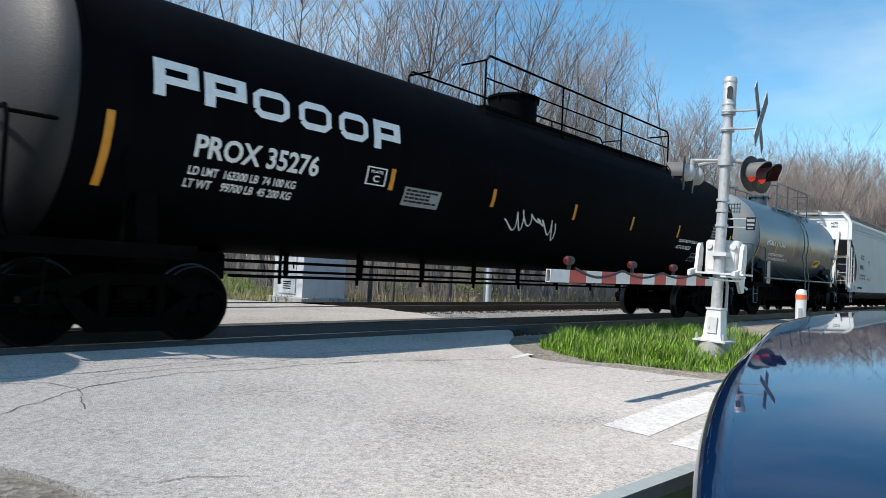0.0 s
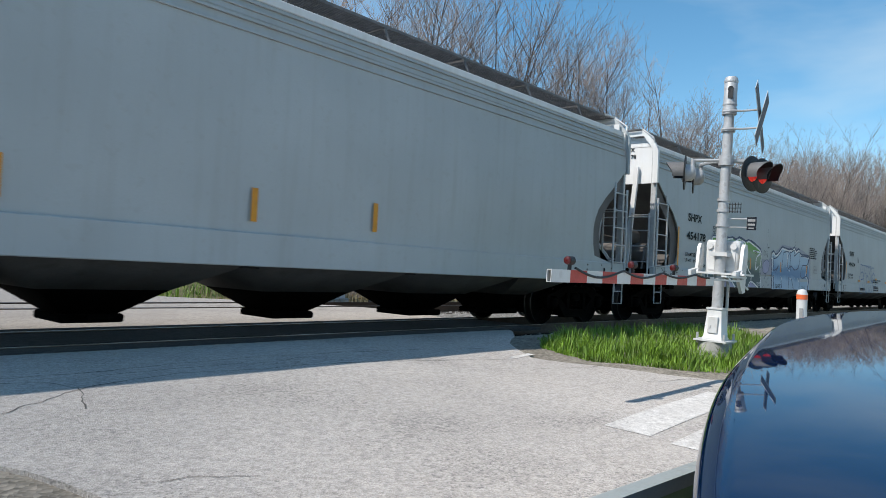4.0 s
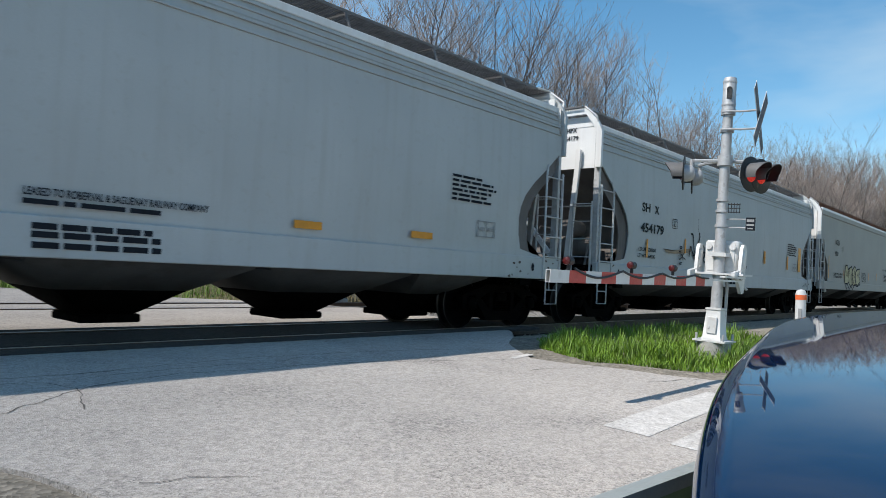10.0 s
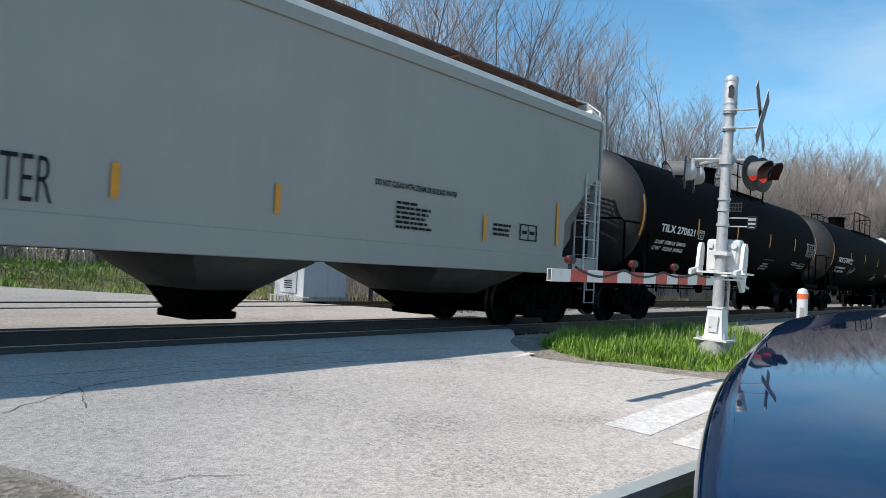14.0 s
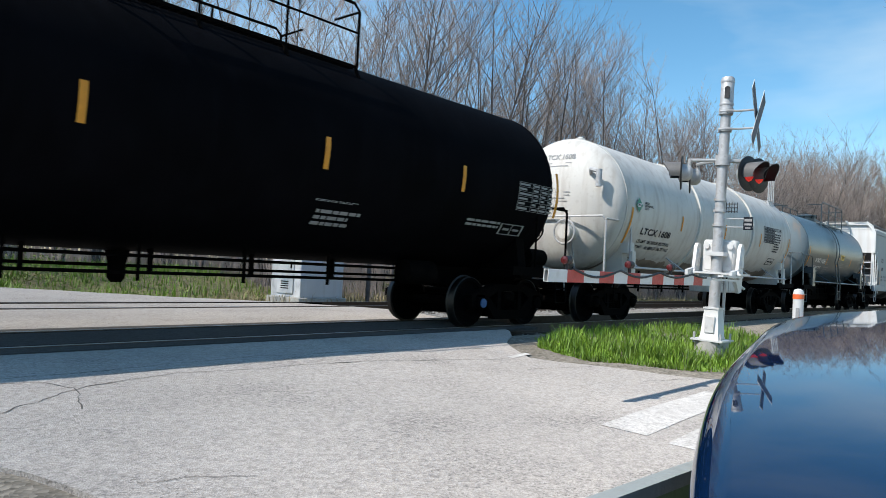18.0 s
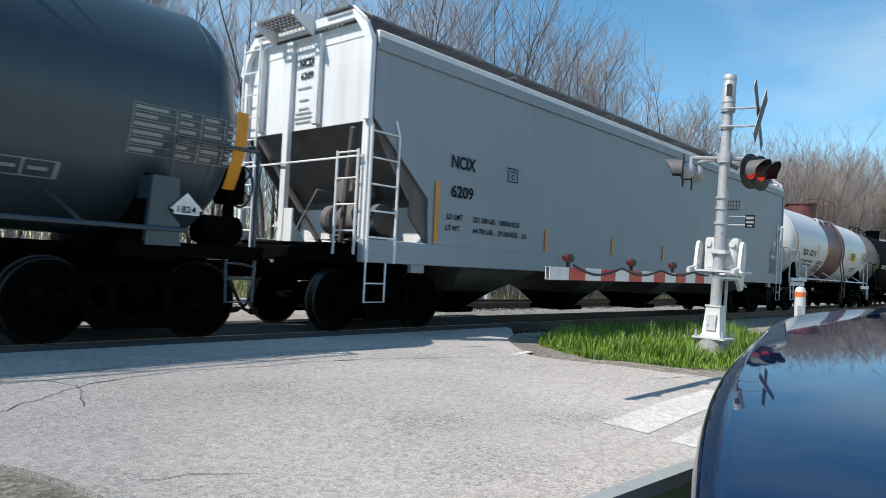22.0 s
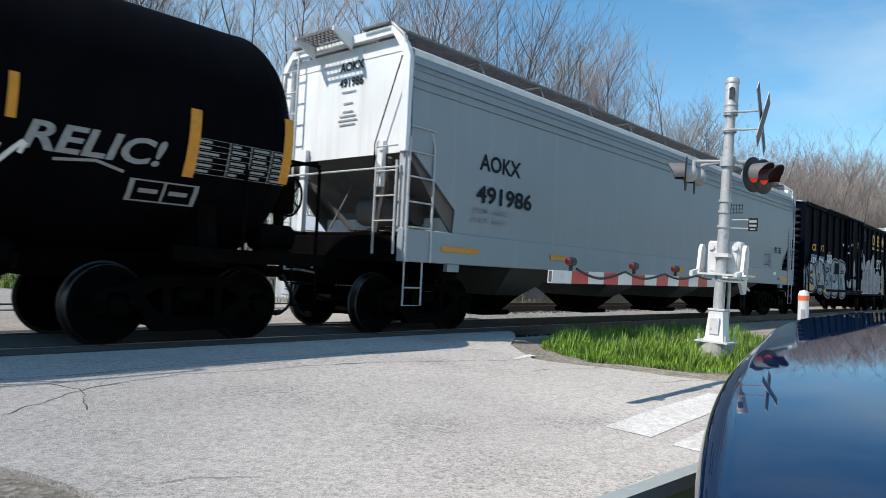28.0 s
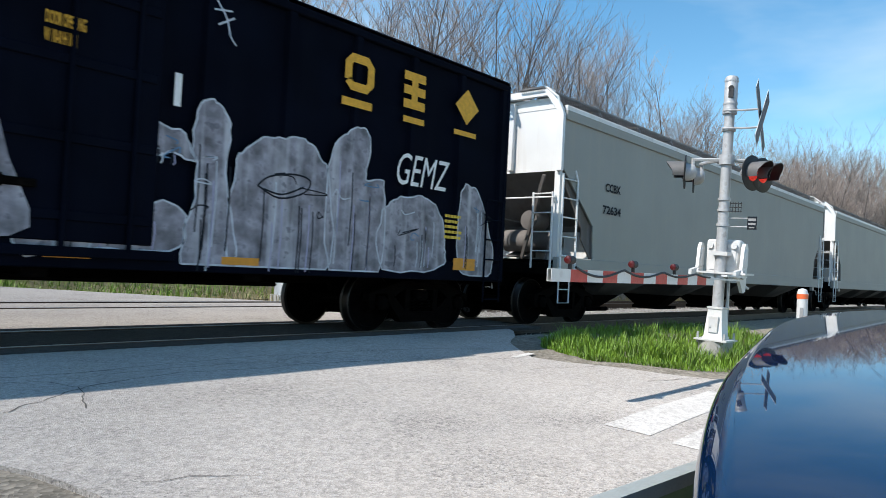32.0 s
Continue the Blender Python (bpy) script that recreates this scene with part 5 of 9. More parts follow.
    for q in (-1, 1):
        X = lambda d: q * (H - d)
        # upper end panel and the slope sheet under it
        part("end_panel", Shape().box(*sorted((X(d_top), X(d_top + 0.03))), -1.56, 1.56, zslope - 0.04, eave + 0.02).box(*sorted((X(d_top - 0.01), X(d_top + 0.02))), -1.40, 1.40, eave + 0.02, eave + 0.24), lit_end_paint, car, "upper end panel in sun-bright white")
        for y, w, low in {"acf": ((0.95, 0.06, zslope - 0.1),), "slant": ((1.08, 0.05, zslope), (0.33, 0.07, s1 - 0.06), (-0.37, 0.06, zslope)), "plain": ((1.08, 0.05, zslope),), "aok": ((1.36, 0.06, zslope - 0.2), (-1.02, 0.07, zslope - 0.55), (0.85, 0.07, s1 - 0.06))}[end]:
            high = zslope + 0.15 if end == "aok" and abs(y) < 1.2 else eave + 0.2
            # sunward posts get the sunlit white, those at the other end the body paint
            part("end_post", Shape().block(*sorted((X(d_top - 0.09), X(d_top))), y - w, y + w, low, high, 0.01), lit_end_paint if q < 0 else paint, car)
        if end == "slant":
            part("post_foot", Shape().slab([(X(0.0), s1 - 0.06), (X(0.03), s1 + 0.5), (X(0.5), s1 - 0.06)], 0.30, 0.36).slab([(X(0.02), s1 - 0.06), (X(0.02), s1 + 0.45), (X(0.05), s1 + 0.45), (X(0.05), s1 - 0.06)], 0.05, 0.33), lit_end_paint if q < 0 else paint, car)
        if end == "acf":
            part("inner_brace", Shape().add([(X(d), y + o, z) for y, z in ((-1.06, zslope + 0.35), (-1.04, zslope - 0.1), (-0.86, s1 - 0.05)) for d, o in ((0.0, -0.055), (0.0, 0.055), (0.07, 0.055), (0.07, -0.055))], [(0, 1, 5, 4), (1, 2, 6, 5), (2, 3, 7, 6), (3, 0, 4, 7), (4, 5, 9, 8), (5, 6, 10, 9), (6, 7, 11, 10), (7, 4, 8, 11)]), lit_end_paint if q < 0 else rail, car)
        if end == "aok":
            part("stay_wire", Shape().tube([(X(-0.02), -1.45, eave - 0.1), (X(-0.02), -0.95, zslope + 0.1), (X(-0.02), -0.98, zslope - 0.5)], 0.012), DARK, car)
        # bent frame over the end, which carries the roof walk and its step
        bend = [(-1.555, zslope - 0.05), (-1.555, eave - 0.12), (-1.47, eave + 0.06), (-1.24, eave + 0.33), (1.24, eave + 0.33), (1.47, eave + 0.06), (1.54, eave - 0.2)]
        rings = []
        for i, (y, z) in enumerate(bend):
            a_, b_ = bend[max(0, i - 1)], bend[min(6, i + 1)]
            t_ = Vector((b_[0] - a_[0], b_[1] - a_[1])).normalized() * 0.065
            rings.append([(X(d), y - t_.y * o, z + t_.x * o) for d, o in ((-0.03, 1), (0.05, 1), (0.05, -1), (-0.03, -1))])
        part("end_frame", Shape().loft(rings), lit_end_paint if q < 0 else paint, car, "bent frame of the car end in sun-bright white")
        wk = Shape()
        for k_ in range(7):
            wk.box(*sorted((X(0.06 + 0.075 * k_), X(0.072 + 0.075 * k_))), -1.15, 1.15, eave + 0.40, eave + 0.44)
        for k_ in range(24):
            wk.box(*sorted((X(0.05), X(0.52))), -1.15 + 0.1 * k_, -1.138 + 0.1 * k_, eave + 0.405, eave + 0.435)
        part("end_walk", wk, grate, car)
        wk = Shape()
        for k_ in range(5):
            wk.box(*sorted((X(-0.40 + 0.085 * k_), X(-0.388 + 0.085 * k_))), -0.28, 0.62, eave + 0.40, eave + 0.44)
        for k_ in range(10):
            wk.box(*sorted((X(-0.41), X(-0.04))), -0.28 + 0.1 * k_, -0.268 + 0.1 * k_, eave + 0.405, eave + 0.435)
        stp = part("roof_step", wk, grate, car)
        for y in (-0.30, 0.64):
            tri = [(X(-0.42), eave + 0.38), (X(-0.42), eave + 0.45), (X(-0.02), eave + 0.45), (X(-0.02), eave + 0.16)]
            part("step_bracket", Shape().slab(tri, y - 0.02, y + 0.02), lit_end_paint if q < 0 else rail, stp)
        edge = [o for o in outline if o[1] <= zslope + 0.001] + [(outline[-1][0], s1 - 0.1)]
        if outline[-1][0] < 1.0:
            edge = edge[:-2] + [(outline[-2][0], s1 - 0.1)]
        sl = [(X(d), z) for d, z in edge] + [(X(d + 0.05), z + 0.01) for d, z in edge[::-1]]
        part("slope_sheet", Shape().slab(sl if q < 0 else sl[::-1], -1.565, 1.565), SLOPE, car, "dusty sloping end sheet, darkened for shade")
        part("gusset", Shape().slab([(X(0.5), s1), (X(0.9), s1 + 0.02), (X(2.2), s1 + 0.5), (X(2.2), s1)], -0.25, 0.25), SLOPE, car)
        if end != "acf":
            part("end_bulkhead", Shape().box(*sorted((X(outline[-2][0] - 0.03), X(outline[-2][0] + 0.03))), -1.49, 1.49, s1 - 0.06, outline[2][1] - 0.12), lit_end_paint if q < 0 else paint, car, "pale upright bulkhead under the slope sheet")
        # end platform, sill and braces
        part("end_sill", Shape().block(*sorted((X(-0.02), X(0.16))), -1.49, 1.49, s0 - 0.02, s1 - 0.12, 0.015), DARK, car)
        for y in (-1, 1):
            rim = [o for o in outline if o[1] <= zslope + 0.001]
            pl = [(X(d), z) for d, z in rim] + [(X(max(0.12, d - 0.34)), z - 0.06) for d, z in rim[::-1] if z > s1 + 0.08]
            # gusset in the darker brown that stands for its shade
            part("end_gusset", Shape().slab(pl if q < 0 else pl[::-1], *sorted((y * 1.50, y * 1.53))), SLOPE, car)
        part("end_deck", Shape().box(*sorted((X(0.1), X(1.9))), -1.5, 1.5, s1 - 0.10, s1 - 0.06), DARK, car)
        for y in (-1, 1):
            part("corner_post", Shape().box(*sorted((X(0.04), X(0.12))), *sorted((y * 1.44, y * 1.56)), s1 - 0.05, eave), rail, car)
        if end == "acf":
            part("diagonal_brace", Shape().rod((X(0.12), 1.2, zslope - 0.05), (X(0.45), -0.35, s1 - 0.05), 0.065, n=4), lit_end_paint if q < 0 else rail, car)
            part("diagonal_brace", Shape().rod((X(1.2), 0.9, zslope - 0.75), (X(0.5), 0.3, s1 - 0.05), 0.05, n=4), SLOPE, car)
        else:
            for y in (-1, 1):
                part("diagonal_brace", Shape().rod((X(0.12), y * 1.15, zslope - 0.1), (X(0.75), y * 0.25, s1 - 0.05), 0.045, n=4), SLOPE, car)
        zt = 2.95
        ld = part("side_ladder", Shape().tube([(X(0.06), -1.625, s0), (X(0.06), -1.625, zt)], 0.026), rail, car)
        part("stile", Shape().tube([(X(0.60), -1.625, s0), (X(0.60), -1.625, zt - 0.1), (X(0.54), -1.6, zt + 0.12)], 0.022), rail, ld)
        for i in range(5):
            zz = s1 + 0.02 + i * 0.37
            part("rung", Shape().rod((X(0.06), -1.63, zz), (X(0.60), -1.63, zz), 0.014, n=6), rail, ld)
        part("end_handrail", Shape().tube([(X(-0.03), -1.5, 2.5), (X(-0.03), 1.5, 2.5)], 0.016), rail, car)
        for ya, yb_, ztop, m in ((-1.46, -1.02, 2.6, 4), (1.05, 1.50, eave + 0.35, 9)):
            le = part("end_ladder", Shape().tube([(X(-0.03), ya, s0 + 0.1), (X(-0.03), ya, ztop)], 0.022), rail, car)
            part("stile", Shape().tube([(X(-0.03), yb_, s0 + 0.1), (X(-0.03), yb_, ztop)], 0.022), rail, le)
            for i in range(m):
                part("rung", Shape().rod((X(-0.035), ya, s1 + 0.1 + i * 0.37), (X(-0.035), yb_, s1 + 0.1 + i * 0.37), 0.013, n=6), rail, le)
        rr = Shape()
        rr.tube([(X(0.1), -1.56, eave - 0.3), (X(-0.05), -1.5, eave + 0.2), (X(-0.02), -1.2, eave + 0.43), (X(0.35), -1.16, eave + 0.43)], 0.022)
        part("roof_grab_iron", rr, rail, car)
        st = Shape().tube([(X(0.08), -1.60, s0 + 0.05), (X(0.08), -1.60, 0.48), (X(0.46), -1.60, 0.48), (X(0.46), -1.60, s0 + 0.05)], 0.014).tube([(X(0.08), -1.60, 0.74), (X(0.46), -1.60, 0.74)], 0.011)
        part("step", st, rail, car)
        part("center_sill", Shape().block(*sorted((X(2.3), X(-0.1))), -0.3, 0.3, 0.72, 1.08, 0.02), DARK, car)
        part("body_bolster", Shape().block(q * trucks - 0.2, q * trucks + 0.2, -1.5, 1.5, 0.86, s0 + 0.08, 0.02), DARK, car)
        part("jacking_pad", Shape().box(q * trucks - 0.14, q * trucks + 0.14, -1.58, -1.48, s0 - 0.12, s0), DARK if end == "acf" else paint, car)
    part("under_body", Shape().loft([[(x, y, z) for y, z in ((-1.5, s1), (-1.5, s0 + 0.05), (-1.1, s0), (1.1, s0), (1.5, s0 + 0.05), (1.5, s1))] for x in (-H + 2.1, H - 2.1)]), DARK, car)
    for bx, bw in bays:
        q4 = lambda w, d, z: [(bx - w, -d, z), (bx + w, -d, z), (bx + w, d, z), (bx - w, d, z)][::-1]
        # outlet darker than the body paint: grime plus painted shade
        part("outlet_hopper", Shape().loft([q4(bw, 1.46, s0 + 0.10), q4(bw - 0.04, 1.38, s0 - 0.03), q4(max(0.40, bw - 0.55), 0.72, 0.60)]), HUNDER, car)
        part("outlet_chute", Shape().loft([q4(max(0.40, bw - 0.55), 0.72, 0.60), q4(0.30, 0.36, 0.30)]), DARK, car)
        og = part("outlet_gate", Shape().block(bx - 0.36, bx + 0.36, -0.42, 0.42, 0.20, 0.30, 0.02).rod((bx - 0.16, -0.62, 0.27), (bx + 0.16, -0.62, 0.27), 0.05), DARK, car)
    # brake gear on the leading end
    part("brake_cylinder", Shape().turned([(-H + 0.5, 0.03), (-H + 0.52, 0.2), (-H + 1.0, 0.2), (-H + 1.02, 0.03)], "x", (0, -0.55, s1 + 0.75), 16), SLOPE, car)
    part("air_reservoir", Shape().turned([(-1.0, 0.03), (-0.96, 0.24), (0.3, 0.24), (0.34, 0.03)], "y", (-H + 1.0, 0, s1 + 0.35), 16), SLOPE, car)
    bwl = Shape().tube([(H + 0.1, 0.25 * math.cos(a * 0.3) + 0.3, 2.2 + 0.25 * math.sin(a * 0.3)) for a in range(21)], 0.018, 6, True)
    for a in range(5):
        bwl.rod((H + 0.1, 0.3, 2.2), (H + 0.1, 0.3 + 0.25 * math.cos(a * 1.256), 2.2 + 0.25 * math.sin(a * 1.256)), 0.012, n=5)
    bw_ = part("brake_wheel", bwl, DARK, car)
    part("brake_housing", Shape().block(H - 0.12, H + 0.08, 0.1, 0.5, 1.9, 2.4, 0.03), DARK, bw_)
    part("brake_pipe", Shape().tube([(-H + 0.2, -1.2, s1 - 0.1), (-H + 0.5, -1.1, s1 + 0.35), (-H + 0.9, -0.9, s1 + 0.4), (-H + 1.3, -0.9, s1 - 0.05)], 0.025), SLOPE, car)
    part("brake_pipe", Shape().tube([(-H + 0.3, 0.4, s1), (-H + 0.6, 0.2, s1 + 0.8), (-H + 1.1, -0.2, s1 + 0.7)], 0.02), SLOPE, car)
    axles = running_gear(car, (-trucks, trucks), H + 0.72)
    TRAIN.append((car, s, axles))
    return Side(car, y=-1.606, sill=s1 + 0.012)


# ---- box car ----
def box_car(label, s, H, trucks):
    car = thing("box_car", pose(s, TRACK_Y, 0), label, "box car", "cars of the train")
    z0, z1 = 0.98, 4.26
    part("body", Shape().box(-H + 0.05, H - 0.05, -1.50, 1.50, z0, z1), BOXBLUE, car)
    for q in (-1, 1):
        part("side_sill", Shape().block(-H, H, *sorted((q * 1.44, q * 1.57)), z0 - 0.14, z0 + 0.16, 0.015), BOXBLUE, car)
        part("top_chord", Shape().block(-H, H, *sorted((q * 1.44, q * 1.58)), z1 - 0.14, z1 + 0.02, 0.015), BOXBLUE, car)
        for k in range(15):
            x = -H + 0.12 + (2 * H - 0.24) * k / 14
            if -1.5 < x < 1.9:
                continue
            sh = Shape().add([(x - 0.085, q * 1.50, z0 + 0.16), (x - 0.05, q * 1.57, z0 + 0.16), (x + 0.05, q * 1.57, z0 + 0.16), (x + 0.085, q * 1.50, z0 + 0.16),
                              (x - 0.085, q * 1.50, z1 - 0.14), (x - 0.05, q * 1.57, z1 - 0.14), (x + 0.05, q * 1.57, z1 - 0.14), (x + 0.085, q * 1.50, z1 - 0.14)],
                             [(0, 1, 5, 4), (1, 2, 6, 5), (2, 3, 7, 6), (0, 3, 2, 1), (4, 5, 6, 7)])
            part("side_post", sh, BOXBLUE, car)
    dr = part("door", Shape().block(-1.33, 1.66, -1.60, -1.53, z0 + 0.12, z1 - 0.12, 0.012), BOXBLUE, car, "sliding plug door with locking rods")
    for x in (-1.1, -0.45, 0.75, 1.4):
        part("locking_rod", Shape().rod((x, -1.63, z0 + 0.05), (x, -1.63, z1 - 0.05), 0.028, n=8), BOXBLUE, dr)
    for zz in (1.35, 2.1, 2.85, 3.55):
        part("door_rib", Shape().block(-1.28, 1.61, -1.625, -1.60, zz - 0.05, zz + 0.05, 0.01), BOXBLUE, dr)
    part("door_handle", Shape().block(-0.2, 0.5, -1.66, -1.61, 1.58, 1.66, 0.01).rod((0.15, -1.68, 1.62), (0.15, -1.61, 1.62), 0.08), DARK, dr)
    for zz in (z0 + 0.02, z1 - 0.02):
        part("door_track", Shape().block(-4.6, 1.9, -1.64, -1.57, zz - 0.05, zz + 0.05, 0.01), BOXBLUE, car)
    for q in (-1, 1):
        for i in range(12):
            z = 1.16 + i * 0.245 + (0.08 if i > 5 else 0)
            rib = [(-1.42, z), (-1.30, z + 0.075), (1.30, z + 0.075), (1.42, z), (1.30, z - 0.075), (-1.30, z - 0.075)]
            x0, x1 = q * (H - 0.05), q * (H + 0.06)
            vs = [(x0, y, zz) for y, zz in rib] + [(x1, y * 0.97, z + (zz - z) * 0.35) for y, zz in rib]
            part("end_rib", Shape().add(vs, [tuple(range(6, 12))] + [(j, (j + 1) % 6, 6 + (j + 1) % 6, 6 + j) for j in range(6)]), ENDSTEEL, car)
        for y in (-1, 1):
            ce = Shape().block(*sorted((q * (H - 0.06), q * (H + 0.03))), *sorted((y * 1.42, y * 1.575)), z0 - 0.14, z1 + 0.02, 0.015)
            part("corner_post", ce, BOXBLUE, car)
        part("end_sill", Shape().block(*sorted((q * (H - 0.05), q * (H + 0.12))), -1.5, 1.5, 0.78, 1.04, 0.02), DARK, car)
        la = Shape()
        for x in (H - 0.55, H - 0.12):
            la.tube([(q * x, -1.61, 0.5), (q * x, -1.61, 2.2)], 0.018)
        for i in range(6):
            la.rod((q * (H - 0.55), -1.62, 0.55 + 0.33 * i), (q * (H - 0.12), -1.62, 0.55 + 0.33 * i), 0.013, n=6)
        part("ladder", la, BOXBLUE, car)
        part("center_sill", Shape().block(*sorted((q * 0.05, q * (H - 0.05))), -0.35, 0.35, 0.70, 0.99, 0.02), DARK, car)
        part("body_bolster", Shape().block(q * trucks - 0.2, q * trucks + 0.2, -1.45, 1.45, 0.78, 0.96, 0.02), DARK, car)
    rf = Shape()
    ring = [(-1.58, z1), (-0.8, z1 + 0.14), (0, z1 + 0.2), (0.8, z1 + 0.14), (1.58, z1)]
    rf.loft([[(x, y, z) for y, z in ring] + [(x, y, z - 0.04) for y, z in ring[::-1]] for x in (-H - 0.03, H + 0.03)])
    part("roof", rf, SILVER, car)
    for x in (-3.2, 0.6, 3.0):
        part("cross_bearer", Shape().block(x - 0.12, x + 0.12, -1.45, 1.45, 0.74, 0.9, 0.02), DARK, car)
    part("brake_rigging", Shape().rod((-1.6, -0.9, 0.72), (0.4, -0.9, 0.72), 0.15, n=12).rod((0.4, -0.9, 0.72), (4.0, -0.5, 0.68), 0.03, n=6).box(-2.6, -2.0, -1.1, -0.7, 0.58, 0.86), DARK, car)
    axles = running_gear(car, (-trucks, trucks), H + 0.72)
    TRAIN.append((car, s, axles))
    return Side(car, y=-1.574)

# ---- the cars in their order ----
lead = tank_car("black tank car, unlettered and grimy", -7.75, 7.9, 1.53, 2.58, 6.75, 8.9, BLACK, THEAD, DARK, dome=0.0)
prox = tank_car("long black gas tank car with white lettering and orange tape", 11.85, 9.75, 1.56, 2.66, 8.25, 10.5, BLACK, THEAD, DARK, dome=0.15, dome_r=0.5, platform=(-2.2, 5.6), skid=False)
hok = tank_car("blue-grey tank car with a rust-streaked light end", 28.75, 5.6, 1.45, 2.64, 4.2, 6.32, TGREY, TGREYL, TGREY, dome=-0.6, dome_r=0.32, dome_h=0.3, platform=(-1.1, 2.9), ladder=0.15, side_rail=True)
ACF = ((0.10, 4.25), (0.10, 3.36), (0.55, 3.0), (1.0, 2.66), (1.24, 2.42), (1.36, 2.2), (1.40, 2.0), (1.37, 1.7), (1.28, 1.46), (0.56, 1.345))
ACF_BAYS = ((-5.15, 1.28), (-2.4, 1.3), (0.42, 1.32), (3.2, 1.3), (5.5, 0.9))
acfx = hopper_car("grey covered hopper car with sun-bright white ends, dusty", 44.35, 8.3, ACF, HGREY, HEND, SILVER, GRATE, (0.94, 1.34), 4.18, ACF_BAYS, 7.2, end="acf")
shp178 = hopper_car("grey covered hopper car with large green and blue graffiti", 62.4, 8.3, ACF, HGREY, HEND, SILVER, GRATE, (0.94, 1.34), 4.18, ACF_BAYS, 7.2, end="acf")
shp174 = hopper_car("grey covered hopper car with a blue outline sprayed on it", 80.4, 8.3, ACF, HGREY, HEND, SILVER, GRATE, (0.94, 1.34), 4.18, ACF_BAYS, 7.2, end="acf")
shp183 = hopper_car("clean grey covered hopper car with dark lettering", 98.35, 8.3, ACF, HGREY, HEND, SILVER, GRATE, (0.94, 1.34), 4.18, ACF_BAYS, 7.2, end="acf")
shp179 = hopper_car("grey covered hopper car with black spray tags, rust-stained", 116.35, 8.3, ACF, HGREY, HEND, SILVER, GRATE, (0.94, 1.34), 4.18, ACF_BAYS, 7.2, end="acf")
SLANT = ((0.10, 4.3), (0.10, 3.06), (1.30, 2.03), (1.30, 1.81), (1.34, 1.365))
SLANT_BAYS = ((-6.1, 1.15), (-2.15, 0.92), (1.65, 0.9), (6.1, 1.2))
nc920 = hopper_car("off-white covered hopper car with tan block graffiti and rusty roof walk", 135.4, 9.6, SLANT, HCREAM, HEND, SILVER, RUSTGR, (1.03, 1.36), 4.22, SLANT_BAYS, 8.45, round_side=False, end="plain")
til621 = tank_car("black tank car with white lettering and orange tape", 154.6, 7.9, 1.55, 2.60, 6.75, 8.9, BLACK, THEAD, DARK, dome=-0.1, dome_r=0.36, platform=(-0.9, 2.9))
til750 = tank_car("black tank car with dusty end toned as sunlit, orange tape", 172.45, 7.9, 1.55, 2.60, 6.75, 8.9, BLACK, THEAD, DARK, dome=-0.1, dome_r=0.36, platform=(-0.9, 2.9))
lt = tank_car("aged white refrigerated tank car with ribbed bands", 189.2, 7.0, 1.56, 2.70, 5.85, 7.85, TWHITE, TWHITE, SILVER, dome=5.4, dome_r=0.05, dome_h=0.02, platform=(0.2, 0.8), side_rail=True, rods=True, rings=(-2.1, 2.2), jacket=True, skid=False)
hk2 = tank_car("blue-grey tank car with white stencils", 203.5, 5.65, 1.45, 2.64, 4.4, 6.4, TGREY, TGREYL, TGREY, dome=0.3, dome_r=0.4, dome_h=0.2, platform=(-1.5, 2.3), ladder=-0.6, side_rail=True)
nc6209 = hopper_car("pale blue-grey covered hopper car with navy lettering", 220.3, 9.6, SLANT, HBLUE, HEND, HEND, GRATE, (1.03, 1.36), 4.22, SLANT_BAYS, 8.45, round_side=False)
til715 = tank_car("white tank car with a red-brown band round its middle", 238.4, 6.85, 1.455, 2.65, 5.6, 7.6, TCLEAN, TCLEAN, HEND, sections=((-6.24, -1.45, TCLEAN), (-1.45, 1.45, TBROWN), (1.45, 6.24, TCLEAN)), dome=-0.05, dome_r=0.62, dome_h=0.5, dome_mat=TBROWN, platform=(-1.3, 1.6), ladder=0.75, side_rail=True)
gatx = tank_car("black tank car with an end toned as sunlit, orange tape and spray tags", 254.55, 7.85, 1.52, 2.55, 6.45, 8.75, BLACK, THEADG, DARK, dome=-0.3, dome_r=0.36, platform=(-1.5, 2.4))
AOK_BAYS = ((-5.9, 0.9), (-2.05, 0.88), (1.9, 0.88), (5.8, 0.9))
AOK = ((0.10, 4.3), (0.10, 2.78), (1.18, 1.97), (1.16, 1.62), (1.15, 1.615))
aok = hopper_car("pale blue-grey covered hopper car with ribbed top edge", 273.65, 9.75, AOK, HBLUE, HEND, SILVER, GRATE, (1.12, 1.61), 4.25, AOK_BAYS, 8.55, round_side=True, end="aok")
csx = box_car("dark navy box car covered in silver graffiti", 292.8, 7.86, 6.4)
ccbx = hopper_car("off-white covered hopper car with dark lettering", 312.1, 9.75, SLANT, HCREAM, HEND, HEND, GRATE, (1.03, 1.36), 4.22, SLANT_BAYS, 8.55, round_side=False)
hopper_car("off-white covered hopper car at the tail", 333.4, 9.75, SLANT, HCREAM, HEND, HEND, GRATE, (1.03, 1.36), 4.22, SLANT_BAYS, 8.55, round_side=False)

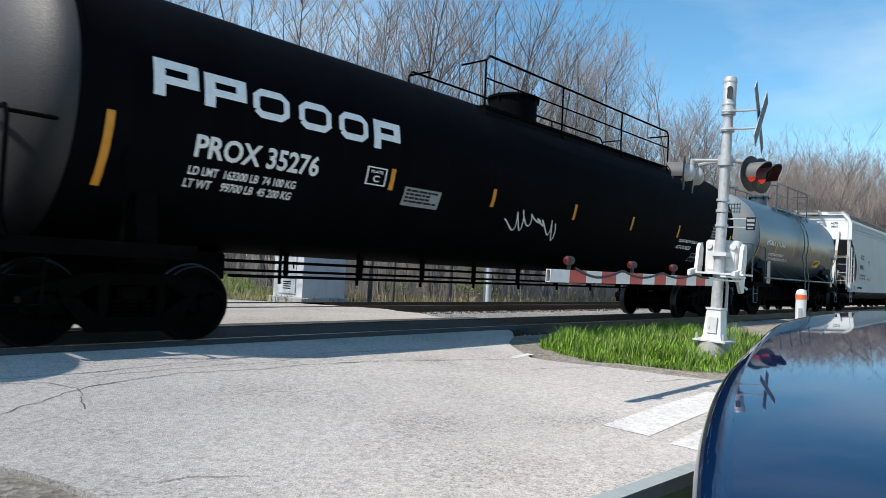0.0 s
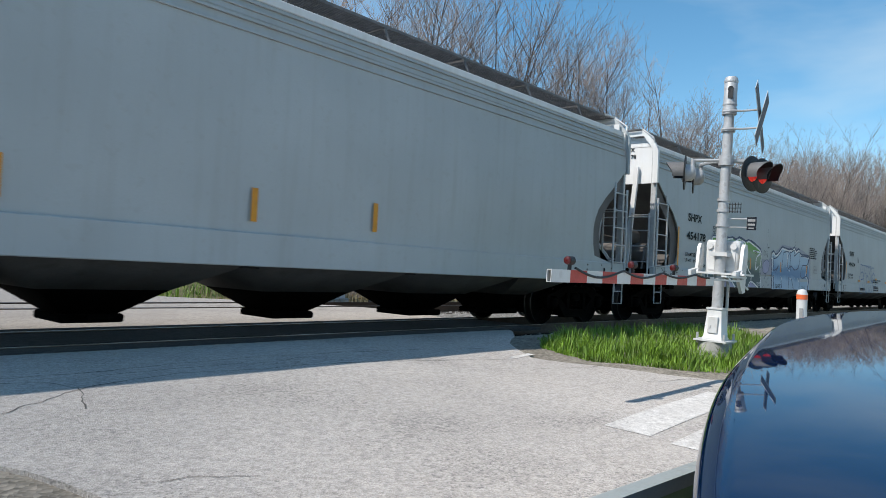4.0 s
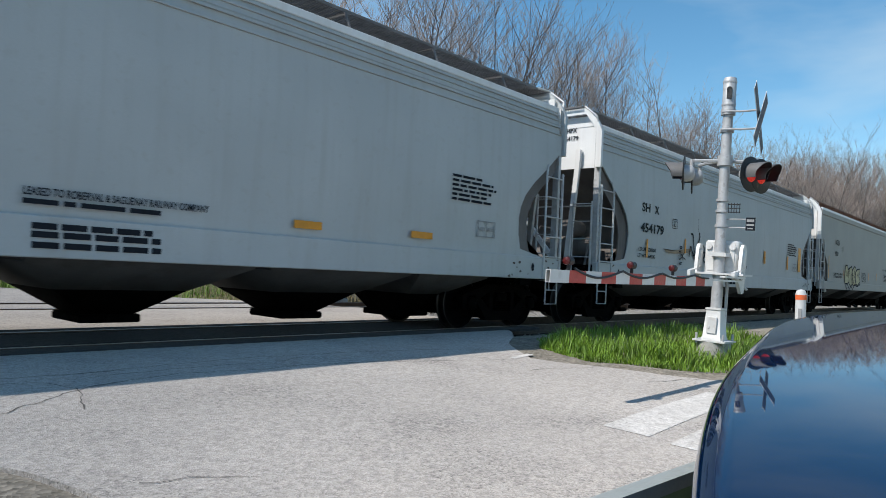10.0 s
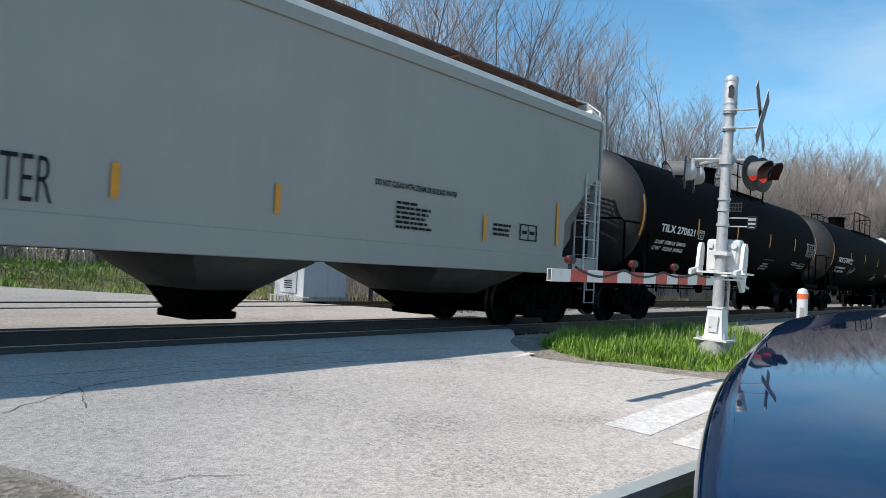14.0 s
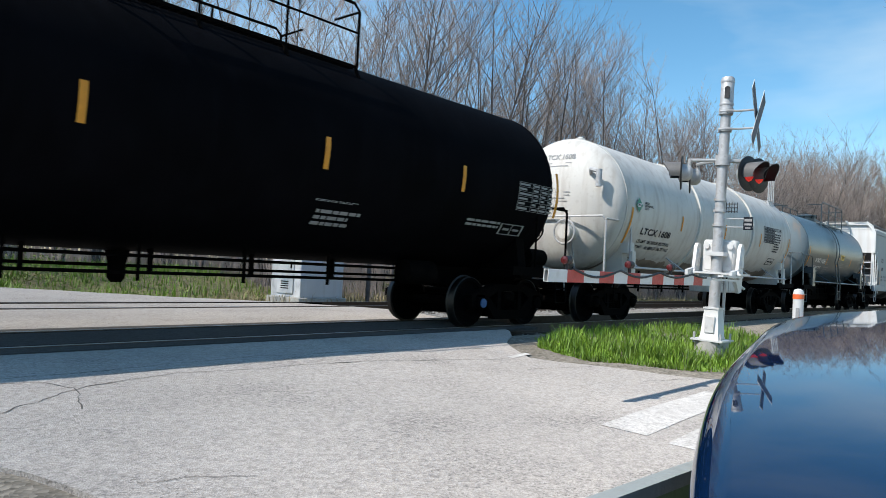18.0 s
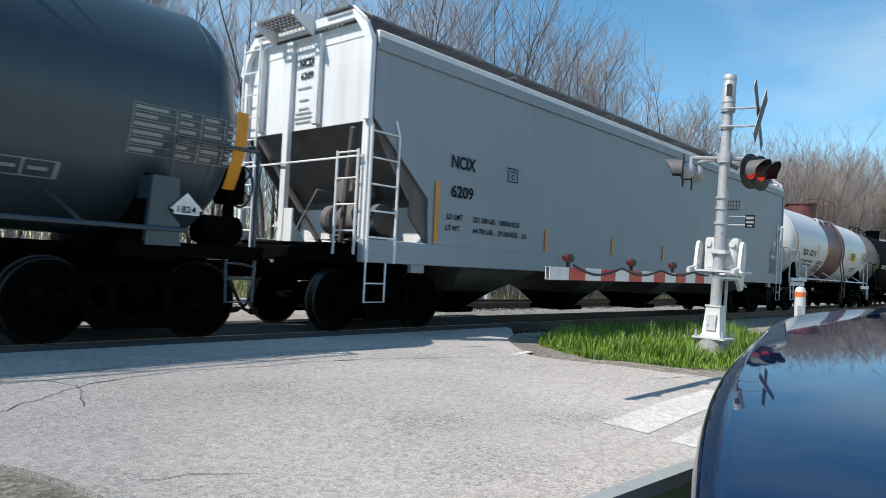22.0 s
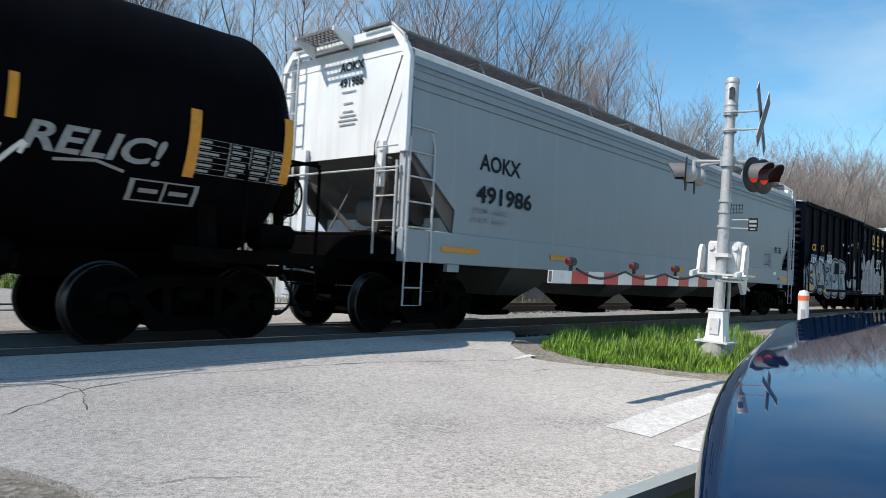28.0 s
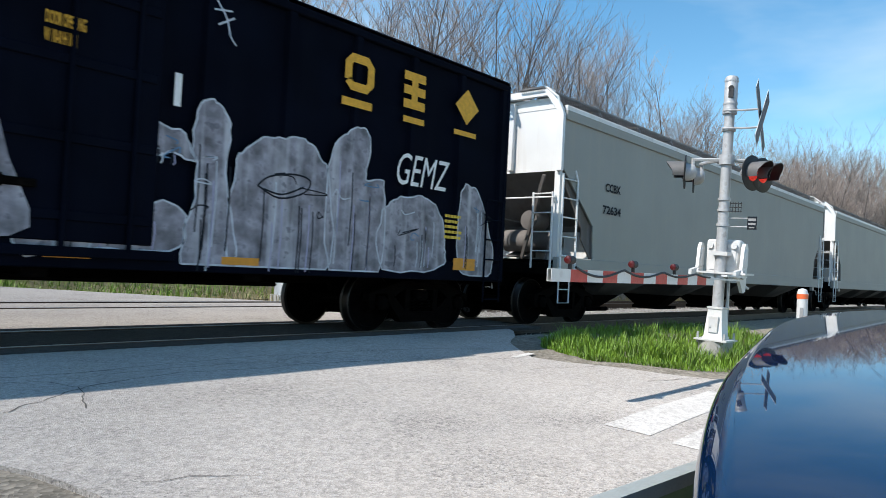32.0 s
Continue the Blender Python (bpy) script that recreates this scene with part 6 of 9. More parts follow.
for sd, mark, num, H, y, z, h in ((acfx, "ACFX", "39011", 8.3, -0.88, 4.02, 0.09), (shp178, "SHPX", "454178", 8.3, -0.80, 4.10, 0.10), (shp174, "SHPX", "454174", 8.3, -0.80, 4.10, 0.10), (shp183, "SHPX", "454183", 8.3, -0.80, 4.10, 0.10), (shp179, "SHPX", "454179", 8.3, -0.80, 4.10, 0.10),
                           (nc920, "NCIX", "920", 9.6, -1.02, 4.0, 0.11), (nc6209, "NCIX", "6209", 9.6, -0.05, 4.0, 0.12), (aok, "AOKX", "491986", 9.75, -0.2, 4.14, 0.15), (ccbx, "CCBX", "72634", 9.75, -0.05, 4.0, 0.12)):
    end_marks(sd.car, -H + 0.10 - 0.012, y, z, (mark, num), LDARK, h)
    end_marks(sd.car, -H + 0.10 - 0.012, y + 0.05 if sd in (aok, nc6209, ccbx) else 0.05, z - 0.35, (None, None, None, None, None, None), LGREY)

# valve cabinet of the refrigerated car, with its two doors
cab = part("valve_cabinet", Shape().block(-1.05, 1.20, -1.60, -0.9, 0.76, 1.74, 0.02), TWHITE, lt.car, "white valve cabinet with two scrawled doors")
for x0, x1 in ((-0.98, 0.0), (0.20, 1.13)):
    dr_ = part("cabinet_door", Shape().block(x0, x1, -1.625, -1.60, 0.80, 1.66, 0.008), TWHITE, cab)
    part("latch", Shape().box(x1 - 0.34, x1 - 0.06, -1.65, -1.625, 1.22, 1.25).rod((x1 - 0.2, -1.66, 1.20), (x1 - 0.2, -1.625, 1.20), 0.04), DARK, dr_)
part("door_post", Shape().block(0.04, 0.16, -1.635, -1.60, 0.78, 1.70, 0.006), TWHITE, cab)
flat = Side(lt.car, y=-1.625)
flat.scribble(-0.92, -0.25, 1.30, 1.60, LDARK, 7, 6, 0.025)
flat.scribble(-0.8, -0.4, 0.90, 1.15, LGREY, 8, 5, 0.014)
flat.scribble(0.28, 1.02, 1.28, 1.62, LDARK, 9, 6, 0.028)
flat.scribble(0.35, 0.85, 0.90, 1.12, LGREY, 10, 6, 0.014)
part("head_valve", Shape().tube([(-6.75, -0.85, 3.3), (-6.95, -0.95, 3.42), (-6.95, -1.15, 3.35)], 0.05, 8).rod((-6.95, -1.15, 3.02), (-6.95, -1.15, 3.4), 0.07, n=12), SILVER, lt.car, "small relief pipe on the tank end")
part("head_nozzle", Shape().turned([(0, 0.2), (0.06, 0.2), (0.08, 0.12), (0.16, 0.1), (0.2, 0.02)], "z", (-6.2, -0.2, 4.13), 18), TWHITE, lt.car)
part("head_brake_wheel", Shape().tube([(-7.15, -0.45 + 0.27 * math.cos(a * 0.3), 2.0 + 0.27 * math.sin(a * 0.3)) for a in range(21)], 0.025, 6, True), SILVER, lt.car)
part("head_brake_hub", Shape().rod((-7.18, -0.45, 2.0), (-6.85, -0.45, 2.0), 0.16, 0.2, 14), TWHITE, lt.car)


def head_marks(side, half, text, material, z):
    """Small writing on the rounded tank end, laid over its curve."""
    r, hd = side.r, side.r * 0.42
    x1 = half - hd

    def at(y, zz):
        q = min(0.98, math.hypot(y, zz - side.cz) / r)
        return (-(x1 + hd * math.sqrt(1 - q * q)) - 0.012, y, zz)

    vs, fs, asp = letters(text)
    h = 0.13
    part("lettering", Shape().add([at(-0.05 - (a - 0.5) * h * asp, z + b * h) for a, b in vs], fs), material, side.car, smooth=0)
    for i in range(6):
        w = 0.34 + 0.08 * math.sin(i * 4.4)
        zz = z - 0.10 - 0.07 * i - (0.55 if i > 1 else 0)
        part("small_print", Shape().add([at(-0.05 + w, zz), at(-0.05 - w, zz), at(-0.05 - w, zz + 0.022), at(-0.05 + w, zz + 0.022)], [(0, 1, 2, 3)]), material, side.car, smooth=0)


head_marks(prox, 9.75, "PROX 35276", LWHITE, 3.45)
head_marks(hok, 5.6, "HOKX 111316", LWHITE, 3.3)
head_marks(til621, 7.9, "TILX 270621", LWHITE, 3.25)
head_marks(til750, 7.9, "TILX 270750", LWHITE, 3.25)
head_marks(lt, 7.0, "LTCX 1608", LGREY, 3.7)
head_marks(hk2, 5.65, "HOKX 112041", LWHITE, 3.3)
head_marks(til715, 6.85, "TILX 112715", LDARK, 3.35)
head_marks(gatx, 7.85, "GATX 35908", LWHITE, 3.2)


# ---- painted pieces ----
def brand_block(side, x0, x1, z0, z1, material, kind):
    """A bold plain shape in the place of one letter of a brand."""
    w, h = x1 - x0, z1 - z0
    if kind == "ring":
        pts = [(0, 0.2), (0, 0.8), (0.18, 1), (0.82, 1), (1, 0.8), (1, 0.2), (0.82, 0), (0.18, 0), (0, 0.2)]
        mid = [(x0 + (0.13 + a * 0.74) * w, z0 + (0.13 + b * 0.74) * h) for a, b in pts]
        side.line("brand_shape", mid, 0.24 * h, material, 0.008, "bold rounded brand shape")
    elif kind == "bars":
        side.rects("brand_shape", [(0, 1, 0, 0.24), (0, 1, 0.38, 0.62), (0, 1, 0.76, 1), (0.36, 0.64, 0.24, 0.38), (0.36, 0.64, 0.62, 0.76)], x0, x1, z0, z1, material, 0.008, "bold barred brand shape")
    elif kind == "lozenge":
        side.blob("brand_shape", [(x0, (z0 + z1) / 2), ((x0 + x1) / 2, z0), (x1, (z0 + z1) / 2), ((x0 + x1) / 2, z1)], material, 0.008, "bold lozenge brand shape")
    else:
        side.rects("brand_shape", [(0, 0.25, 0, 1), (0.25, 0.75, 0.76, 1), (0.25, 0.75, 0.34, 0.56), (0.75, 1, 0.34, 1)], x0, x1, z0, z1, material, 0.008, "bold angular brand shape")


def worn_figure(side, pts):
    """A worn white sprayed shape with a pale edge, streaks and runs of paint."""
    rng = random.Random(round(pts[0][0] * 100))
    ring_ = [(x + 0.045 * noise.noise((x * 5, z * 5, 1)) + 0.02 * rng.uniform(-1, 1), max(0.93, z + 0.045 * noise.noise((x * 5, z * 5, 7)) + 0.02 * rng.uniform(-1, 1))) for x, z in spline(pts, 6)]
    x0, x1 = min(q[0] for q in pts), max(q[0] for q in pts)
    z0, z1 = min(q[1] for q in pts), max(q[1] for q in pts)
    side.blob("spray_figure", ring_, GRWHITE, 0.0065, "worn white sprayed shape")
    side.line("spray_edge", ring_ + ring_[:1], 0.022, GRPALE, 0.0078, "pale sprayed edge")
    for _ in range(8):
        x = x0 + (x1 - x0) * rng.uniform(0.15, 0.85)
        zt = z0 + (z1 - z0) * rng.uniform(0.3, 0.75)
        side.line("spray_run", [(x, zt), (x + 0.012, zt - 0.2 * (z1 - z0)), (x - 0.01, max(z0 + 0.03, zt - 0.5 * (z1 - z0)))], 0.018, rng.choice((GRPALE, LDARK, GRLILAC)), 0.0092)
    for _ in range(3):
        x, zt = x0 + (x1 - x0) * rng.uniform(0.2, 0.8), z0 + (z1 - z0) * rng.uniform(0.3, 0.8)
        w = (x1 - x0) * 0.22
        side.line("spray_scratch", spline([(x + rng.uniform(-w, w), zt + rng.uniform(-0.08, 0.08)) for _ in range(4)], 4, False), 0.016, rng.choice((LDARK, GRDEEP, GRPALE)), 0.0098)


# ---- lettering, tape and spray on the cars ----
prox.words("PROX 35276", -7.85, -6.11, 2.14, 2.40, LWHITE)
prox.words("LD LMT  163300 LB  74 100 KG", -7.87, -6.40, 1.95, 2.05, LWHITE)
prox.words("LT WT    99700 LB  45 200 KG", -7.88, -6.41, 1.81, 1.91, LWHITE)
prox.frame_box(-5.28, -4.90, 2.16, 2.41, LWHITE, True)
prox.patch("notice", -4.48, -3.67, 1.95, 2.22, LGREY, 0.006, "small notice with unreadable lines")
prox.rects("notice_bars", bars(4, 1, 1, 105), -4.44, -3.71, 1.98, 2.19, LDARK, 0.010)
prox.scribble(-1.83, -0.02, 1.65, 2.24, LWHITE, 106, 7, 0.028)
brand_block(prox, -8.39, -7.87, 2.72, 3.13, LWHITE, "open")
brand_block(prox, -7.80, -7.26, 2.72, 3.11, LWHITE, "open")
brand_block(prox, -7.20, -6.61, 2.72, 3.09, LWHITE, "ring")
brand_block(prox, -6.53, -5.94, 2.71, 3.08, LWHITE, "ring")
brand_block(prox, -5.87, -5.29, 2.70, 3.08, LWHITE, "ring")
brand_block(prox, -5.21, -4.69, 2.67, 3.08, LWHITE, "open")
prox.words("LIQUEFIED PETROLEUM GAS", 5.55, 7.17, 2.03, 2.11, LWHITE)
prox.words("NOT-ODORIZED", 5.56, 6.47, 1.87, 1.96, LWHITE)
prox.panel(7.52, 8.63, 2.10, 2.57, LGREY, 115)
prox.frame_box(6.76, 7.22, 1.59, 1.81, LGREY)
prox.diamond(8.68, 1.50, 0.17, REDSIGN, "1075")
prox.tape(-8.81, 2.09, 0.75)
prox.tape(-4.78, 2.28, 0.30)
prox.tape(-2.36, 2.28, 0.30)
prox.tape(0.30, 2.29, 0.30)
prox.tape(2.80, 2.27, 0.30)
prox.tape(5.34, 2.28, 0.30)
prox.tape(8.96, 2.04, 0.75)
hok.words("HOKX 111316", -4.18, -2.14, 2.39, 2.59, LWHITE)
hok.words("LD LMT 200600LB 91000KG", -3.77, -2.06, 2.06, 2.15, LWHITE)
hok.words("LT WT 62400LB 28300KG TETX 7-08", -3.66, -1.40, 1.92, 2.01, LWHITE)
hok.rects("small_print", bars(5, 1, 1, 128), 2.14, 2.96, 2.23, 2.59, LGREY, 0.008)
hok.patch("notice", 2.15, 2.98, 1.87, 2.12, YELLOW, 0.006, "small notice with unreadable lines")
hok.rects("notice_bars", bars(4, 1, 1, 129), 2.19, 2.94, 1.90, 2.09, LDARK, 0.010)
hok.rects("small_print", bars(2, 1, 1, 130), 0.71, 1.46, 1.99, 2.13, LGREY, 0.008)
hok.panel(4.01, 5.23, 2.20, 2.71, LGREY, 131)
hok.frame_box(3.52, 4.24, 1.85, 2.12, LGREY)
hok.tape(-4.94, 2.16, 0.75)
hok.tape(-3.13, 2.36, 0.45)
hok.tape(-1.09, 2.33, 0.40)
hok.tape(1.21, 2.39, 0.40)
hok.tape(3.50, 2.33, 0.35)
hok.tape(5.22, 2.28, 0.85, 0.16)
acfx.words("ACFX", -6.23, -5.43, 2.49, 2.71, LDARK)
acfx.words("39011", -6.31, -5.46, 2.02, 2.23, LDARK)
acfx.words("LD LMT  202300 LBS", -6.40, -5.14, 1.70, 1.79, LDARK)
acfx.words("LT WT   60700 LBS", -6.43, -5.14, 1.55, 1.64, LDARK)
acfx.words("NEW 8-85", -4.65, -4.10, 1.54, 1.63, LDARK)
acfx.rects("brand_bar", bars(1, 1, 1, 144, 0.95), -6.90, -5.57, 1.09, 1.19, LDARK, 0.016, "dark brand lettering as plain bars")
acfx.frame_box(-4.45, -4.14, 2.25, 2.49, LDARK, True)
acfx.tape(-6.56, 1.90, 0.90)
acfx.tape(-3.82, 1.67, 0.40)
acfx.tape(-1.13, 1.67, 0.40)
acfx.tape(0.82, 1.69, 0.40)
shp178.words("SHPX", -6.41, -5.50, 2.57, 2.78, LGREEN)
shp178.words("454178", -6.46, -5.21, 2.10, 2.31, LGREEN)
shp178.words("LD LMT 221700", -6.51, -5.61, 1.68, 1.77, LGREEN)
shp178.words("LT WT   64300", -6.53, -5.64, 1.53, 1.62, LGREEN)
shp178.frame_box(-4.69, -4.43, 2.32, 2.57, LDARK, True)
shp178.words("RAIN\nRAIN\nGO\nAWAY", -5.57, -5.17, 1.40, 1.96, LDARK)
shp178.tape(-6.98, 1.88, 1.00)
shp178.tape(-4.90, 1.69, 0.42)
shp178.tape(-1.58, 1.67, 0.35)
shp178.tape(1.51, 1.67, 0.35)
shp178.tape(4.70, 1.69, 0.30)
shp174.words("SHPX", -6.33, -5.42, 2.54, 2.76, LGREEN)
shp174.words("454174", -6.37, -5.17, 2.08, 2.27, LGREEN)
shp174.words("LD LMT 221600", -6.45, -5.57, 1.67, 1.76, LGREEN)
shp174.words("LT WT   64400", -6.49, -5.61, 1.53, 1.62, LGREEN)
shp174.frame_box(-4.66, -4.38, 2.31, 2.54, LDARK, True)
shp174.rects("brand_bar", bars(1, 1, 1, 169, 0.95), -4.03, -2.92, 1.04, 1.15, LDARK, 0.016, "dark brand lettering as plain bars")
shp174.patch("reflective_tape", -4.47, -3.99, 1.43, 1.52, ORANGE, 0.014)
shp174.patch("reflective_tape", -2.33, -1.88, 1.42, 1.52, ORANGE, 0.014)
shp174.patch("reflective_tape", -0.55, -0.09, 1.58, 1.67, ORANGE, 0.014)
shp174.tape(-6.90, 1.88, 0.80)
shp183.words("SHPX", -6.31, -5.43, 2.54, 2.79, LGREEN)
shp183.words("454183", -6.31, -5.14, 2.09, 2.29, LGREEN)
shp183.words("LD LMT 221300", -6.44, -5.59, 1.68, 1.77, LGREEN)
shp183.words("LT WT   64700", -6.48, -5.62, 1.54, 1.63, LGREEN)
shp183.frame_box(-4.63, -4.35, 2.32, 2.54, LDARK, True)
shp183.rects("brand_bar", bars(1, 1, 1, 180, 0.95), -4.00, -2.89, 1.07, 1.16, LDARK, 0.016, "dark brand lettering as plain bars")
shp183.tape(-6.89, 1.86, 0.80)
shp183.tape(-4.86, 1.64, 0.40)
shp183.tape(-3.25, 1.60, 0.30)
shp179.words("SH", -6.32, -5.90, 2.58, 2.79, LGREEN)
shp179.words("X", -5.66, -5.42, 2.58, 2.77, LGREEN)
shp179.words("454179", -6.35, -5.13, 2.11, 2.33, LGREEN)
shp179.words("LD LMT 221800", -6.42, -5.53, 1.68, 1.77, LGREEN)
shp179.words("LT WT   64200", -6.46, -5.56, 1.53, 1.62, LGREEN)
shp179.frame_box(-4.63, -4.35, 2.32, 2.56, LDARK, True)
shp179.patch("reflective_tape", -8.33, -7.84, 0.98, 1.06, ORANGE, 0.014)
shp179.rects("brand_bar", bars(1, 1, 1, 193, 0.95), -3.96, -2.82, 1.06, 1.16, LDARK, 0.016, "dark brand lettering as plain bars")
shp179.tape(-6.00, 1.75, 0.42)
shp179.tape(-3.82, 1.93, 0.36)
shp179.tape(-1.68, 1.88, 0.35)
shp179.tape(2.58, 1.91, 0.35)
nc920.words("NCIX", -7.12, -6.38, 2.91, 3.15, LDARK)
nc920.words("920", -7.13, -6.60, 2.44, 2.65, LDARK)
nc920.words("LD LMT 199400 LB  90450 KG LO", -7.27, -5.58, 1.65, 1.74, LDARK)
nc920.words("LT WT   63600 LB  28850 KG", -7.32, -5.81, 1.53, 1.62, LDARK)
nc920.frame_box(-5.99, -5.71, 2.67, 2.90, LDARK, True)
nc920.words("DO NOT CLEAN WITH STEAM OR BOILING WATER", 3.32, 5.07, 2.14, 2.23, LDARK)
nc920.rects("small_print", bars(6, 1, 1, 206), 3.75, 4.51, 1.54, 1.96, LDARK, 0.008)
nc920.rects("small_print", bars(3, 1, 1, 207), 6.04, 6.67, 1.59, 1.83, LDARK, 0.008)
nc920.frame_box(6.81, 7.35, 1.59, 1.88, LDARK)
nc920.tape(-8.19, 1.94, 0.90)
nc920.tape(-5.49, 1.72, 0.36)
nc920.tape(-0.24, 1.74, 0.36)
nc920.tape(1.72, 1.77, 0.36)
nc920.tape(5.81, 1.72, 0.42)
nc920.tape(8.02, 1.96, 0.80)
til621.words("TILX 270621", -6.41, -4.35, 2.19, 2.38, LWHITE)
til621.words("LD LMT  210800 LB  95600 KG", -6.48, -4.69, 1.90, 1.99, LWHITE)
til621.words("LT WT    75200 LB  34100 KG", -6.48, -4.69, 1.75, 1.84, LWHITE)
til621.frame_box(-4.09, -3.74, 2.15, 2.38, LWHITE, True)
til621.scribble(-3.84, -2.74, 1.65, 2.07, LGREY, 219, 7, 0.028)
til621.panel(6.24, 7.42, 2.15, 2.66, LGREY, 220)
til621.frame_box(5.99, 6.68, 1.70, 1.89, LGREY)
til621.rects("small_print", bars(2, 1, 1, 222), 1.86, 3.03, 1.85, 1.88, LGREY, 0.008)
til621.rects("small_print", bars(3, 1, 1, 223), 1.94, 2.78, 1.51, 1.75, LGREY, 0.008)
til621.rects("small_print", bars(2, 1, 1, 224), 5.03, 6.08, 1.76, 1.90, LGREY, 0.008)
til621.tape(-7.43, 2.49, 0.95)
til621.tape(-4.19, 2.46, 0.42)
til621.tape(-1.22, 2.49, 0.42)
til621.tape(1.87, 2.47, 0.42)
til621.tape(4.70, 2.50, 0.42)
til621.tape(7.49, 2.53, 0.85)
til750.words("TILX 270750", -6.43, -4.28, 2.18, 2.39, LWHITE)
til750.words("LD LMT  210800 LB  95600 KG", -6.48, -4.69, 1.90, 1.99, LWHITE)
til750.words("LT WT    75200 LB  34100 KG", -6.48, -4.69, 1.75, 1.84, LWHITE)
til750.frame_box(-4.09, -3.74, 2.15, 2.38, LWHITE, True)
til750.scribble(-3.84, -2.74, 1.65, 2.07, LGREY, 236, 7, 0.028)
til750.panel(6.24, 7.42, 2.15, 2.66, LGREY, 237)
til750.frame_box(5.99, 6.68, 1.70, 1.89, LGREY)
til750.rects("small_print", bars(2, 1, 1, 239), 1.86, 3.03, 1.85, 1.88, LGREY, 0.008)
til750.rects("small_print", bars(3, 1, 1, 240), 1.94, 2.78, 1.51, 1.75, LGREY, 0.008)
til750.rects("small_print", bars(2, 1, 1, 241), 5.03, 6.08, 1.76, 1.90, LGREY, 0.008)
til750.tape(-7.43, 2.49, 0.95)
til750.tape(-4.19, 2.46, 0.42)
til750.tape(-1.22, 2.49, 0.42)
til750.tape(1.87, 2.47, 0.42)
til750.tape(4.70, 2.50, 0.42)
til750.tape(7.49, 2.53, 0.85)
lt.words("LTCX 1608", -5.43, -3.79, 2.07, 2.23, LDARK)
lt.words("LD LMT  181,320 LB  82,110 KG", -5.41, -3.63, 1.87, 1.96, LDARK)
lt.words("LT WT    81,080 LB  36,777 KG", -5.42, -3.51, 1.74, 1.83, LDARK)
lt.diamond(-5.81, 2.71, 0.17, GREENSIGN, "1951")
lt.words("ARGON\nREFRIGERATED\nLIQUID", -5.48, -5.01, 2.63, 2.82, LDARK)
lt.panel(3.35, 4.47, 2.43, 2.96, LGREY, 254, LDARK)
lt.words("DOT-E 11803", 4.49, 5.23, 2.85, 2.97, LDARK)
lt.rects("small_print", bars(8, 1, 1, 256), 4.48, 5.31, 2.13, 2.78, LDARK, 0.008)
lt.frame_box(4.44, 5.18, 1.74, 1.96, LDARK)
lt.diamond(6.23, 1.56, 0.19, GREENSIGN, "1951")
lt.tape(-6.08, 2.23, 0.80)
lt.tape(-3.26, 2.49, 0.38)
lt.tape(-0.16, 2.51, 0.40)
lt.tape(3.04, 2.48, 0.42)
lt.tape(6.14, 2.29, 0.85)
hk2.words("HOKX 112041", -3.60, -2.02, 2.08, 2.26, LWHITE)
hk2.words("LD LMT  203100 LB  92150 KG", -3.63, -2.41, 1.86, 1.95, LWHITE)
hk2.words("LT WT    59900 LB  27150 KG", -3.60, -2.40, 1.71, 1.80, LWHITE)
hk2.rects("small_print", bars(2, 1, 1, 267), -1.82, -1.36, 2.03, 2.17, LGREY, 0.008)
hk2.rects("small_print", bars(4, 1, 1, 268), -1.85, -1.11, 1.63, 1.96, LGREY, 0.008)
hk2.patch("notice", 0.50, 1.13, 2.33, 2.56, YELLOW, 0.006, "small notice with unreadable lines")
hk2.rects("notice_bars", bars(4, 1, 1, 269), 0.54, 1.09, 2.36, 2.53, LDARK, 0.010)
hk2.rects("small_print", bars(3, 1, 1, 270), 0.48, 1.35, 1.98, 2.20, LGREY, 0.008)
hk2.rects("small_print", bars(3, 1, 1, 271), 1.78, 2.38, 2.05, 2.25, LGREY, 0.008)
hk2.frame_box(2.75, 3.43, 1.71, 1.88, LGREY)
hk2.panel(4.02, 5.38, 2.07, 2.60, LGREY, 273)
hk2.tape(-4.77, 2.25, 0.80)
hk2.tape(-1.86, 2.26, 0.42)
hk2.tape(0.13, 2.25, 0.42)
hk2.tape(2.51, 2.27, 0.36)
hk2.tape(5.33, 2.28, 0.90, 0.16)
nc6209.words("NCIX", -7.82, -7.22, 2.58, 2.79, LDARK)
nc6209.words("6209", -7.80, -7.25, 2.12, 2.32, LDARK)
nc6209.words("LD LMT        221 300 LBS   100350 KGS", -7.88, -5.93, 1.77, 1.86, LDARK)
nc6209.words("LT WT          64 700 LBS    29 350 KGS    LO", -7.90, -5.69, 1.59, 1.68, LDARK)
nc6209.frame_box(-6.33, -6.04, 2.55, 2.79, LDARK, True)
nc6209.tape(-8.13, 1.85, 0.95)
nc6209.tape(-5.05, 1.61, 0.40)
nc6209.tape(-2.48, 1.63, 0.36)
nc6209.tape(0.07, 1.62, 0.36)
nc6209.tape(2.72, 1.62, 0.36)
til715.words("TILX 112715", -5.10, -3.19, 2.19, 2.42, LDARK)
til715.words("LD LMT  213200 LB  96700 KG", -5.05, -3.23, 1.94, 2.03, LDARK)
til715.words("LT WT    72800 LB  33000 KG", -5.05, -3.21, 1.80, 1.89, LDARK)
til715.rects("small_print", bars(7, 1, 1, 292), -2.62, -1.52, 1.51, 2.04, LDARK, 0.008)
til715.patch("notice", 2.86, 3.86, 2.26, 2.64, YELLOW, 0.006, "small notice with unreadable lines")
til715.rects("notice_bars", bars(4, 1, 1, 293), 2.90, 3.82, 2.29, 2.61, LDARK, 0.010)
til715.panel(5.14, 6.37, 2.25, 2.75, LDARK, 294)
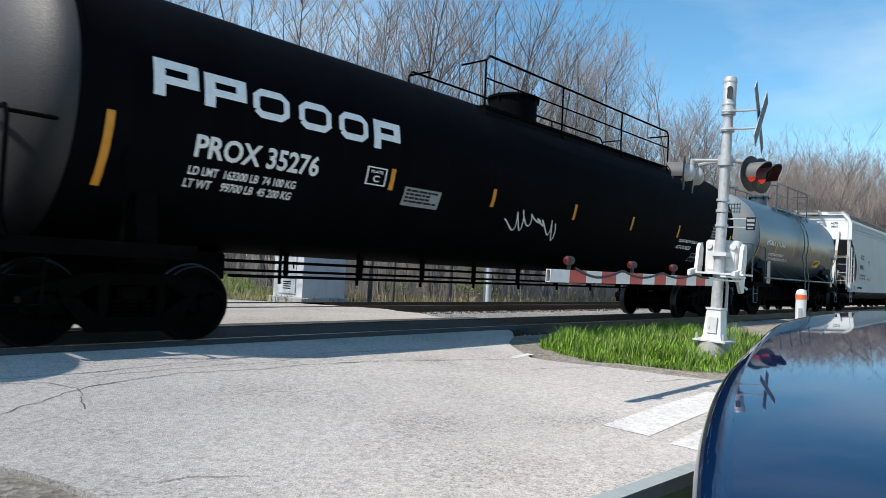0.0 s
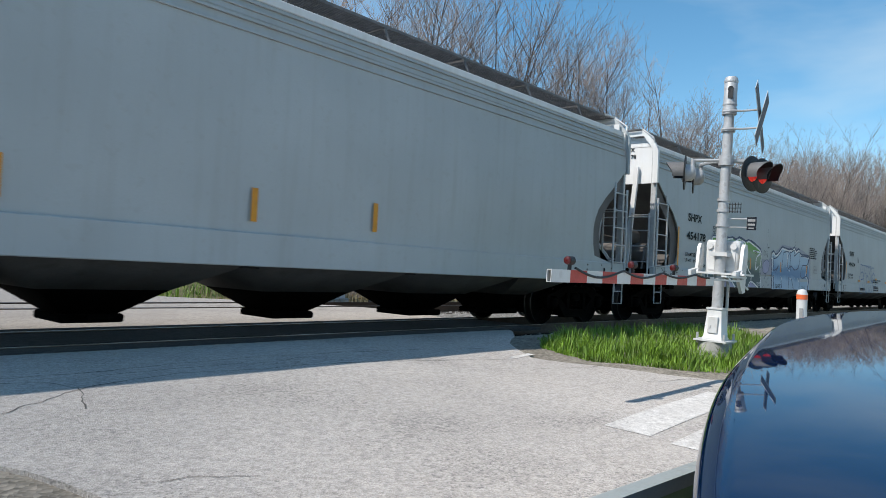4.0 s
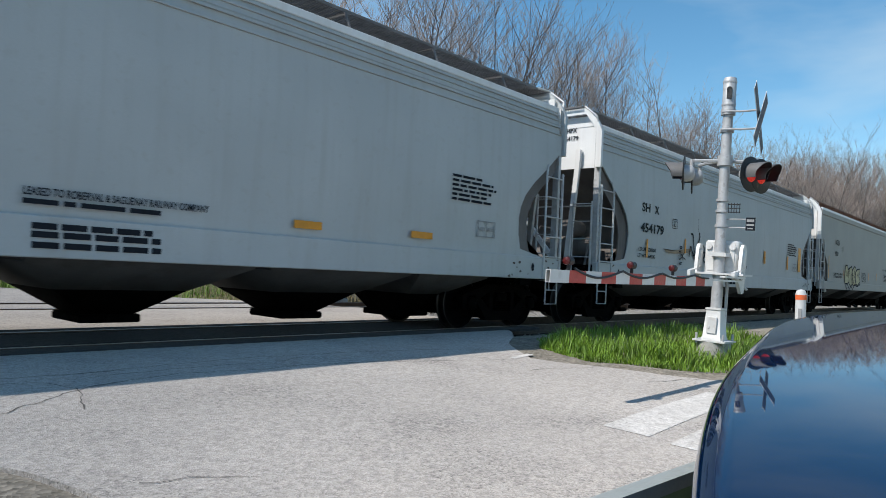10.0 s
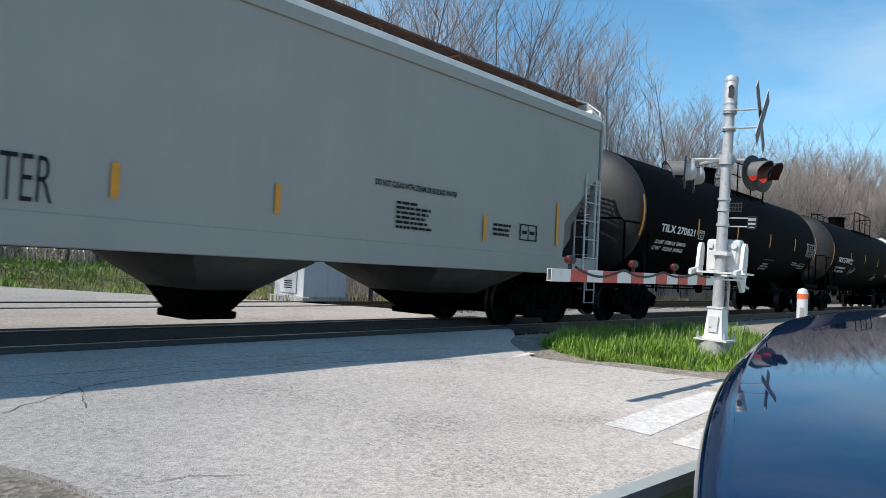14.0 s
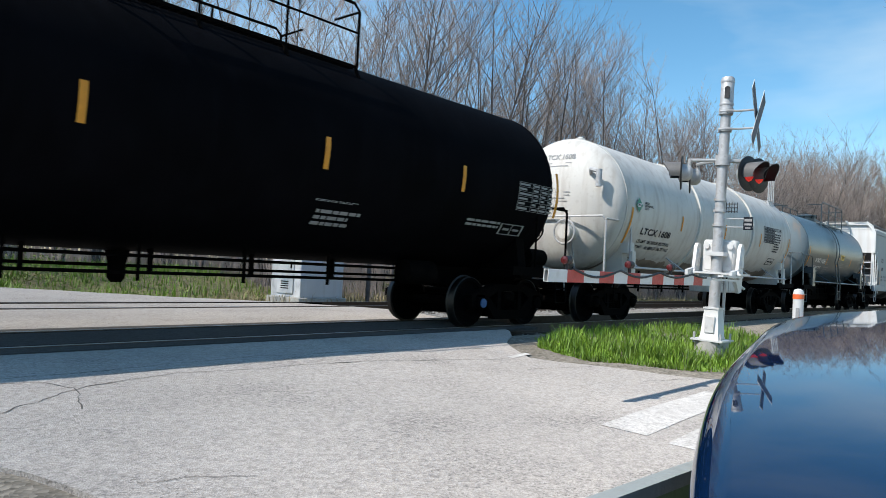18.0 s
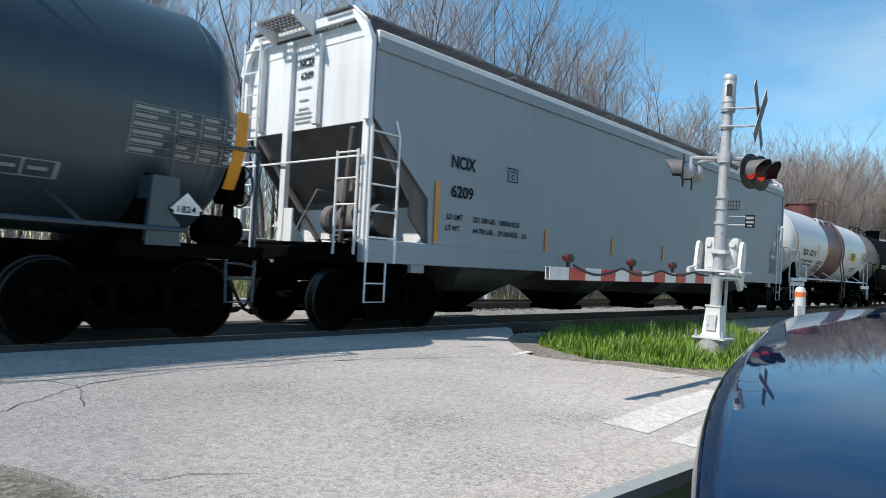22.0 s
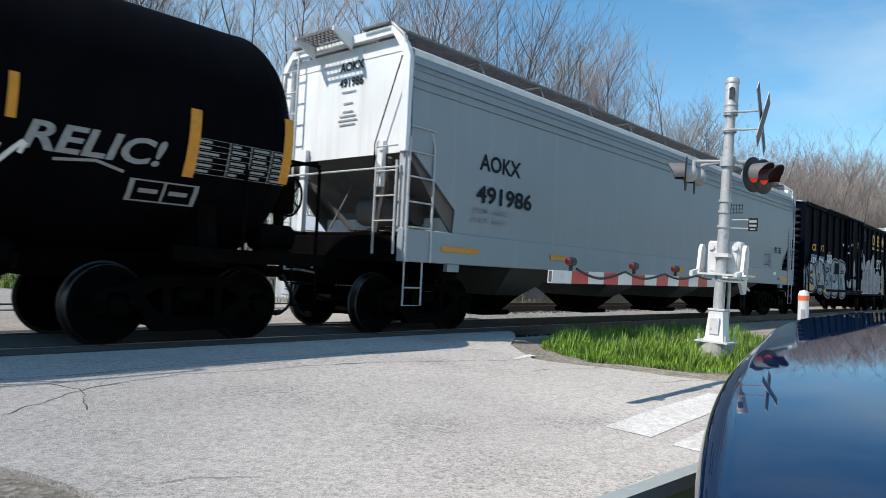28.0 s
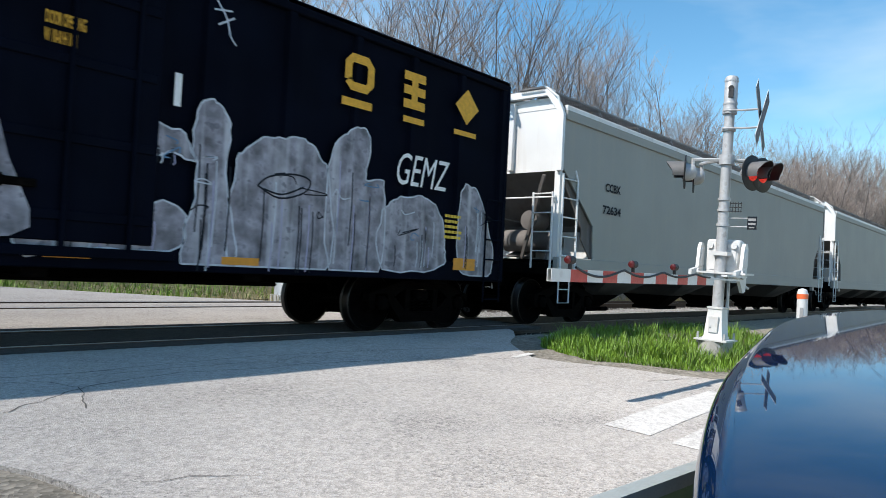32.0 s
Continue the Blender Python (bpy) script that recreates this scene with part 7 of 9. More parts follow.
til715.rects("small_print", bars(3, 1, 1, 295), 3.66, 4.82, 1.77, 1.96, LDARK, 0.008)
til715.tape(-5.95, 2.53, 0.95)
til715.tape(-2.93, 2.52, 0.42)
til715.tape(-1.33, 2.57, 0.42)
til715.tape(2.44, 2.53, 0.42)
til715.tape(6.32, 2.56, 0.80)
gatx.words("GATX 35908", -5.99, -3.90, 2.13, 2.33, LWHITE)
gatx.rects("small_print", bars(2, 1, 1, 302), 1.97, 2.52, 2.75, 2.92, LGREY, 0.008)
gatx.rects("small_print", bars(2, 1, 1, 303), 2.00, 2.62, 2.41, 2.60, LGREY, 0.008)
gatx.rects("small_print", bars(2, 1, 1, 304), 2.00, 2.91, 2.15, 2.26, LGREY, 0.008)
gatx.rects("small_print", bars(2, 1, 1, 305), 2.00, 2.57, 1.83, 1.99, LGREY, 0.008)
gatx.scribble(2.52, 4.40, 1.41, 2.09, LWHITE, 306, 11, 0.045)
gatx.words("RELIC!", 4.41, 5.75, 1.98, 2.26, LGREY, slant=0.06)
gatx.line("spray_tag", [(4.71, 1.92), (5.11, 1.96), (5.41, 1.89)], 0.03, LGREY)
gatx.frame_box(5.50, 6.30, 1.61, 1.84, LGREY)
gatx.panel(6.09, 7.39, 1.98, 2.37, LGREY, 309)
gatx.tape(-7.05, 2.48, 0.80, 0.13)
gatx.tape(-3.91, 2.39, 0.36)
gatx.tape(-0.42, 2.42, 0.36)
gatx.tape(1.74, 2.42, 0.50, 0.13)
gatx.tape(4.29, 2.44, 0.42)
gatx.tape(6.11, 2.30, 0.75, 0.13)
gatx.tape(7.36, 2.40, 0.80, 0.13)
aok.words("AOKX", -8.04, -6.89, 2.69, 2.97, LDARK)
aok.words("491986", -8.09, -6.51, 2.15, 2.45, LDARK)
aok.words("LD LMT  218600", -8.15, -7.20, 1.99, 2.08, LGREY)
aok.words("LT WT   66900", -8.19, -7.26, 1.83, 1.92, LGREY)
aok.patch("reflective_tape", -8.90, -7.99, 1.31, 1.39, ORANGE, 0.014)
aok.patch("reflective_tape", -5.84, -5.32, 1.32, 1.41, ORANGE, 0.014)
aok.words("DO NOT HAMMER ON CAR", 3.55, 4.89, 1.28, 1.37, LDARK)
csx.words("CS", -6.87, -6.31, 2.49, 2.75, ORANGEL)
csx.words("XT", -5.67, -5.12, 2.52, 2.77, ORANGEL)
csx.patch("number_patch", -6.97, -6.14, 2.02, 2.35, ROADBLUE, 0.006)
csx.words("137", -6.90, -6.26, 2.03, 2.24, LWHITE)
csx.patch("number_patch", -5.87, -5.02, 2.05, 2.33, ROADBLUE, 0.006)
csx.words("719", -5.81, -5.18, 2.06, 2.24, LWHITE)
csx.patch("reflective_tape", -7.10, -6.60, 0.99, 1.18, ORANGE, 0.008)
csx.patch("reflective_tape", -5.04, -4.59, 0.94, 1.03, ORANGE, 0.008)
csx.patch("reflective_tape", -3.14, -2.71, 0.93, 1.03, ORANGE, 0.008)
csx.patch("reflective_tape", 0.61, 1.05, 0.94, 1.03, ORANGE, 0.008)
csx.patch("reflective_tape", 2.49, 2.99, 0.94, 1.03, ORANGE, 0.008)
csx.patch("reflective_tape", 6.56, 7.10, 1.01, 1.20, ORANGE, 0.008)
brand_block(csx, 4.15, 4.70, 3.35, 3.87, ORANGEL, "ring")
csx.patch("reflective_tape", 4.13, 4.67, 3.14, 3.25, ORANGEL, 0.008)
brand_block(csx, 5.28, 5.73, 3.34, 3.88, ORANGEL, "bars")
csx.patch("reflective_tape", 5.29, 5.73, 3.13, 3.22, ORANGEL, 0.008)
brand_block(csx, 6.43, 7.01, 3.34, 3.91, ORANGEL, "lozenge")
csx.patch("reflective_tape", 6.42, 6.97, 3.15, 3.23, ORANGEL, 0.008)
for pts in (
        [(2.1, 2.69), (2.32, 2.78), (2.49, 2.56), (2.5, 1.85), (2.65, 0.85), (2.0, 0.83), (2.1, 1.59), (2.1, 2.07)],
        [(1.22, 2.13), (1.49, 2.37), (1.76, 2.39), (1.98, 2.33), (2.07, 2.07), (1.71, 2.08), (1.26, 1.96)],
        [(2.61, 2.08), (2.72, 2.31), (3.09, 2.51), (3.55, 2.56), (3.86, 2.34), (3.99, 2.03), (4.03, 0.89), (2.67, 0.85)],
        [(3.97, 2.27), (4.25, 2.77), (4.58, 2.87), (4.71, 2.63), (4.63, 2.19), (4.99, 2.15), (4.92, 0.92), (4.07, 0.9)],
        [(4.96, 1.71), (5.24, 2.0), (5.76, 2.08), (6.2, 1.87), (6.31, 1.35), (6.26, 1.04), (5.01, 0.99)],
        [(6.69, 2.24), (7.0, 2.35), (7.34, 1.92), (7.55, 1.0), (6.7, 1.05)],
        [(-0.09, 1.99), (0.09, 2.13), (0.29, 2.14), (0.4, 1.99), (0.38, 1.38), (-0.05, 1.29)],
        [(0.39, 1.33), (0.76, 1.42), (1.23, 1.41), (1.92, 1.57), (1.97, 1.1), (1.13, 1.03), (0.41, 0.97)],
):
    worn_figure(csx, pts)
for pts in (
        [(2.91, 1.9), (3.08, 2.03), (3.44, 2.1), (3.68, 2.05), (3.6, 1.89), (3.23, 1.78), (2.91, 1.9)],
        [(3.0, 1.87), (3.27, 1.83), (3.59, 1.96)],
        [(2.25, 3.92), (2.38, 3.75), (2.44, 3.56), (2.52, 3.47)],
        [(2.22, 3.81), (2.45, 3.85)],
        [(2.28, 3.65), (2.48, 3.78)],
        [(0.67, 2.01), (0.74, 1.66), (0.79, 2.03)],
        [(0.66, 1.98), (0.82, 2.03)],
        [(0.72, 1.87), (0.77, 1.86)],
):
    csx.line("spray_tag", spline(pts, 4, False) + pts[-1:], 0.022, GRPALE if pts[0][0] < 2.4 else LDARK, 0.0125, "thin sprayed line")
csx.words("GEMZ", 5.18, 6.28, 2.21, 2.68, LWHITE, 0.009, slant=0.08, fat=0.0, name="spray_word")
csx.words("DOOR OPENING\nW 10-0 H 10-1", 0.48, 0.85, 2.96, 3.26, ORANGEL, 0.0665)
csx.patch("sticker", 1.81, 1.89, 2.63, 2.99, LWHITE, 0.008)
csx.rects("small_print", bars(2, 1, 1, 354), 0.48, 0.86, 3.09, 3.16, YELLOW, 0.008)
csx.frame_box(4.19, 4.62, 1.61, 1.88, LGREY)
csx.rects("small_print", bars(5, 1, 1, 356), 6.31, 6.75, 1.46, 1.87, YELLOW, 0.008)
ccbx.words("CCBX", -8.02, -7.36, 2.80, 2.98, LDARK)
ccbx.words("72634", -8.10, -7.31, 2.33, 2.51, LDARK)

# the large silver piece on the box car: letters of mottled silver-blue, each with a black outline and a white halo
for pts in (
        [(-7.89, 1.67), (-7.84, 1.79), (-7.69, 1.84), (-7.51, 1.82), (-7.42, 1.68), (-7.33, 1.49), (-7.16, 1.35), (-7.1, 1.14), (-7.1, 0.93), (-7.37, 0.92), (-7.67, 1.01), (-7.82, 1.13), (-7.88, 1.38)],
        [(-7.41, 1.73), (-7.3, 1.88), (-7.1, 2.0), (-6.81, 1.99), (-6.42, 1.92), (-6.33, 1.76), (-6.2, 1.66), (-6.16, 1.39), (-6.16, 1.13), (-6.36, 1.0), (-6.63, 0.95), (-7.05, 0.94), (-7.12, 1.14), (-7.15, 1.35), (-7.29, 1.47), (-7.4, 1.6)],
        [(-6.33, 1.8), (-6.22, 1.96), (-5.92, 2.1), (-5.41, 2.09), (-5.15, 1.9), (-4.96, 1.75), (-4.92, 1.24), (-5.14, 1.06), (-5.38, 0.88), (-5.8, 0.95), (-6.03, 1.13), (-6.14, 1.4), (-6.28, 1.61)],
        [(-4.9, 2.06), (-4.64, 2.13), (-4.18, 2.17), (-3.98, 1.99), (-4.05, 1.61), (-3.78, 1.26), (-3.85, 0.93), (-4.14, 0.74), (-4.54, 0.78), (-4.87, 0.9), (-4.8, 1.29), (-4.77, 1.64)],
        [(-3.84, 2.12), (-3.36, 2.28), (-2.64, 2.19), (-2.57, 1.74), (-2.62, 0.97), (-3.11, 0.76), (-3.65, 0.84), (-3.79, 1.07), (-3.86, 1.54), (-3.94, 1.81)],
        [(-2.56, 2.2), (-2.1, 2.26), (-1.5, 2.16), (-1.3, 1.9), (-1.54, 1.61), (-1.23, 0.96), (-1.65, 0.75), (-2.22, 0.77), (-2.5, 1.33)],
):
    ring_ = spline(pts, 4)
    mx, mz = sum(q[0] for q in pts) / len(pts), sum(q[1] for q in pts) / len(pts)
    csx.line("spray_halo", [(mx + (x - mx) * 1.04, mz + (z - mz) * 1.05) for x, z in ring_ + ring_[:1]], 0.055, GRPALE, 0.0042, "white sprayed halo")
    csx.blob("spray_fill", ring_, GRSILVER, 0.0068, "mottled silver-blue sprayed letter")
    csx.line("spray_outline", ring_ + ring_[:1], 0.075, LDARK, 0.0080, "black letter outline")
for pts, w in (
        ([(-6.66, 1.66), (-6.9, 1.67), (-7.06, 1.57), (-7.03, 1.46), (-6.74, 1.42), (-6.62, 1.32), (-6.65, 1.23), (-6.87, 1.26), (-7.13, 1.38)], 0.1),
        ([(-7.42, 1.68), (-7.33, 1.49), (-7.16, 1.35)], 0.1),
        ([(-6.33, 1.89), (-6.28, 1.74)], 0.07),
        ([(-5.92, 1.45), (-5.85, 1.62), (-5.69, 1.59), (-5.65, 1.44), (-5.78, 1.33), (-5.89, 1.34)], 0.08),
        ([(-5.23, 2.01), (-5.1, 1.61)], 0.06),
        ([(-4.73, 1.88), (-4.39, 1.9), (-4.27, 1.8), (-4.72, 1.71)], 0.07),
        ([(-4.72, 1.4), (-4.47, 1.38), (-4.41, 1.27), (-4.68, 1.21)], 0.07),
        ([(-3.59, 1.8), (-3.32, 1.72)], 0.05),
        ([(-3.6, 1.44), (-3.29, 1.36), (-2.95, 1.51), (-2.75, 1.67)], 0.07),
        ([(-2.3, 1.81), (-1.82, 1.86), (-1.73, 1.78), (-2.3, 1.74)], 0.06),
        ([(-2.19, 1.56), (-2.31, 0.82)], 0.06),
        ([(-2.11, 1.57), (-1.66, 0.84)], 0.06),
        ([(-5.38, 0.88), (-5.14, 1.06), (-4.98, 0.85)], 0.06),
        ([(-4.08, 0.74), (-3.88, 0.93), (-3.65, 0.77)], 0.06),
):
    csx.line("spray_outline", spline(pts, 4, False) + pts[-1:], w, LDARK, 0.0095, "black letter line")
csx.words("LD LMT\nLT WT", -6.78, -6.42, 1.4, 1.62, ORANGEL, 0.0105)
csx.words("157200\n62800", -5.65, -5.24, 1.38, 1.64, ORANGEL, 0.0105)
csx.words("SOBER", -4.63, -3.8, 2.09, 2.46, GRPALE, 0.0105, fat=0.05, name="spray_word")
csx.frame_box(-4.35, -4.11, 2.32, 2.55, ORANGEL, True)
csx.patch("reflective_tape", -7.08, -6.57, 0.97, 1.19, ORANGE, 0.011)
csx.patch("reflective_tape", -4.99, -4.54, 0.91, 1.04, ORANGE, 0.011)
csx.patch("reflective_tape", -3.08, -2.64, 0.93, 1.03, ORANGE, 0.011)
csx.patch("reflective_tape", -0.85, -0.28, 0.94, 1.06, ORANGE, 0.011)
csx.patch("stencil_strip", -6.06, -4.92, 1.07, 1.20, LDARK, 0.011)
csx.patch("paint_patch", -3.36, -2.61, 1.69, 2.16, BOXBLUE, 0.011)
csx.line("spray_tag", spline([(-4.68, 2.32), (-4.61, 2.19), (-4.55, 2.32), (-4.48, 2.19), (-4.37, 2.33), (-4.33, 2.19), (-4.24, 2.36), (-4.15, 2.18), (-4.1, 2.32), (-3.97, 2.17), (-3.86, 2.26)], 3, False), 0.022, GRWHITE, 0.010, "small white spray tag")
csx.blob("spray_figure", spline([(-1.35, 1.5), (-1.2, 1.19), (-0.51, 1.19), (-0.5, 1.56), (-0.88, 1.41)], 3), GRWHITE, 0.066, "worn white sprayed shape")
csx.blob("spray_figure", spline([(-0.15, 1.19), (-0.12, 2.28), (0.09, 2.34), (0.26, 1.83), (0.47, 1.21)], 3), GRWHITE, 0.066, "worn white sprayed shape")
csx.blob("sticker", [(-2.32, 3.03), (-2.02, 3.01), (-2.04, 2.92), (-2.27, 2.92)], LWHITE, 0.062, "torn white sticker")
csx.blob("sticker", [(-1.25, 3.0), (-0.95, 3.04), (-0.97, 2.96), (-1.24, 2.93)], LWHITE, 0.062, "torn white sticker")
csx.blob("sticker", [(-1.25, 2.72), (-0.9, 2.74), (-0.92, 2.65), (-1.27, 2.63)], LWHITE, 0.062, "torn white sticker")
csx.blob("sticker", [(-0.6, 3.12), (-0.28, 3.13), (-0.3, 3.03), (-0.62, 3.01)], LWHITE, 0.062, "torn white sticker")

# sill of the ribbed hopper
aok.patch("reflective_tape", 8.18, 9.12, 1.26, 1.38, ORANGE, 0.014)
aok.patch("reflective_tape", -0.18, 0.27, 1.27, 1.38, ORANGE, 0.014)
aok.patch("reflective_tape", 2.66, 3.12, 1.28, 1.39, ORANGE, 0.014)
aok.patch("reflective_tape", 5.26, 5.81, 1.29, 1.38, ORANGE, 0.014)
aok.patch("sticker", 7.49, 7.75, 1.42, 1.52, LWHITE, 0.014)
aok.patch("sticker", 7.91, 8.16, 1.27, 1.34, ROADBLUE, 0.014)
aok.line("spray_tag", [(6.58, 2.03), (6.68, 2.19), (6.58, 2.01), (6.68, 2.01)], 0.028, NAVY, 0.009, "angular dark blue spray tag")
aok.line("spray_tag", [(6.84, 2.08), (6.7, 2.01), (6.83, 1.96), (6.73, 1.8), (6.61, 1.75)], 0.028, NAVY, 0.009, "angular dark blue spray tag")
aok.line("spray_tag", [(6.96, 2.13), (6.95, 1.71)], 0.028, NAVY, 0.009, "angular dark blue spray tag")
aok.line("spray_tag", [(6.8, 2.05), (7.18, 2.09), (7.01, 1.67)], 0.028, NAVY, 0.009, "angular dark blue spray tag")
aok.line("spray_tag", [(7.07, 2.03), (7.27, 1.7)], 0.028, NAVY, 0.009, "angular dark blue spray tag")
aok.line("spray_tag", [(6.6, 1.73), (7.0, 1.74), (6.83, 1.81)], 0.028, NAVY, 0.009, "angular dark blue spray tag")
aok.line("spray_tag", [(7.27, 2.06), (7.09, 1.68), (7.33, 1.66), (7.22, 1.84), (7.09, 1.82)], 0.028, NAVY, 0.009, "angular dark blue spray tag")
aok.patch("small_print", 7.6, 7.82, 2.29, 2.34, LDARK, 0.008)
aok.patch("small_print", 8.01, 8.25, 2.30, 2.35, LDARK, 0.008)
aok.patch("small_print", 7.6, 7.82, 2.22, 2.27, LDARK, 0.008)
aok.patch("small_print", 8.01, 8.25, 2.22, 2.27, LDARK, 0.008)
aok.patch("small_print", 7.6, 7.83, 2.15, 2.19, LDARK, 0.008)
aok.patch("small_print", 8.02, 8.26, 2.15, 2.20, LDARK, 0.008)

# corrosive placards on the blue-grey tank cars
for sd, x, z in ((hok, 4.29, 1.45), (hk2, 4.64, 1.50)):
    face = Side(sd.car, y=-1.525)
    face.blob("placard", [(x - 0.21, z), (x, z - 0.21), (x + 0.21, z), (x, z + 0.21)], LDARK, 0.010, "diamond placard, white over black")
    face.blob("placard_field", [(x - 0.19, z + 0.01), (x, z - 0.05), (x + 0.19, z + 0.01), (x, z + 0.195)], LWHITE, 0.014)
    face.patch("placard_band", x - 0.15, x + 0.15, z - 0.05, z + 0.06, LWHITE, 0.018)
    face.words("1824", x - 0.11, x + 0.11, z - 0.03, z + 0.045, LDARK, 0.022)
end_marks(csx.car, -7.86 - 0.04, 0.0, 4.14, ("CSXT 137719",), YELLOW, 0.10)


# sprayed pieces on the hoppers
shp178.band("spray_top", [(-4.82, 1.82), (-4.75, 2.19), (-4.66, 2.31), (-4.43, 2.31), (-4.2, 2.32), (-4.04, 2.35), (-3.64, 2.34), (-3.4, 2.34), (-3.15, 2.37), (-2.88, 2.33), (-2.61, 2.41), (-2.33, 2.38), (-2.02, 2.34), (-1.79, 2.38), (-1.38, 2.34), (-1.02, 2.26), (-0.65, 2.16), (-0.5, 1.99)], [(-4.82, 1.76), (-4.72, 1.77), (-4.62, 1.77), (-4.4, 1.79), (-4.17, 1.81), (-4.0, 1.82), (-3.61, 1.86), (-3.37, 1.88), (-3.12, 1.9), (-2.85, 1.92), (-2.58, 1.94), (-2.3, 1.97), (-2.0, 1.99), (-1.76, 2.01), (-1.35, 2.04), (-1.01, 2.07), (-0.65, 2.1), (-0.5, 1.95)], FADEG, 0.005, "bright green sprayed upper part")
shp178.band("spray_middle", [(-4.82, 1.76), (-4.72, 1.77), (-4.62, 1.77), (-4.4, 1.79), (-4.17, 1.81), (-4.0, 1.82), (-3.61, 1.86), (-3.37, 1.88), (-3.12, 1.9), (-2.85, 1.92), (-2.58, 1.94), (-2.3, 1.97), (-2.0, 1.99), (-1.76, 2.01), (-1.35, 2.04), (-1.01, 2.07), (-0.65, 2.1), (-0.5, 1.95)], [(-4.79, 1.37), (-4.7, 1.38), (-4.6, 1.38), (-4.37, 1.4), (-4.14, 1.41), (-3.98, 1.41), (-3.58, 1.43), (-3.34, 1.45), (-3.09, 1.46), (-2.82, 1.47), (-2.55, 1.49), (-2.26, 1.5), (-1.96, 1.51), (-1.73, 1.53), (-1.32, 1.55), (-0.97, 1.56), (-0.61, 1.58), (-0.47, 1.59)], FADEG, 0.005, "faded grey-green sprayed middle")
shp178.band("spray_base", [(-5.19, 1.24), (-5.06, 1.29), (-4.84, 1.38), (-4.6, 1.39), (-4.09, 1.42), (-3.52, 1.45), (-2.89, 1.48), (-2.19, 1.51), (-1.4, 1.55), (-0.97, 1.58), (-0.59, 1.6)], [(-5.17, 0.95), (-5.04, 0.95), (-4.81, 0.95), (-4.57, 0.95), (-4.05, 0.95), (-3.49, 0.95), (-2.85, 0.95), (-2.15, 0.95), (-1.36, 0.95), (-0.93, 0.95), (-0.54, 0.95)], FADEG, 0.0055, "dark teal sprayed base")
shp178.blob("spray_field", [(-4.06, 0.93), (-3.47, 1.17), (-2.87, 0.93)], GRLILAC, 0.0065, "lilac sprayed field")
shp178.blob("spray_field", [(-1.74, 0.95), (-1.5, 1.11), (-0.91, 0.96)], GRLILAC, 0.0065, "lilac sprayed field")
for pts in (
        [(-4.82, 1.82), (-4.75, 2.19), (-4.66, 2.31), (-4.43, 2.31), (-4.2, 2.32), (-4.04, 2.35), (-3.64, 2.34), (-3.4, 2.34), (-3.15, 2.37), (-2.88, 2.33), (-2.61, 2.41), (-2.33, 2.38), (-2.02, 2.34), (-1.79, 2.38), (-1.38, 2.34), (-1.02, 2.26), (-0.65, 2.16), (-0.5, 1.99)],
):
    shp178.line("spray_outline", spline(pts, 4, False) + pts[-1:], 0.06, NAVY, 0.0075, "dark outline")
for pts in (
        [(-4.75, 2.19), (-4.66, 2.28), (-4.22, 2.28), (-4.18, 2.09), (-4.32, 1.79), (-4.38, 1.51), (-4.34, 1.4)],
        [(-4.76, 2.19), (-4.82, 1.87), (-4.86, 1.64), (-4.82, 1.47), (-4.69, 1.35), (-4.38, 1.1), (-4.2, 1.14)],
        [(-5.13, 1.27), (-4.64, 1.28)],
        [(-5.13, 1.27), (-5.01, 1.26), (-5.06, 0.96)],
        [(-4.77, 1.74), (-4.42, 1.67)],
        [(-4.14, 2.24), (-4.04, 2.32), (-3.64, 2.32), (-3.68, 2.12), (-3.89, 1.8), (-4.02, 1.35), (-3.58, 1.51)],
        [(-3.58, 2.28), (-3.15, 2.33), (-3.17, 2.21), (-2.61, 2.35), (-2.39, 2.24), (-2.51, 1.95), (-2.64, 1.8), (-3.42, 1.76), (-3.53, 1.61), (-3.02, 1.4)],
        [(-3.15, 1.51), (-3.04, 1.73), (-2.65, 1.77)],
        [(-3.62, 2.07), (-3.83, 1.8), (-3.6, 1.83)],
        [(-2.39, 2.32), (-2.09, 2.27), (-1.96, 2.07), (-2.14, 1.83), (-2.27, 1.62), (-2.07, 1.39)],
        [(-1.94, 2.29), (-1.75, 2.34), (-1.46, 2.28), (-0.71, 2.12), (-0.56, 1.92), (-0.65, 1.54), (-0.56, 0.96)],
        [(-1.9, 2.22), (-1.94, 1.79), (-1.72, 1.47), (-1.51, 1.36), (-1.5, 1.13)],
        [(-1.36, 2.08), (-0.66, 2.04), (-1.0, 1.88), (-1.06, 1.51), (-0.81, 1.62)],
        [(-4.11, 0.94), (-3.47, 1.19), (-2.85, 0.93)],
        [(-2.65, 0.94), (-2.45, 1.14), (-2.46, 0.95)],
        [(-1.77, 0.95), (-1.5, 1.13), (-0.84, 0.96)],
        [(-3.5, 1.59), (-3.47, 1.19)],
):
    shp178.line("spray_line", spline(pts, 4, False) + pts[-1:], 0.05, LWHITE, 0.009, "white outline")
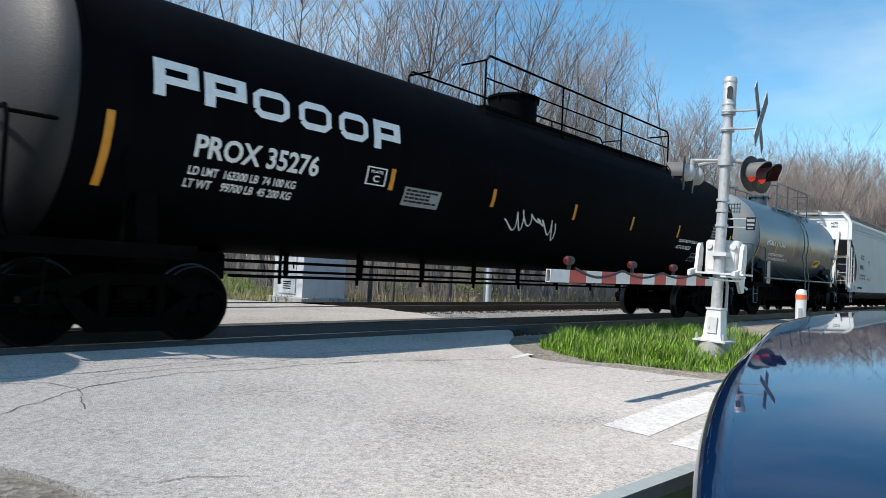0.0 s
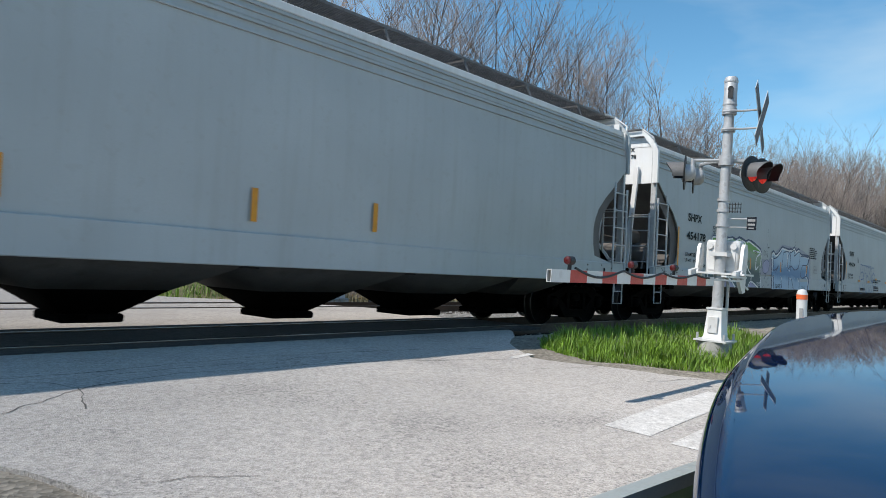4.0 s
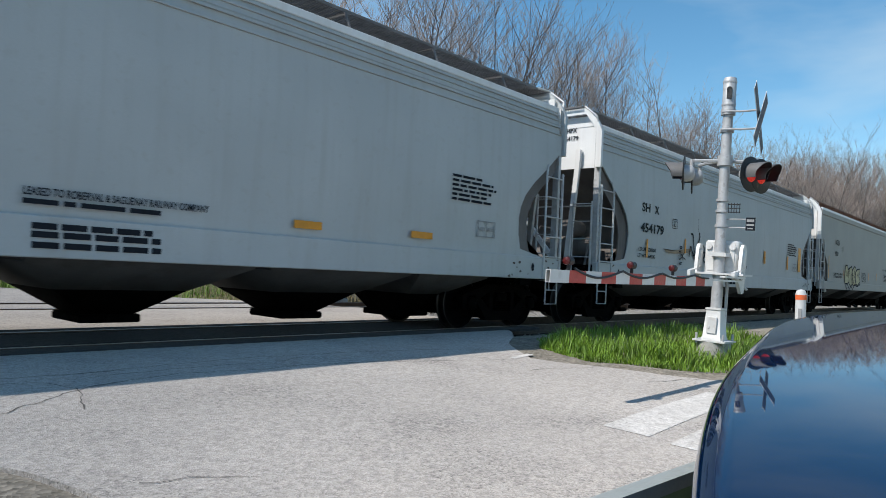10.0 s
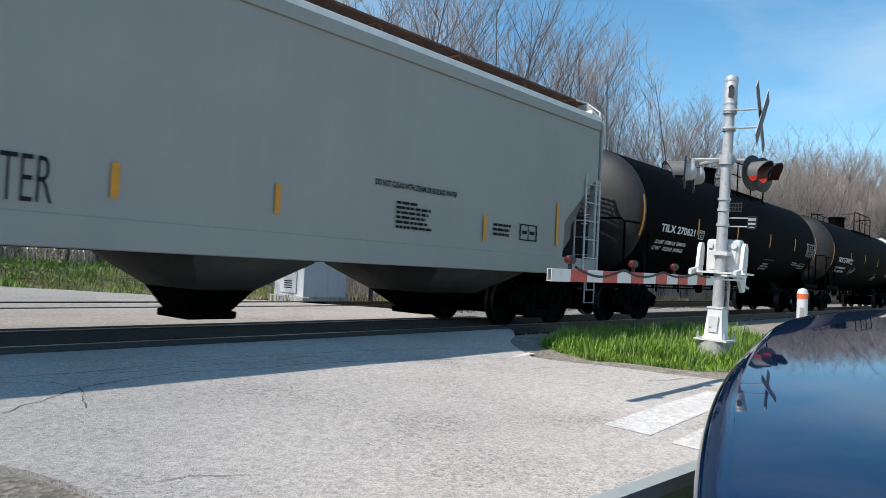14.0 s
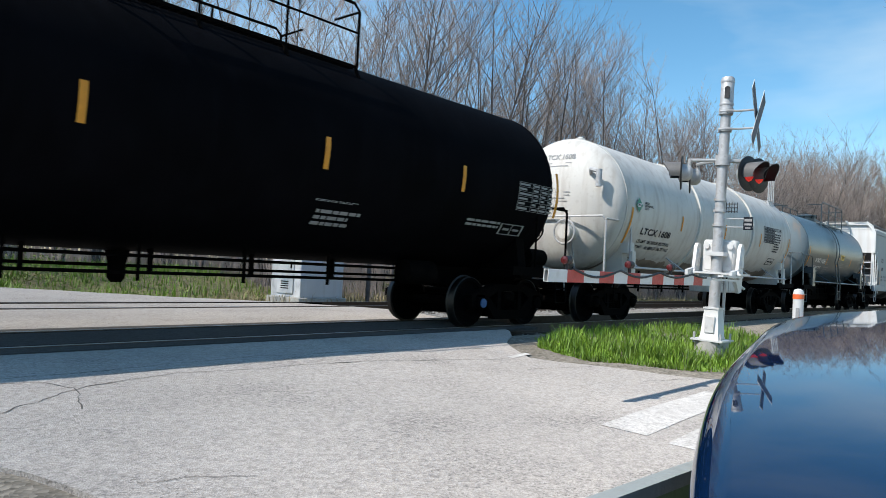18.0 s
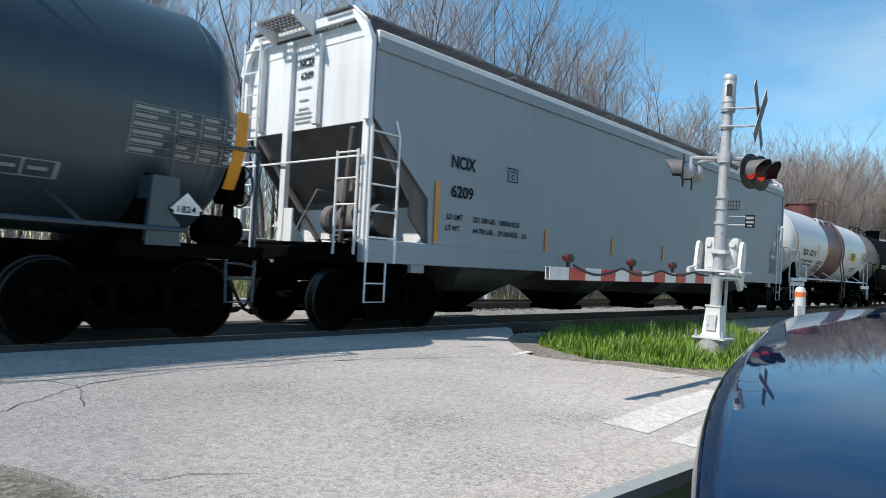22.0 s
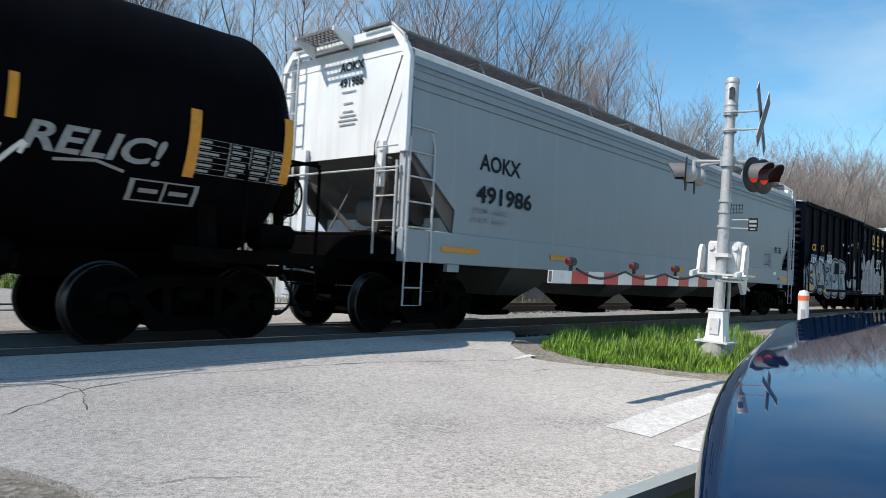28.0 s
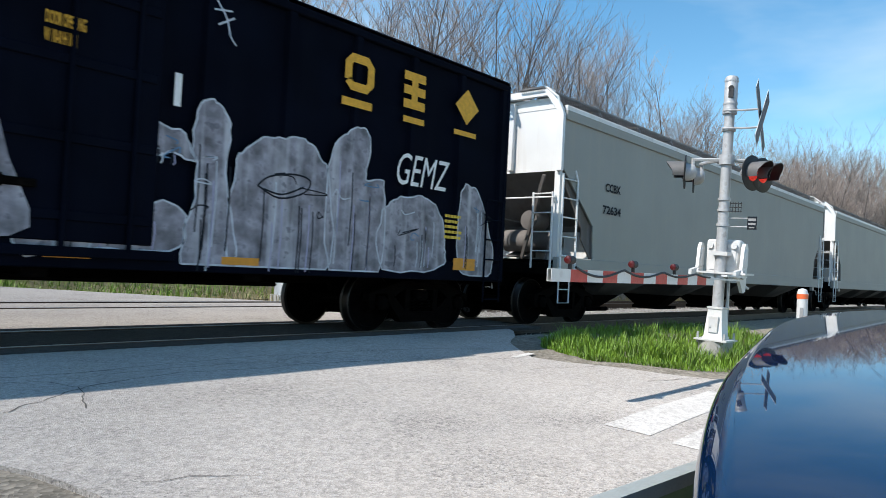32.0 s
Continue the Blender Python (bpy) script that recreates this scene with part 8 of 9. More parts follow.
for pts in (
        [(-4.58, 1.99), (-4.42, 1.98)],
        [(-4.5, 2.07), (-4.51, 1.97), (-4.56, 1.9)],
        [(-4.5, 1.99), (-4.45, 1.92)],
        [(-4.72, 1.85), (-4.56, 1.84)],
        [(-4.64, 1.93), (-4.64, 1.83), (-4.69, 1.76)],
        [(-4.64, 1.85), (-4.58, 1.78)],
        [(-4.01, 2.08), (-3.83, 2.07)],
        [(-3.92, 2.16), (-3.92, 2.05), (-3.98, 1.98)],
        [(-3.92, 2.07), (-3.86, 2.0)],
        [(-2.89, 2.12), (-2.67, 2.11)],
        [(-2.78, 2.2), (-2.79, 2.09), (-2.85, 2.01)],
        [(-2.78, 2.11), (-2.71, 2.03)],
        [(-3.02, 1.97), (-2.8, 1.96)],
        [(-2.91, 2.05), (-2.92, 1.94), (-2.98, 1.86)],
        [(-2.91, 1.96), (-2.84, 1.88)],
        [(-3.7, 1.83), (-3.51, 1.81)],
        [(-3.6, 1.91), (-3.61, 1.8), (-3.67, 1.73)],
        [(-3.6, 1.82), (-3.54, 1.75)],
        [(-3.81, 1.7), (-3.62, 1.69)],
        [(-3.71, 1.78), (-3.72, 1.67), (-3.78, 1.6)],
        [(-3.71, 1.69), (-3.65, 1.62)],
        [(-2.49, 1.99), (-2.25, 1.98)],
        [(-2.37, 2.08), (-2.38, 1.96), (-2.45, 1.88)],
        [(-2.37, 1.99), (-2.29, 1.91)],
        [(-2.33, 1.88), (-2.1, 1.87)],
        [(-2.22, 1.98), (-2.22, 1.85), (-2.3, 1.77)],
        [(-2.22, 1.88), (-2.14, 1.79)],
        [(-1.91, 1.76), (-1.66, 1.74)],
        [(-1.78, 1.85), (-1.79, 1.72), (-1.87, 1.64)],
        [(-1.78, 1.75), (-1.7, 1.66)],
        [(-1.24, 2.07), (-0.95, 2.06)],
        [(-1.1, 2.17), (-1.1, 2.04), (-1.19, 1.95)],
        [(-1.1, 2.07), (-1.0, 1.98)],
):
    shp178.line("spray_star", pts, 0.022, BROWNSTAR, 0.0105, "small brown sprayed star")
shp178.words("KWERK", -4.91, -4.51, 0.95, 1.04, LWHITE, 0.009, fat=0.0, name="spray_word")
shp178.words("TELE", -0.97, -0.65, 1.02, 1.12, LWHITE, 0.009, fat=0.0, name="spray_word")
shp178.band("spray_haze", [(-1.12, 1.93), (-0.93, 1.85), (-0.6, 1.89), (-0.23, 1.86), (0.16, 1.84), (0.58, 2.02), (1.13, 2.24), (1.64, 2.45), (2.47, 2.44), (3.43, 2.45), (4.22, 2.37), (5.22, 2.19)], [(-1.06, 1.37), (-0.87, 1.37), (-0.54, 1.37), (-0.17, 1.37), (0.22, 1.37), (0.65, 1.37), (1.22, 1.37), (1.74, 1.37), (2.57, 1.37), (3.54, 1.37), (4.33, 1.37), (5.32, 1.37)], GRHAZE, 0.0042, "faint lilac sprayed haze")
shp178.band("spray_top", [(0.53, 1.95), (0.55, 2.1), (0.73, 2.16), (0.9, 2.07), (1.19, 2.13), (1.39, 2.23), (1.59, 2.34), (1.76, 2.35), (2.11, 2.33), (2.48, 2.32), (2.6, 2.35), (2.84, 2.33), (3.07, 2.43), (3.29, 2.32), (3.66, 2.4), (3.87, 2.23), (4.32, 2.21), (5.01, 2.19)], [(0.55, 1.56), (0.58, 1.56), (0.77, 1.58), (0.93, 1.59), (1.22, 1.61), (1.43, 1.63), (1.64, 1.64), (1.8, 1.65), (2.15, 1.68), (2.52, 1.71), (2.65, 1.72), (2.88, 1.74), (3.12, 1.75), (3.33, 1.77), (3.7, 1.8), (3.9, 1.81), (4.35, 1.85), (5.04, 1.9)], FADEB, 0.005, "light blue sprayed upper part")
shp178.band("spray_middle", [(0.55, 1.56), (0.58, 1.56), (0.77, 1.58), (0.93, 1.59), (1.22, 1.61), (1.43, 1.63), (1.64, 1.64), (1.8, 1.65), (2.15, 1.68), (2.52, 1.71), (2.65, 1.72), (2.88, 1.74), (3.12, 1.75), (3.33, 1.77), (3.7, 1.8), (3.9, 1.81), (4.35, 1.85), (5.04, 1.9)], [(0.57, 1.24), (0.61, 1.24), (0.79, 1.24), (0.95, 1.25), (1.24, 1.26), (1.45, 1.27), (1.66, 1.28), (1.83, 1.28), (2.18, 1.3), (2.55, 1.31), (2.67, 1.32), (2.91, 1.32), (3.15, 1.33), (3.36, 1.34), (3.73, 1.35), (3.93, 1.36), (4.38, 1.38), (5.07, 1.4)], FADEB, 0.005, "deep blue sprayed middle")
shp178.band("spray_base", [(0.57, 1.24), (0.61, 1.24), (0.79, 1.24), (0.95, 1.25), (1.24, 1.26), (1.45, 1.27), (1.66, 1.28), (1.83, 1.28), (2.18, 1.3), (2.55, 1.31), (2.67, 1.32), (2.91, 1.32), (3.15, 1.33), (3.36, 1.34), (3.73, 1.35), (3.93, 1.36), (4.38, 1.38), (5.07, 1.4)], [(0.59, 0.92), (0.63, 0.92), (0.81, 0.92), (0.97, 0.93), (1.27, 0.93), (1.47, 0.93), (1.69, 0.93), (1.85, 0.93), (2.2, 0.93), (2.57, 0.93), (2.7, 0.93), (2.93, 0.93), (3.17, 0.94), (3.39, 0.94), (3.76, 0.94), (3.96, 0.94), (4.41, 0.94), (5.11, 0.94)], FADEB, 0.005, "light blue sprayed base")
for pts in (
        [(0.53, 1.95), (0.55, 2.1), (0.73, 2.16), (0.9, 2.07), (1.19, 2.13), (1.39, 2.23), (1.59, 2.34), (1.76, 2.35), (2.11, 2.33), (2.48, 2.32), (2.6, 2.35), (2.84, 2.33), (3.07, 2.43), (3.29, 2.32), (3.66, 2.4), (3.87, 2.23), (4.32, 2.21), (5.01, 2.19), (4.92, 1.9), (4.72, 1.47), (5.0, 1.32), (4.87, 0.95)],
):
    shp178.line("spray_outline", spline(pts, 4, False) + pts[-1:], 0.085, NAVY, 0.0062, "navy outer outline")
for pts in (
        [(0.53, 1.94), (0.56, 1.7), (0.54, 1.45), (0.63, 1.36), (0.56, 1.26), (0.56, 0.93)],
):
    shp178.line("spray_outline", spline(pts, 4, False) + pts[-1:], 0.07, NAVY, 0.0062, "navy outer outline")
for pts in (
        [(0.53, 1.91), (0.55, 2.06), (0.73, 2.12), (0.9, 2.03), (1.19, 2.09), (1.39, 2.19), (1.6, 2.3), (1.76, 2.31), (2.11, 2.29), (2.48, 2.27), (2.61, 2.3), (2.84, 2.29), (3.07, 2.38), (3.3, 2.27), (3.66, 2.35), (3.87, 2.18), (4.32, 2.16), (5.02, 2.13)],
        [(0.58, 1.95), (0.61, 1.7), (0.6, 1.45), (0.68, 1.37), (0.62, 1.27), (0.62, 0.93)],
        [(4.83, 1.9), (4.63, 1.46), (4.89, 1.32), (4.78, 0.97)],
):
    shp178.line("spray_line", spline(pts, 4, False) + pts[-1:], 0.055, LWHITE, 0.0075, "white border")
for pts in (
        [(0.7, 2.01), (0.74, 1.72), (0.67, 1.57), (0.98, 1.57), (1.29, 1.72), (0.85, 1.4), (0.72, 1.33), (0.78, 0.94)],
        [(0.7, 2.01), (0.79, 1.94), (1.14, 2.01), (1.59, 2.23)],
        [(1.85, 2.2), (2.23, 2.24), (2.39, 2.23)],
        [(1.77, 2.2), (1.65, 1.64), (1.56, 1.3), (1.66, 0.96)],
        [(2.58, 2.25), (2.34, 2.06), (2.3, 1.75), (2.43, 1.66), (2.58, 1.78), (2.61, 2.1), (2.58, 2.25)],
        [(2.68, 2.22), (3.08, 2.33), (3.09, 2.13), (3.67, 2.31), (3.8, 2.08), (3.63, 1.75), (3.2, 1.63), (2.78, 1.75), (2.63, 1.74)],
        [(2.28, 1.6), (2.45, 1.31), (2.41, 0.95)],
        [(2.65, 1.74), (2.74, 1.38), (3.03, 0.96)],
        [(3.91, 2.16), (4.89, 2.14), (4.75, 1.86), (4.18, 1.83), (3.99, 1.64), (3.92, 1.46), (4.17, 1.36), (4.65, 1.45)],
        [(3.63, 1.72), (3.5, 1.43), (3.74, 1.28), (3.76, 0.96)],
):
    shp178.line("spray_outline", spline(pts, 4, False) + pts[-1:], 0.04, NAVY, 0.009, "navy inner line")
for pts in (
        [(1.6, 1.44), (1.56, 1.37), (1.63, 1.26)],
        [(2.11, 2.22), (2.25, 2.1), (2.22, 1.69)],
        [(2.47, 1.62), (2.63, 1.48), (2.63, 1.27)],
        [(3.34, 1.58), (3.54, 1.38), (3.65, 1.22)],
        [(2.92, 1.54), (3.11, 1.41), (3.2, 1.33)],
):
    shp178.line("spray_highlight", spline(pts, 4, False) + pts[-1:], 0.05, LWHITE, 0.0095, "white highlight")
shp178.words("GLARE", 0.94, 1.54, 0.96, 1.11, LDARK, 0.01, fat=0.0, name="spray_word")
shp178.words("GEMZ", 4.01, 4.56, 0.96, 1.06, LDARK, 0.01, fat=0.0, name="spray_word")
shp178.blob("spray_cloud", spline([(-0.39, 1.59), (-0.35, 1.72), (-0.23, 1.8), (-0.08, 1.85), (0.12, 1.85), (0.27, 1.77), (0.24, 1.58), (0.1, 1.46), (-0.05, 1.42), (-0.21, 1.41), (-0.34, 1.48)], 3), GRLILAC, 0.006, "small sprayed storm cloud")
for pts in (
        [(-0.39, 1.59), (-0.35, 1.72), (-0.23, 1.8), (-0.08, 1.85), (0.12, 1.85), (0.27, 1.77), (0.24, 1.58), (0.1, 1.46), (-0.05, 1.42), (-0.21, 1.41), (-0.34, 1.48), (-0.39, 1.59)],
):
    shp178.line("spray_outline", spline(pts, 4, False) + pts[-1:], 0.022, NAVY, 0.009, "navy outline")
for pts in (
        [(-0.08, 1.4), (-0.25, 1.2), (-0.12, 1.32), (-0.15, 1.34), (-0.08, 1.4)],
):
    shp178.line("spray_bolt", pts, 0.025, NAVY, 0.009, "sprayed bolt")
for pts in (
        [(-0.45, 1.18), (-0.44, 1.13)],
        [(-0.37, 1.01), (-0.35, 0.96)],
        [(-0.26, 1.05), (-0.25, 1.01)],
        [(-0.14, 0.98), (-0.13, 0.93)],
        [(-0.04, 1.17), (-0.03, 1.12)],
        [(0.06, 1.27), (0.07, 1.22)],
        [(0.11, 1.07), (0.12, 1.02)],
        [(0.15, 1.3), (0.17, 1.25)],
        [(0.21, 1.08), (0.22, 1.03)],
        [(-0.41, 0.93), (-0.4, 0.88)],
):
    shp178.line("spray_drop", pts, 0.03, NAVY, 0.009, "navy drop")
for pts in (
        [(-0.3, 2.15), (-0.26, 2.12), (-0.31, 1.99), (-0.22, 2.01)],
        [(-0.17, 2.11), (-0.1, 2.11), (-0.09, 2.02), (-0.14, 2.01)],
        [(-0.01, 2.16), (0.02, 2.02), (0.07, 1.99)],
        [(0.09, 2.22), (0.13, 2.27), (0.26, 2.25)],
        [(0.01, 1.94), (0.07, 1.97)],
):
    shp178.line("spray_tag", pts, 0.028, LDARK, 0.009, "broken dark stencil")
for pts in (
        [(0.06, 2.85), (0.05, 2.58), (0.04, 2.25)],
        [(3.19, 2.99), (3.18, 2.72), (3.17, 2.41)],
):
    shp178.line("scratch", pts, 0.01, LDARK, 0.008, "thin dark scratch")
for pts in (
        [(-3.53, 2.22), (-4.01, 2.23), (-3.99, 1.91), (-4.29, 1.48), (-4.18, 1.1), (-4.03, 0.9), (-3.57, 0.92), (-3.6, 1.36)],
        [(-3.88, 1.86), (-3.42, 1.9), (-3.35, 1.54), (-3.55, 1.58), (-3.88, 1.55), (-3.88, 1.86)],
        [(-3.53, 2.2), (-3.51, 2.03), (-3.51, 1.86)],
        [(-3.52, 2.17), (-3.11, 2.21), (-3.04, 1.63)],
        [(-3.42, 1.88), (-3.16, 1.42), (-3.21, 1.16), (-3.42, 0.92)],
        [(-3.09, 1.92), (-3.08, 2.12), (-2.84, 2.26), (-2.62, 2.1), (-2.48, 1.75)],
        [(-3.06, 1.83), (-2.82, 1.89), (-2.63, 1.73), (-2.53, 1.38), (-2.58, 0.95), (-2.79, 0.95), (-2.94, 1.11)],
        [(-2.66, 2.2), (-2.18, 2.25), (-2.2, 2.09), (-1.86, 1.81), (-1.75, 1.44), (-1.81, 1.11), (-2.05, 0.94)],
        [(-2.48, 1.75), (-2.62, 1.55), (-2.57, 1.44)],
        [(-2.48, 1.75), (-2.29, 1.71), (-2.16, 1.41), (-2.09, 0.94)],
        [(-2.17, 2.16), (-1.73, 2.25), (-1.83, 1.98)],
        [(-1.77, 1.69), (-1.83, 1.95), (-1.72, 2.15), (-1.5, 2.12), (-1.4, 1.86), (-1.51, 1.59), (-1.19, 1.54), (-1.22, 1.2), (-1.47, 0.99), (-1.64, 0.95)],
        [(-1.41, 2.06), (-1.2, 2.21), (-0.95, 2.12), (-0.94, 1.94), (-1.26, 1.78), (-1.2, 1.61)],
        [(-0.94, 1.91), (-0.64, 1.8), (-0.62, 1.59), (-0.41, 1.39), (-0.34, 1.11), (-0.48, 0.96)],
        [(-1.59, 1.45), (-1.24, 1.57), (-0.99, 1.29), (-1.01, 0.94)],
):
    shp174.line("spray_outline", spline(pts, 5, False) + pts[-1:], 0.032, BLUELINE, 0.016, "thin blue sprayed outline")
shp174.patch("reflective_tape", 2.07, 2.51, 1.45, 1.55, ORANGE, 0.014)
shp183.patch("reflective_tape", 2.07, 2.51, 1.45, 1.55, ORANGE, 0.014)
shp174.patch("reflective_tape", 4.17, 4.64, 1.47, 1.57, ORANGE, 0.014)
shp183.patch("reflective_tape", 4.17, 4.64, 1.47, 1.57, ORANGE, 0.014)
shp174.rects("small_print", bars(1, 1, 1, 73, 0.6, 1.0), -0.89, 0.59, 1.17, 1.27, LDARK, 0.006)
shp183.rects("small_print", bars(1, 1, 1, 73, 0.6, 1.0), -0.89, 0.59, 1.17, 1.27, LDARK, 0.006)
shp179.rects("small_print", bars(1, 1, 1, 73, 0.6, 1.0), -0.89, 0.59, 1.17, 1.27, LDARK, 0.006)
shp174.rects("small_print", bars(1, 1, 1, 73, 0.6, 1.0), -0.89, 0.71, 1.09, 1.19, LDARK, 0.006)
shp183.rects("small_print", bars(1, 1, 1, 73, 0.6, 1.0), -0.89, 0.71, 1.09, 1.19, LDARK, 0.006)
shp179.rects("small_print", bars(1, 1, 1, 73, 0.6, 1.0), -0.89, 0.71, 1.09, 1.19, LDARK, 0.006)
shp174.rects("small_print", bars(1, 1, 1, 73, 0.6, 1.0), -0.88, 0.72, 0.99, 1.09, LDARK, 0.006)
shp183.rects("small_print", bars(1, 1, 1, 73, 0.6, 1.0), -0.88, 0.72, 0.99, 1.09, LDARK, 0.006)
shp179.rects("small_print", bars(1, 1, 1, 73, 0.6, 1.0), -0.88, 0.72, 0.99, 1.09, LDARK, 0.006)
shp174.words("LEASED TO ROBERVAL & SAGUENAY RAILWAY COMPANY", -0.98, 0.9, 1.52, 1.60, LDARK, 0.012)
shp174.rects("small_print", bars(1, 1, 1, 71), -0.98, 0.85, 1.40, 1.49, LDARK, 0.012)
shp183.words("LEASED TO ROBERVAL & SAGUENAY RAILWAY COMPANY", -0.98, 0.9, 1.52, 1.60, LDARK, 0.012)
shp183.rects("small_print", bars(1, 1, 1, 71), -0.98, 0.85, 1.40, 1.49, LDARK, 0.012)
shp179.words("LEASED TO ROBERVAL & SAGUENAY RAILWAY COMPANY", -0.98, 0.9, 1.52, 1.60, LDARK, 0.012)
shp179.rects("small_print", bars(1, 1, 1, 71), -0.98, 0.85, 1.40, 1.49, LDARK, 0.012)
shp174.words("ACF CENTER FLOW", -4.07, -2.9, 1.02, 1.15, LDARK, 0.014)
shp179.words("ACF CENTER FLOW", -4.07, -2.9, 1.02, 1.15, LDARK, 0.014)
shp174.rects("small_print", bars(6, 1, 1, 72), 5.05, 6.34, 2.10, 2.54, LDARK, 0.008)
shp174.frame_box(5.73, 6.21, 1.59, 1.86, LGREY)
shp183.rects("small_print", bars(6, 1, 1, 72), 5.05, 6.34, 2.10, 2.54, LDARK, 0.008)
shp183.frame_box(5.73, 6.21, 1.59, 1.86, LGREY)
shp179.rects("small_print", bars(6, 1, 1, 72), 5.05, 6.34, 2.10, 2.54, LDARK, 0.008)
shp179.frame_box(5.73, 6.21, 1.59, 1.86, LGREY)
shp178.rects("small_print", bars(6, 1, 1, 72), 5.05, 6.34, 2.10, 2.54, LDARK, 0.008)
shp178.frame_box(5.73, 6.21, 1.59, 1.86, LGREY)
shp179.blob("rust_stain", spline([(-5.1, 1.8), (-4.82, 1.77), (-4.27, 1.81), (-3.49, 1.88), (-3.51, 1.79), (-4.26, 1.72), (-4.81, 1.71)], 3), RUSTST, 0.0045, "brown rust stain")
for pts in (
        [(-3.56, 1.68), (-3.46, 1.94), (-3.34, 1.79), (-3.1, 1.6)],
        [(-3.1, 1.58), (-3.22, 1.78), (-3.29, 2.1), (-3.35, 2.26), (-3.46, 2.26)],
        [(-3.2, 1.71), (-3.02, 1.79), (-3.1, 1.82), (-3.16, 1.67), (-2.94, 1.64)],
        [(-2.91, 1.83), (-2.94, 1.6)],
        [(-2.96, 1.98), (-2.95, 2.08), (-2.88, 2.22), (-2.92, 2.34)],
        [(-2.66, 2.02), (-2.84, 1.76), (-2.75, 1.6), (-2.55, 1.73), (-2.53, 1.92), (-2.66, 2.02)],
        [(-2.61, 1.83), (-2.39, 1.81), (-2.6, 1.65), (-2.36, 1.58), (-2.28, 1.96)],
):
    shp179.line("spray_tag", spline(pts, 4, False) + pts[-1:], 0.05, LDARK, 0.0075, "bold black spray tag")
for pts in (
        [(-4.18, 1.79), (-4.17, 1.59), (-4.02, 1.64), (-4.09, 1.77), (-4.18, 1.77)],
        [(-3.99, 1.76), (-3.98, 1.58)],
        [(-3.84, 1.77), (-3.97, 1.67), (-3.78, 1.59)],
        [(-4.13, 1.9), (-4.02, 1.9), (-4.02, 1.86), (-4.12, 1.86), (-4.13, 1.9)],
        [(-4.16, 1.48), (-3.97, 1.51)],
        [(-4.13, 1.45), (-4.01, 1.47)],
        [(-2.25, 1.87), (-2.23, 1.68)],
        [(-2.15, 1.86), (-2.24, 1.79)],
        [(-2.01, 1.89), (-2.11, 1.72), (-1.96, 1.68)],
        [(-2.15, 2.03), (-2.04, 2.03), (-2.05, 1.97), (-2.15, 1.97), (-2.15, 2.03)],
        [(-2.19, 1.61), (-1.99, 1.64)],
):
    shp179.line("spray_tag", spline(pts, 4, False) + pts[-1:], 0.028, LDARK, 0.0075, "small black spray tag")
for pts in (
        [(-3.0, 2.73), (-3.01, 2.53), (-3.01, 2.35)],
):
    shp179.line("scratch", pts, 0.012, LDARK, 0.008, "thin dark scratch")
shp179.patch("reflective_tape", 2.46, 2.66, 1.74, 2.14, ORANGE, 0.006)
shp179.patch("reflective_tape", 4.99, 5.18, 1.62, 2.09, ORANGE, 0.006)
shp179.patch("reflective_tape", 6.38, 6.72, 1.59, 2.46, ORANGE, 0.006)
for pts in (
        [(-5.21, 2.11), (-4.83, 2.13), (-4.72, 1.97), (-4.39, 2.0), (-4.41, 1.42), (-4.77, 1.31), (-5.29, 1.31), (-5.26, 1.68)],
        [(-4.62, 1.96), (-3.98, 2.11), (-3.86, 1.97), (-3.63, 1.35), (-4.18, 1.21), (-4.44, 1.31)],
        [(-3.93, 1.91), (-3.33, 2.15), (-3.02, 1.99), (-3.35, 1.66), (-3.13, 1.32), (-3.69, 1.23)],
        [(-3.17, 1.86), (-2.81, 2.01), (-2.26, 2.04), (-2.36, 1.7), (-2.16, 1.43), (-2.76, 1.27), (-3.05, 1.32)],
):
    nc920.blob("spray_letter", pts, GRGOLD, 0.006, "tan sprayed block letter")
    nc920.line("spray_outline", pts + pts[:1], 0.07, LDARK, 0.0075, "thick black outline")
for pts in (
        [(-4.96, 1.87), (-4.77, 1.83), (-4.78, 1.51), (-5.0, 1.51), (-4.96, 1.87)],
        [(-4.31, 1.82), (-4.24, 1.37)],
        [(-4.07, 1.84), (-3.92, 1.33)],
        [(-3.68, 1.82), (-3.48, 1.6), (-3.55, 1.35)],
        [(-3.31, 1.97), (-3.49, 1.71)],
        [(-2.8, 1.83), (-2.62, 1.63), (-2.48, 1.85)],
        [(-2.7, 1.4), (-2.62, 1.63)],
        [(-5.29, 1.31), (-4.98, 1.06), (-4.76, 1.29), (-4.42, 1.06), (-4.09, 1.21), (-3.72, 1.07), (-3.36, 1.27), (-2.75, 1.22), (-2.16, 1.33)],
):
    nc920.line("spray_outline", pts, 0.05, LDARK, 0.0085, "black sprayed line")
nc920.words("PORTER", -1.79, -0.82, 1.44, 1.89, LDARK, 0.008, fat=-0.012, name="spray_word")

# brown grime and painted underside shade along the belly of the aged white tank
GX = [-6.1 + 0.1 * i for i in range(123)]
lt.band("grime", [(x, 1.50 + 0.16 * noise.noise((x * 0.9, 2.0, 0)) + 0.09 * noise.noise((x * 3.1, 5.0, 0)) + 0.07 * noise.noise((x * 9.0, 7.0, 0))) for x in GX], [(x, 1.16) for x in GX], GRIME_SHADE, 0.0045, "brown grime on the belly with its shade painted in")

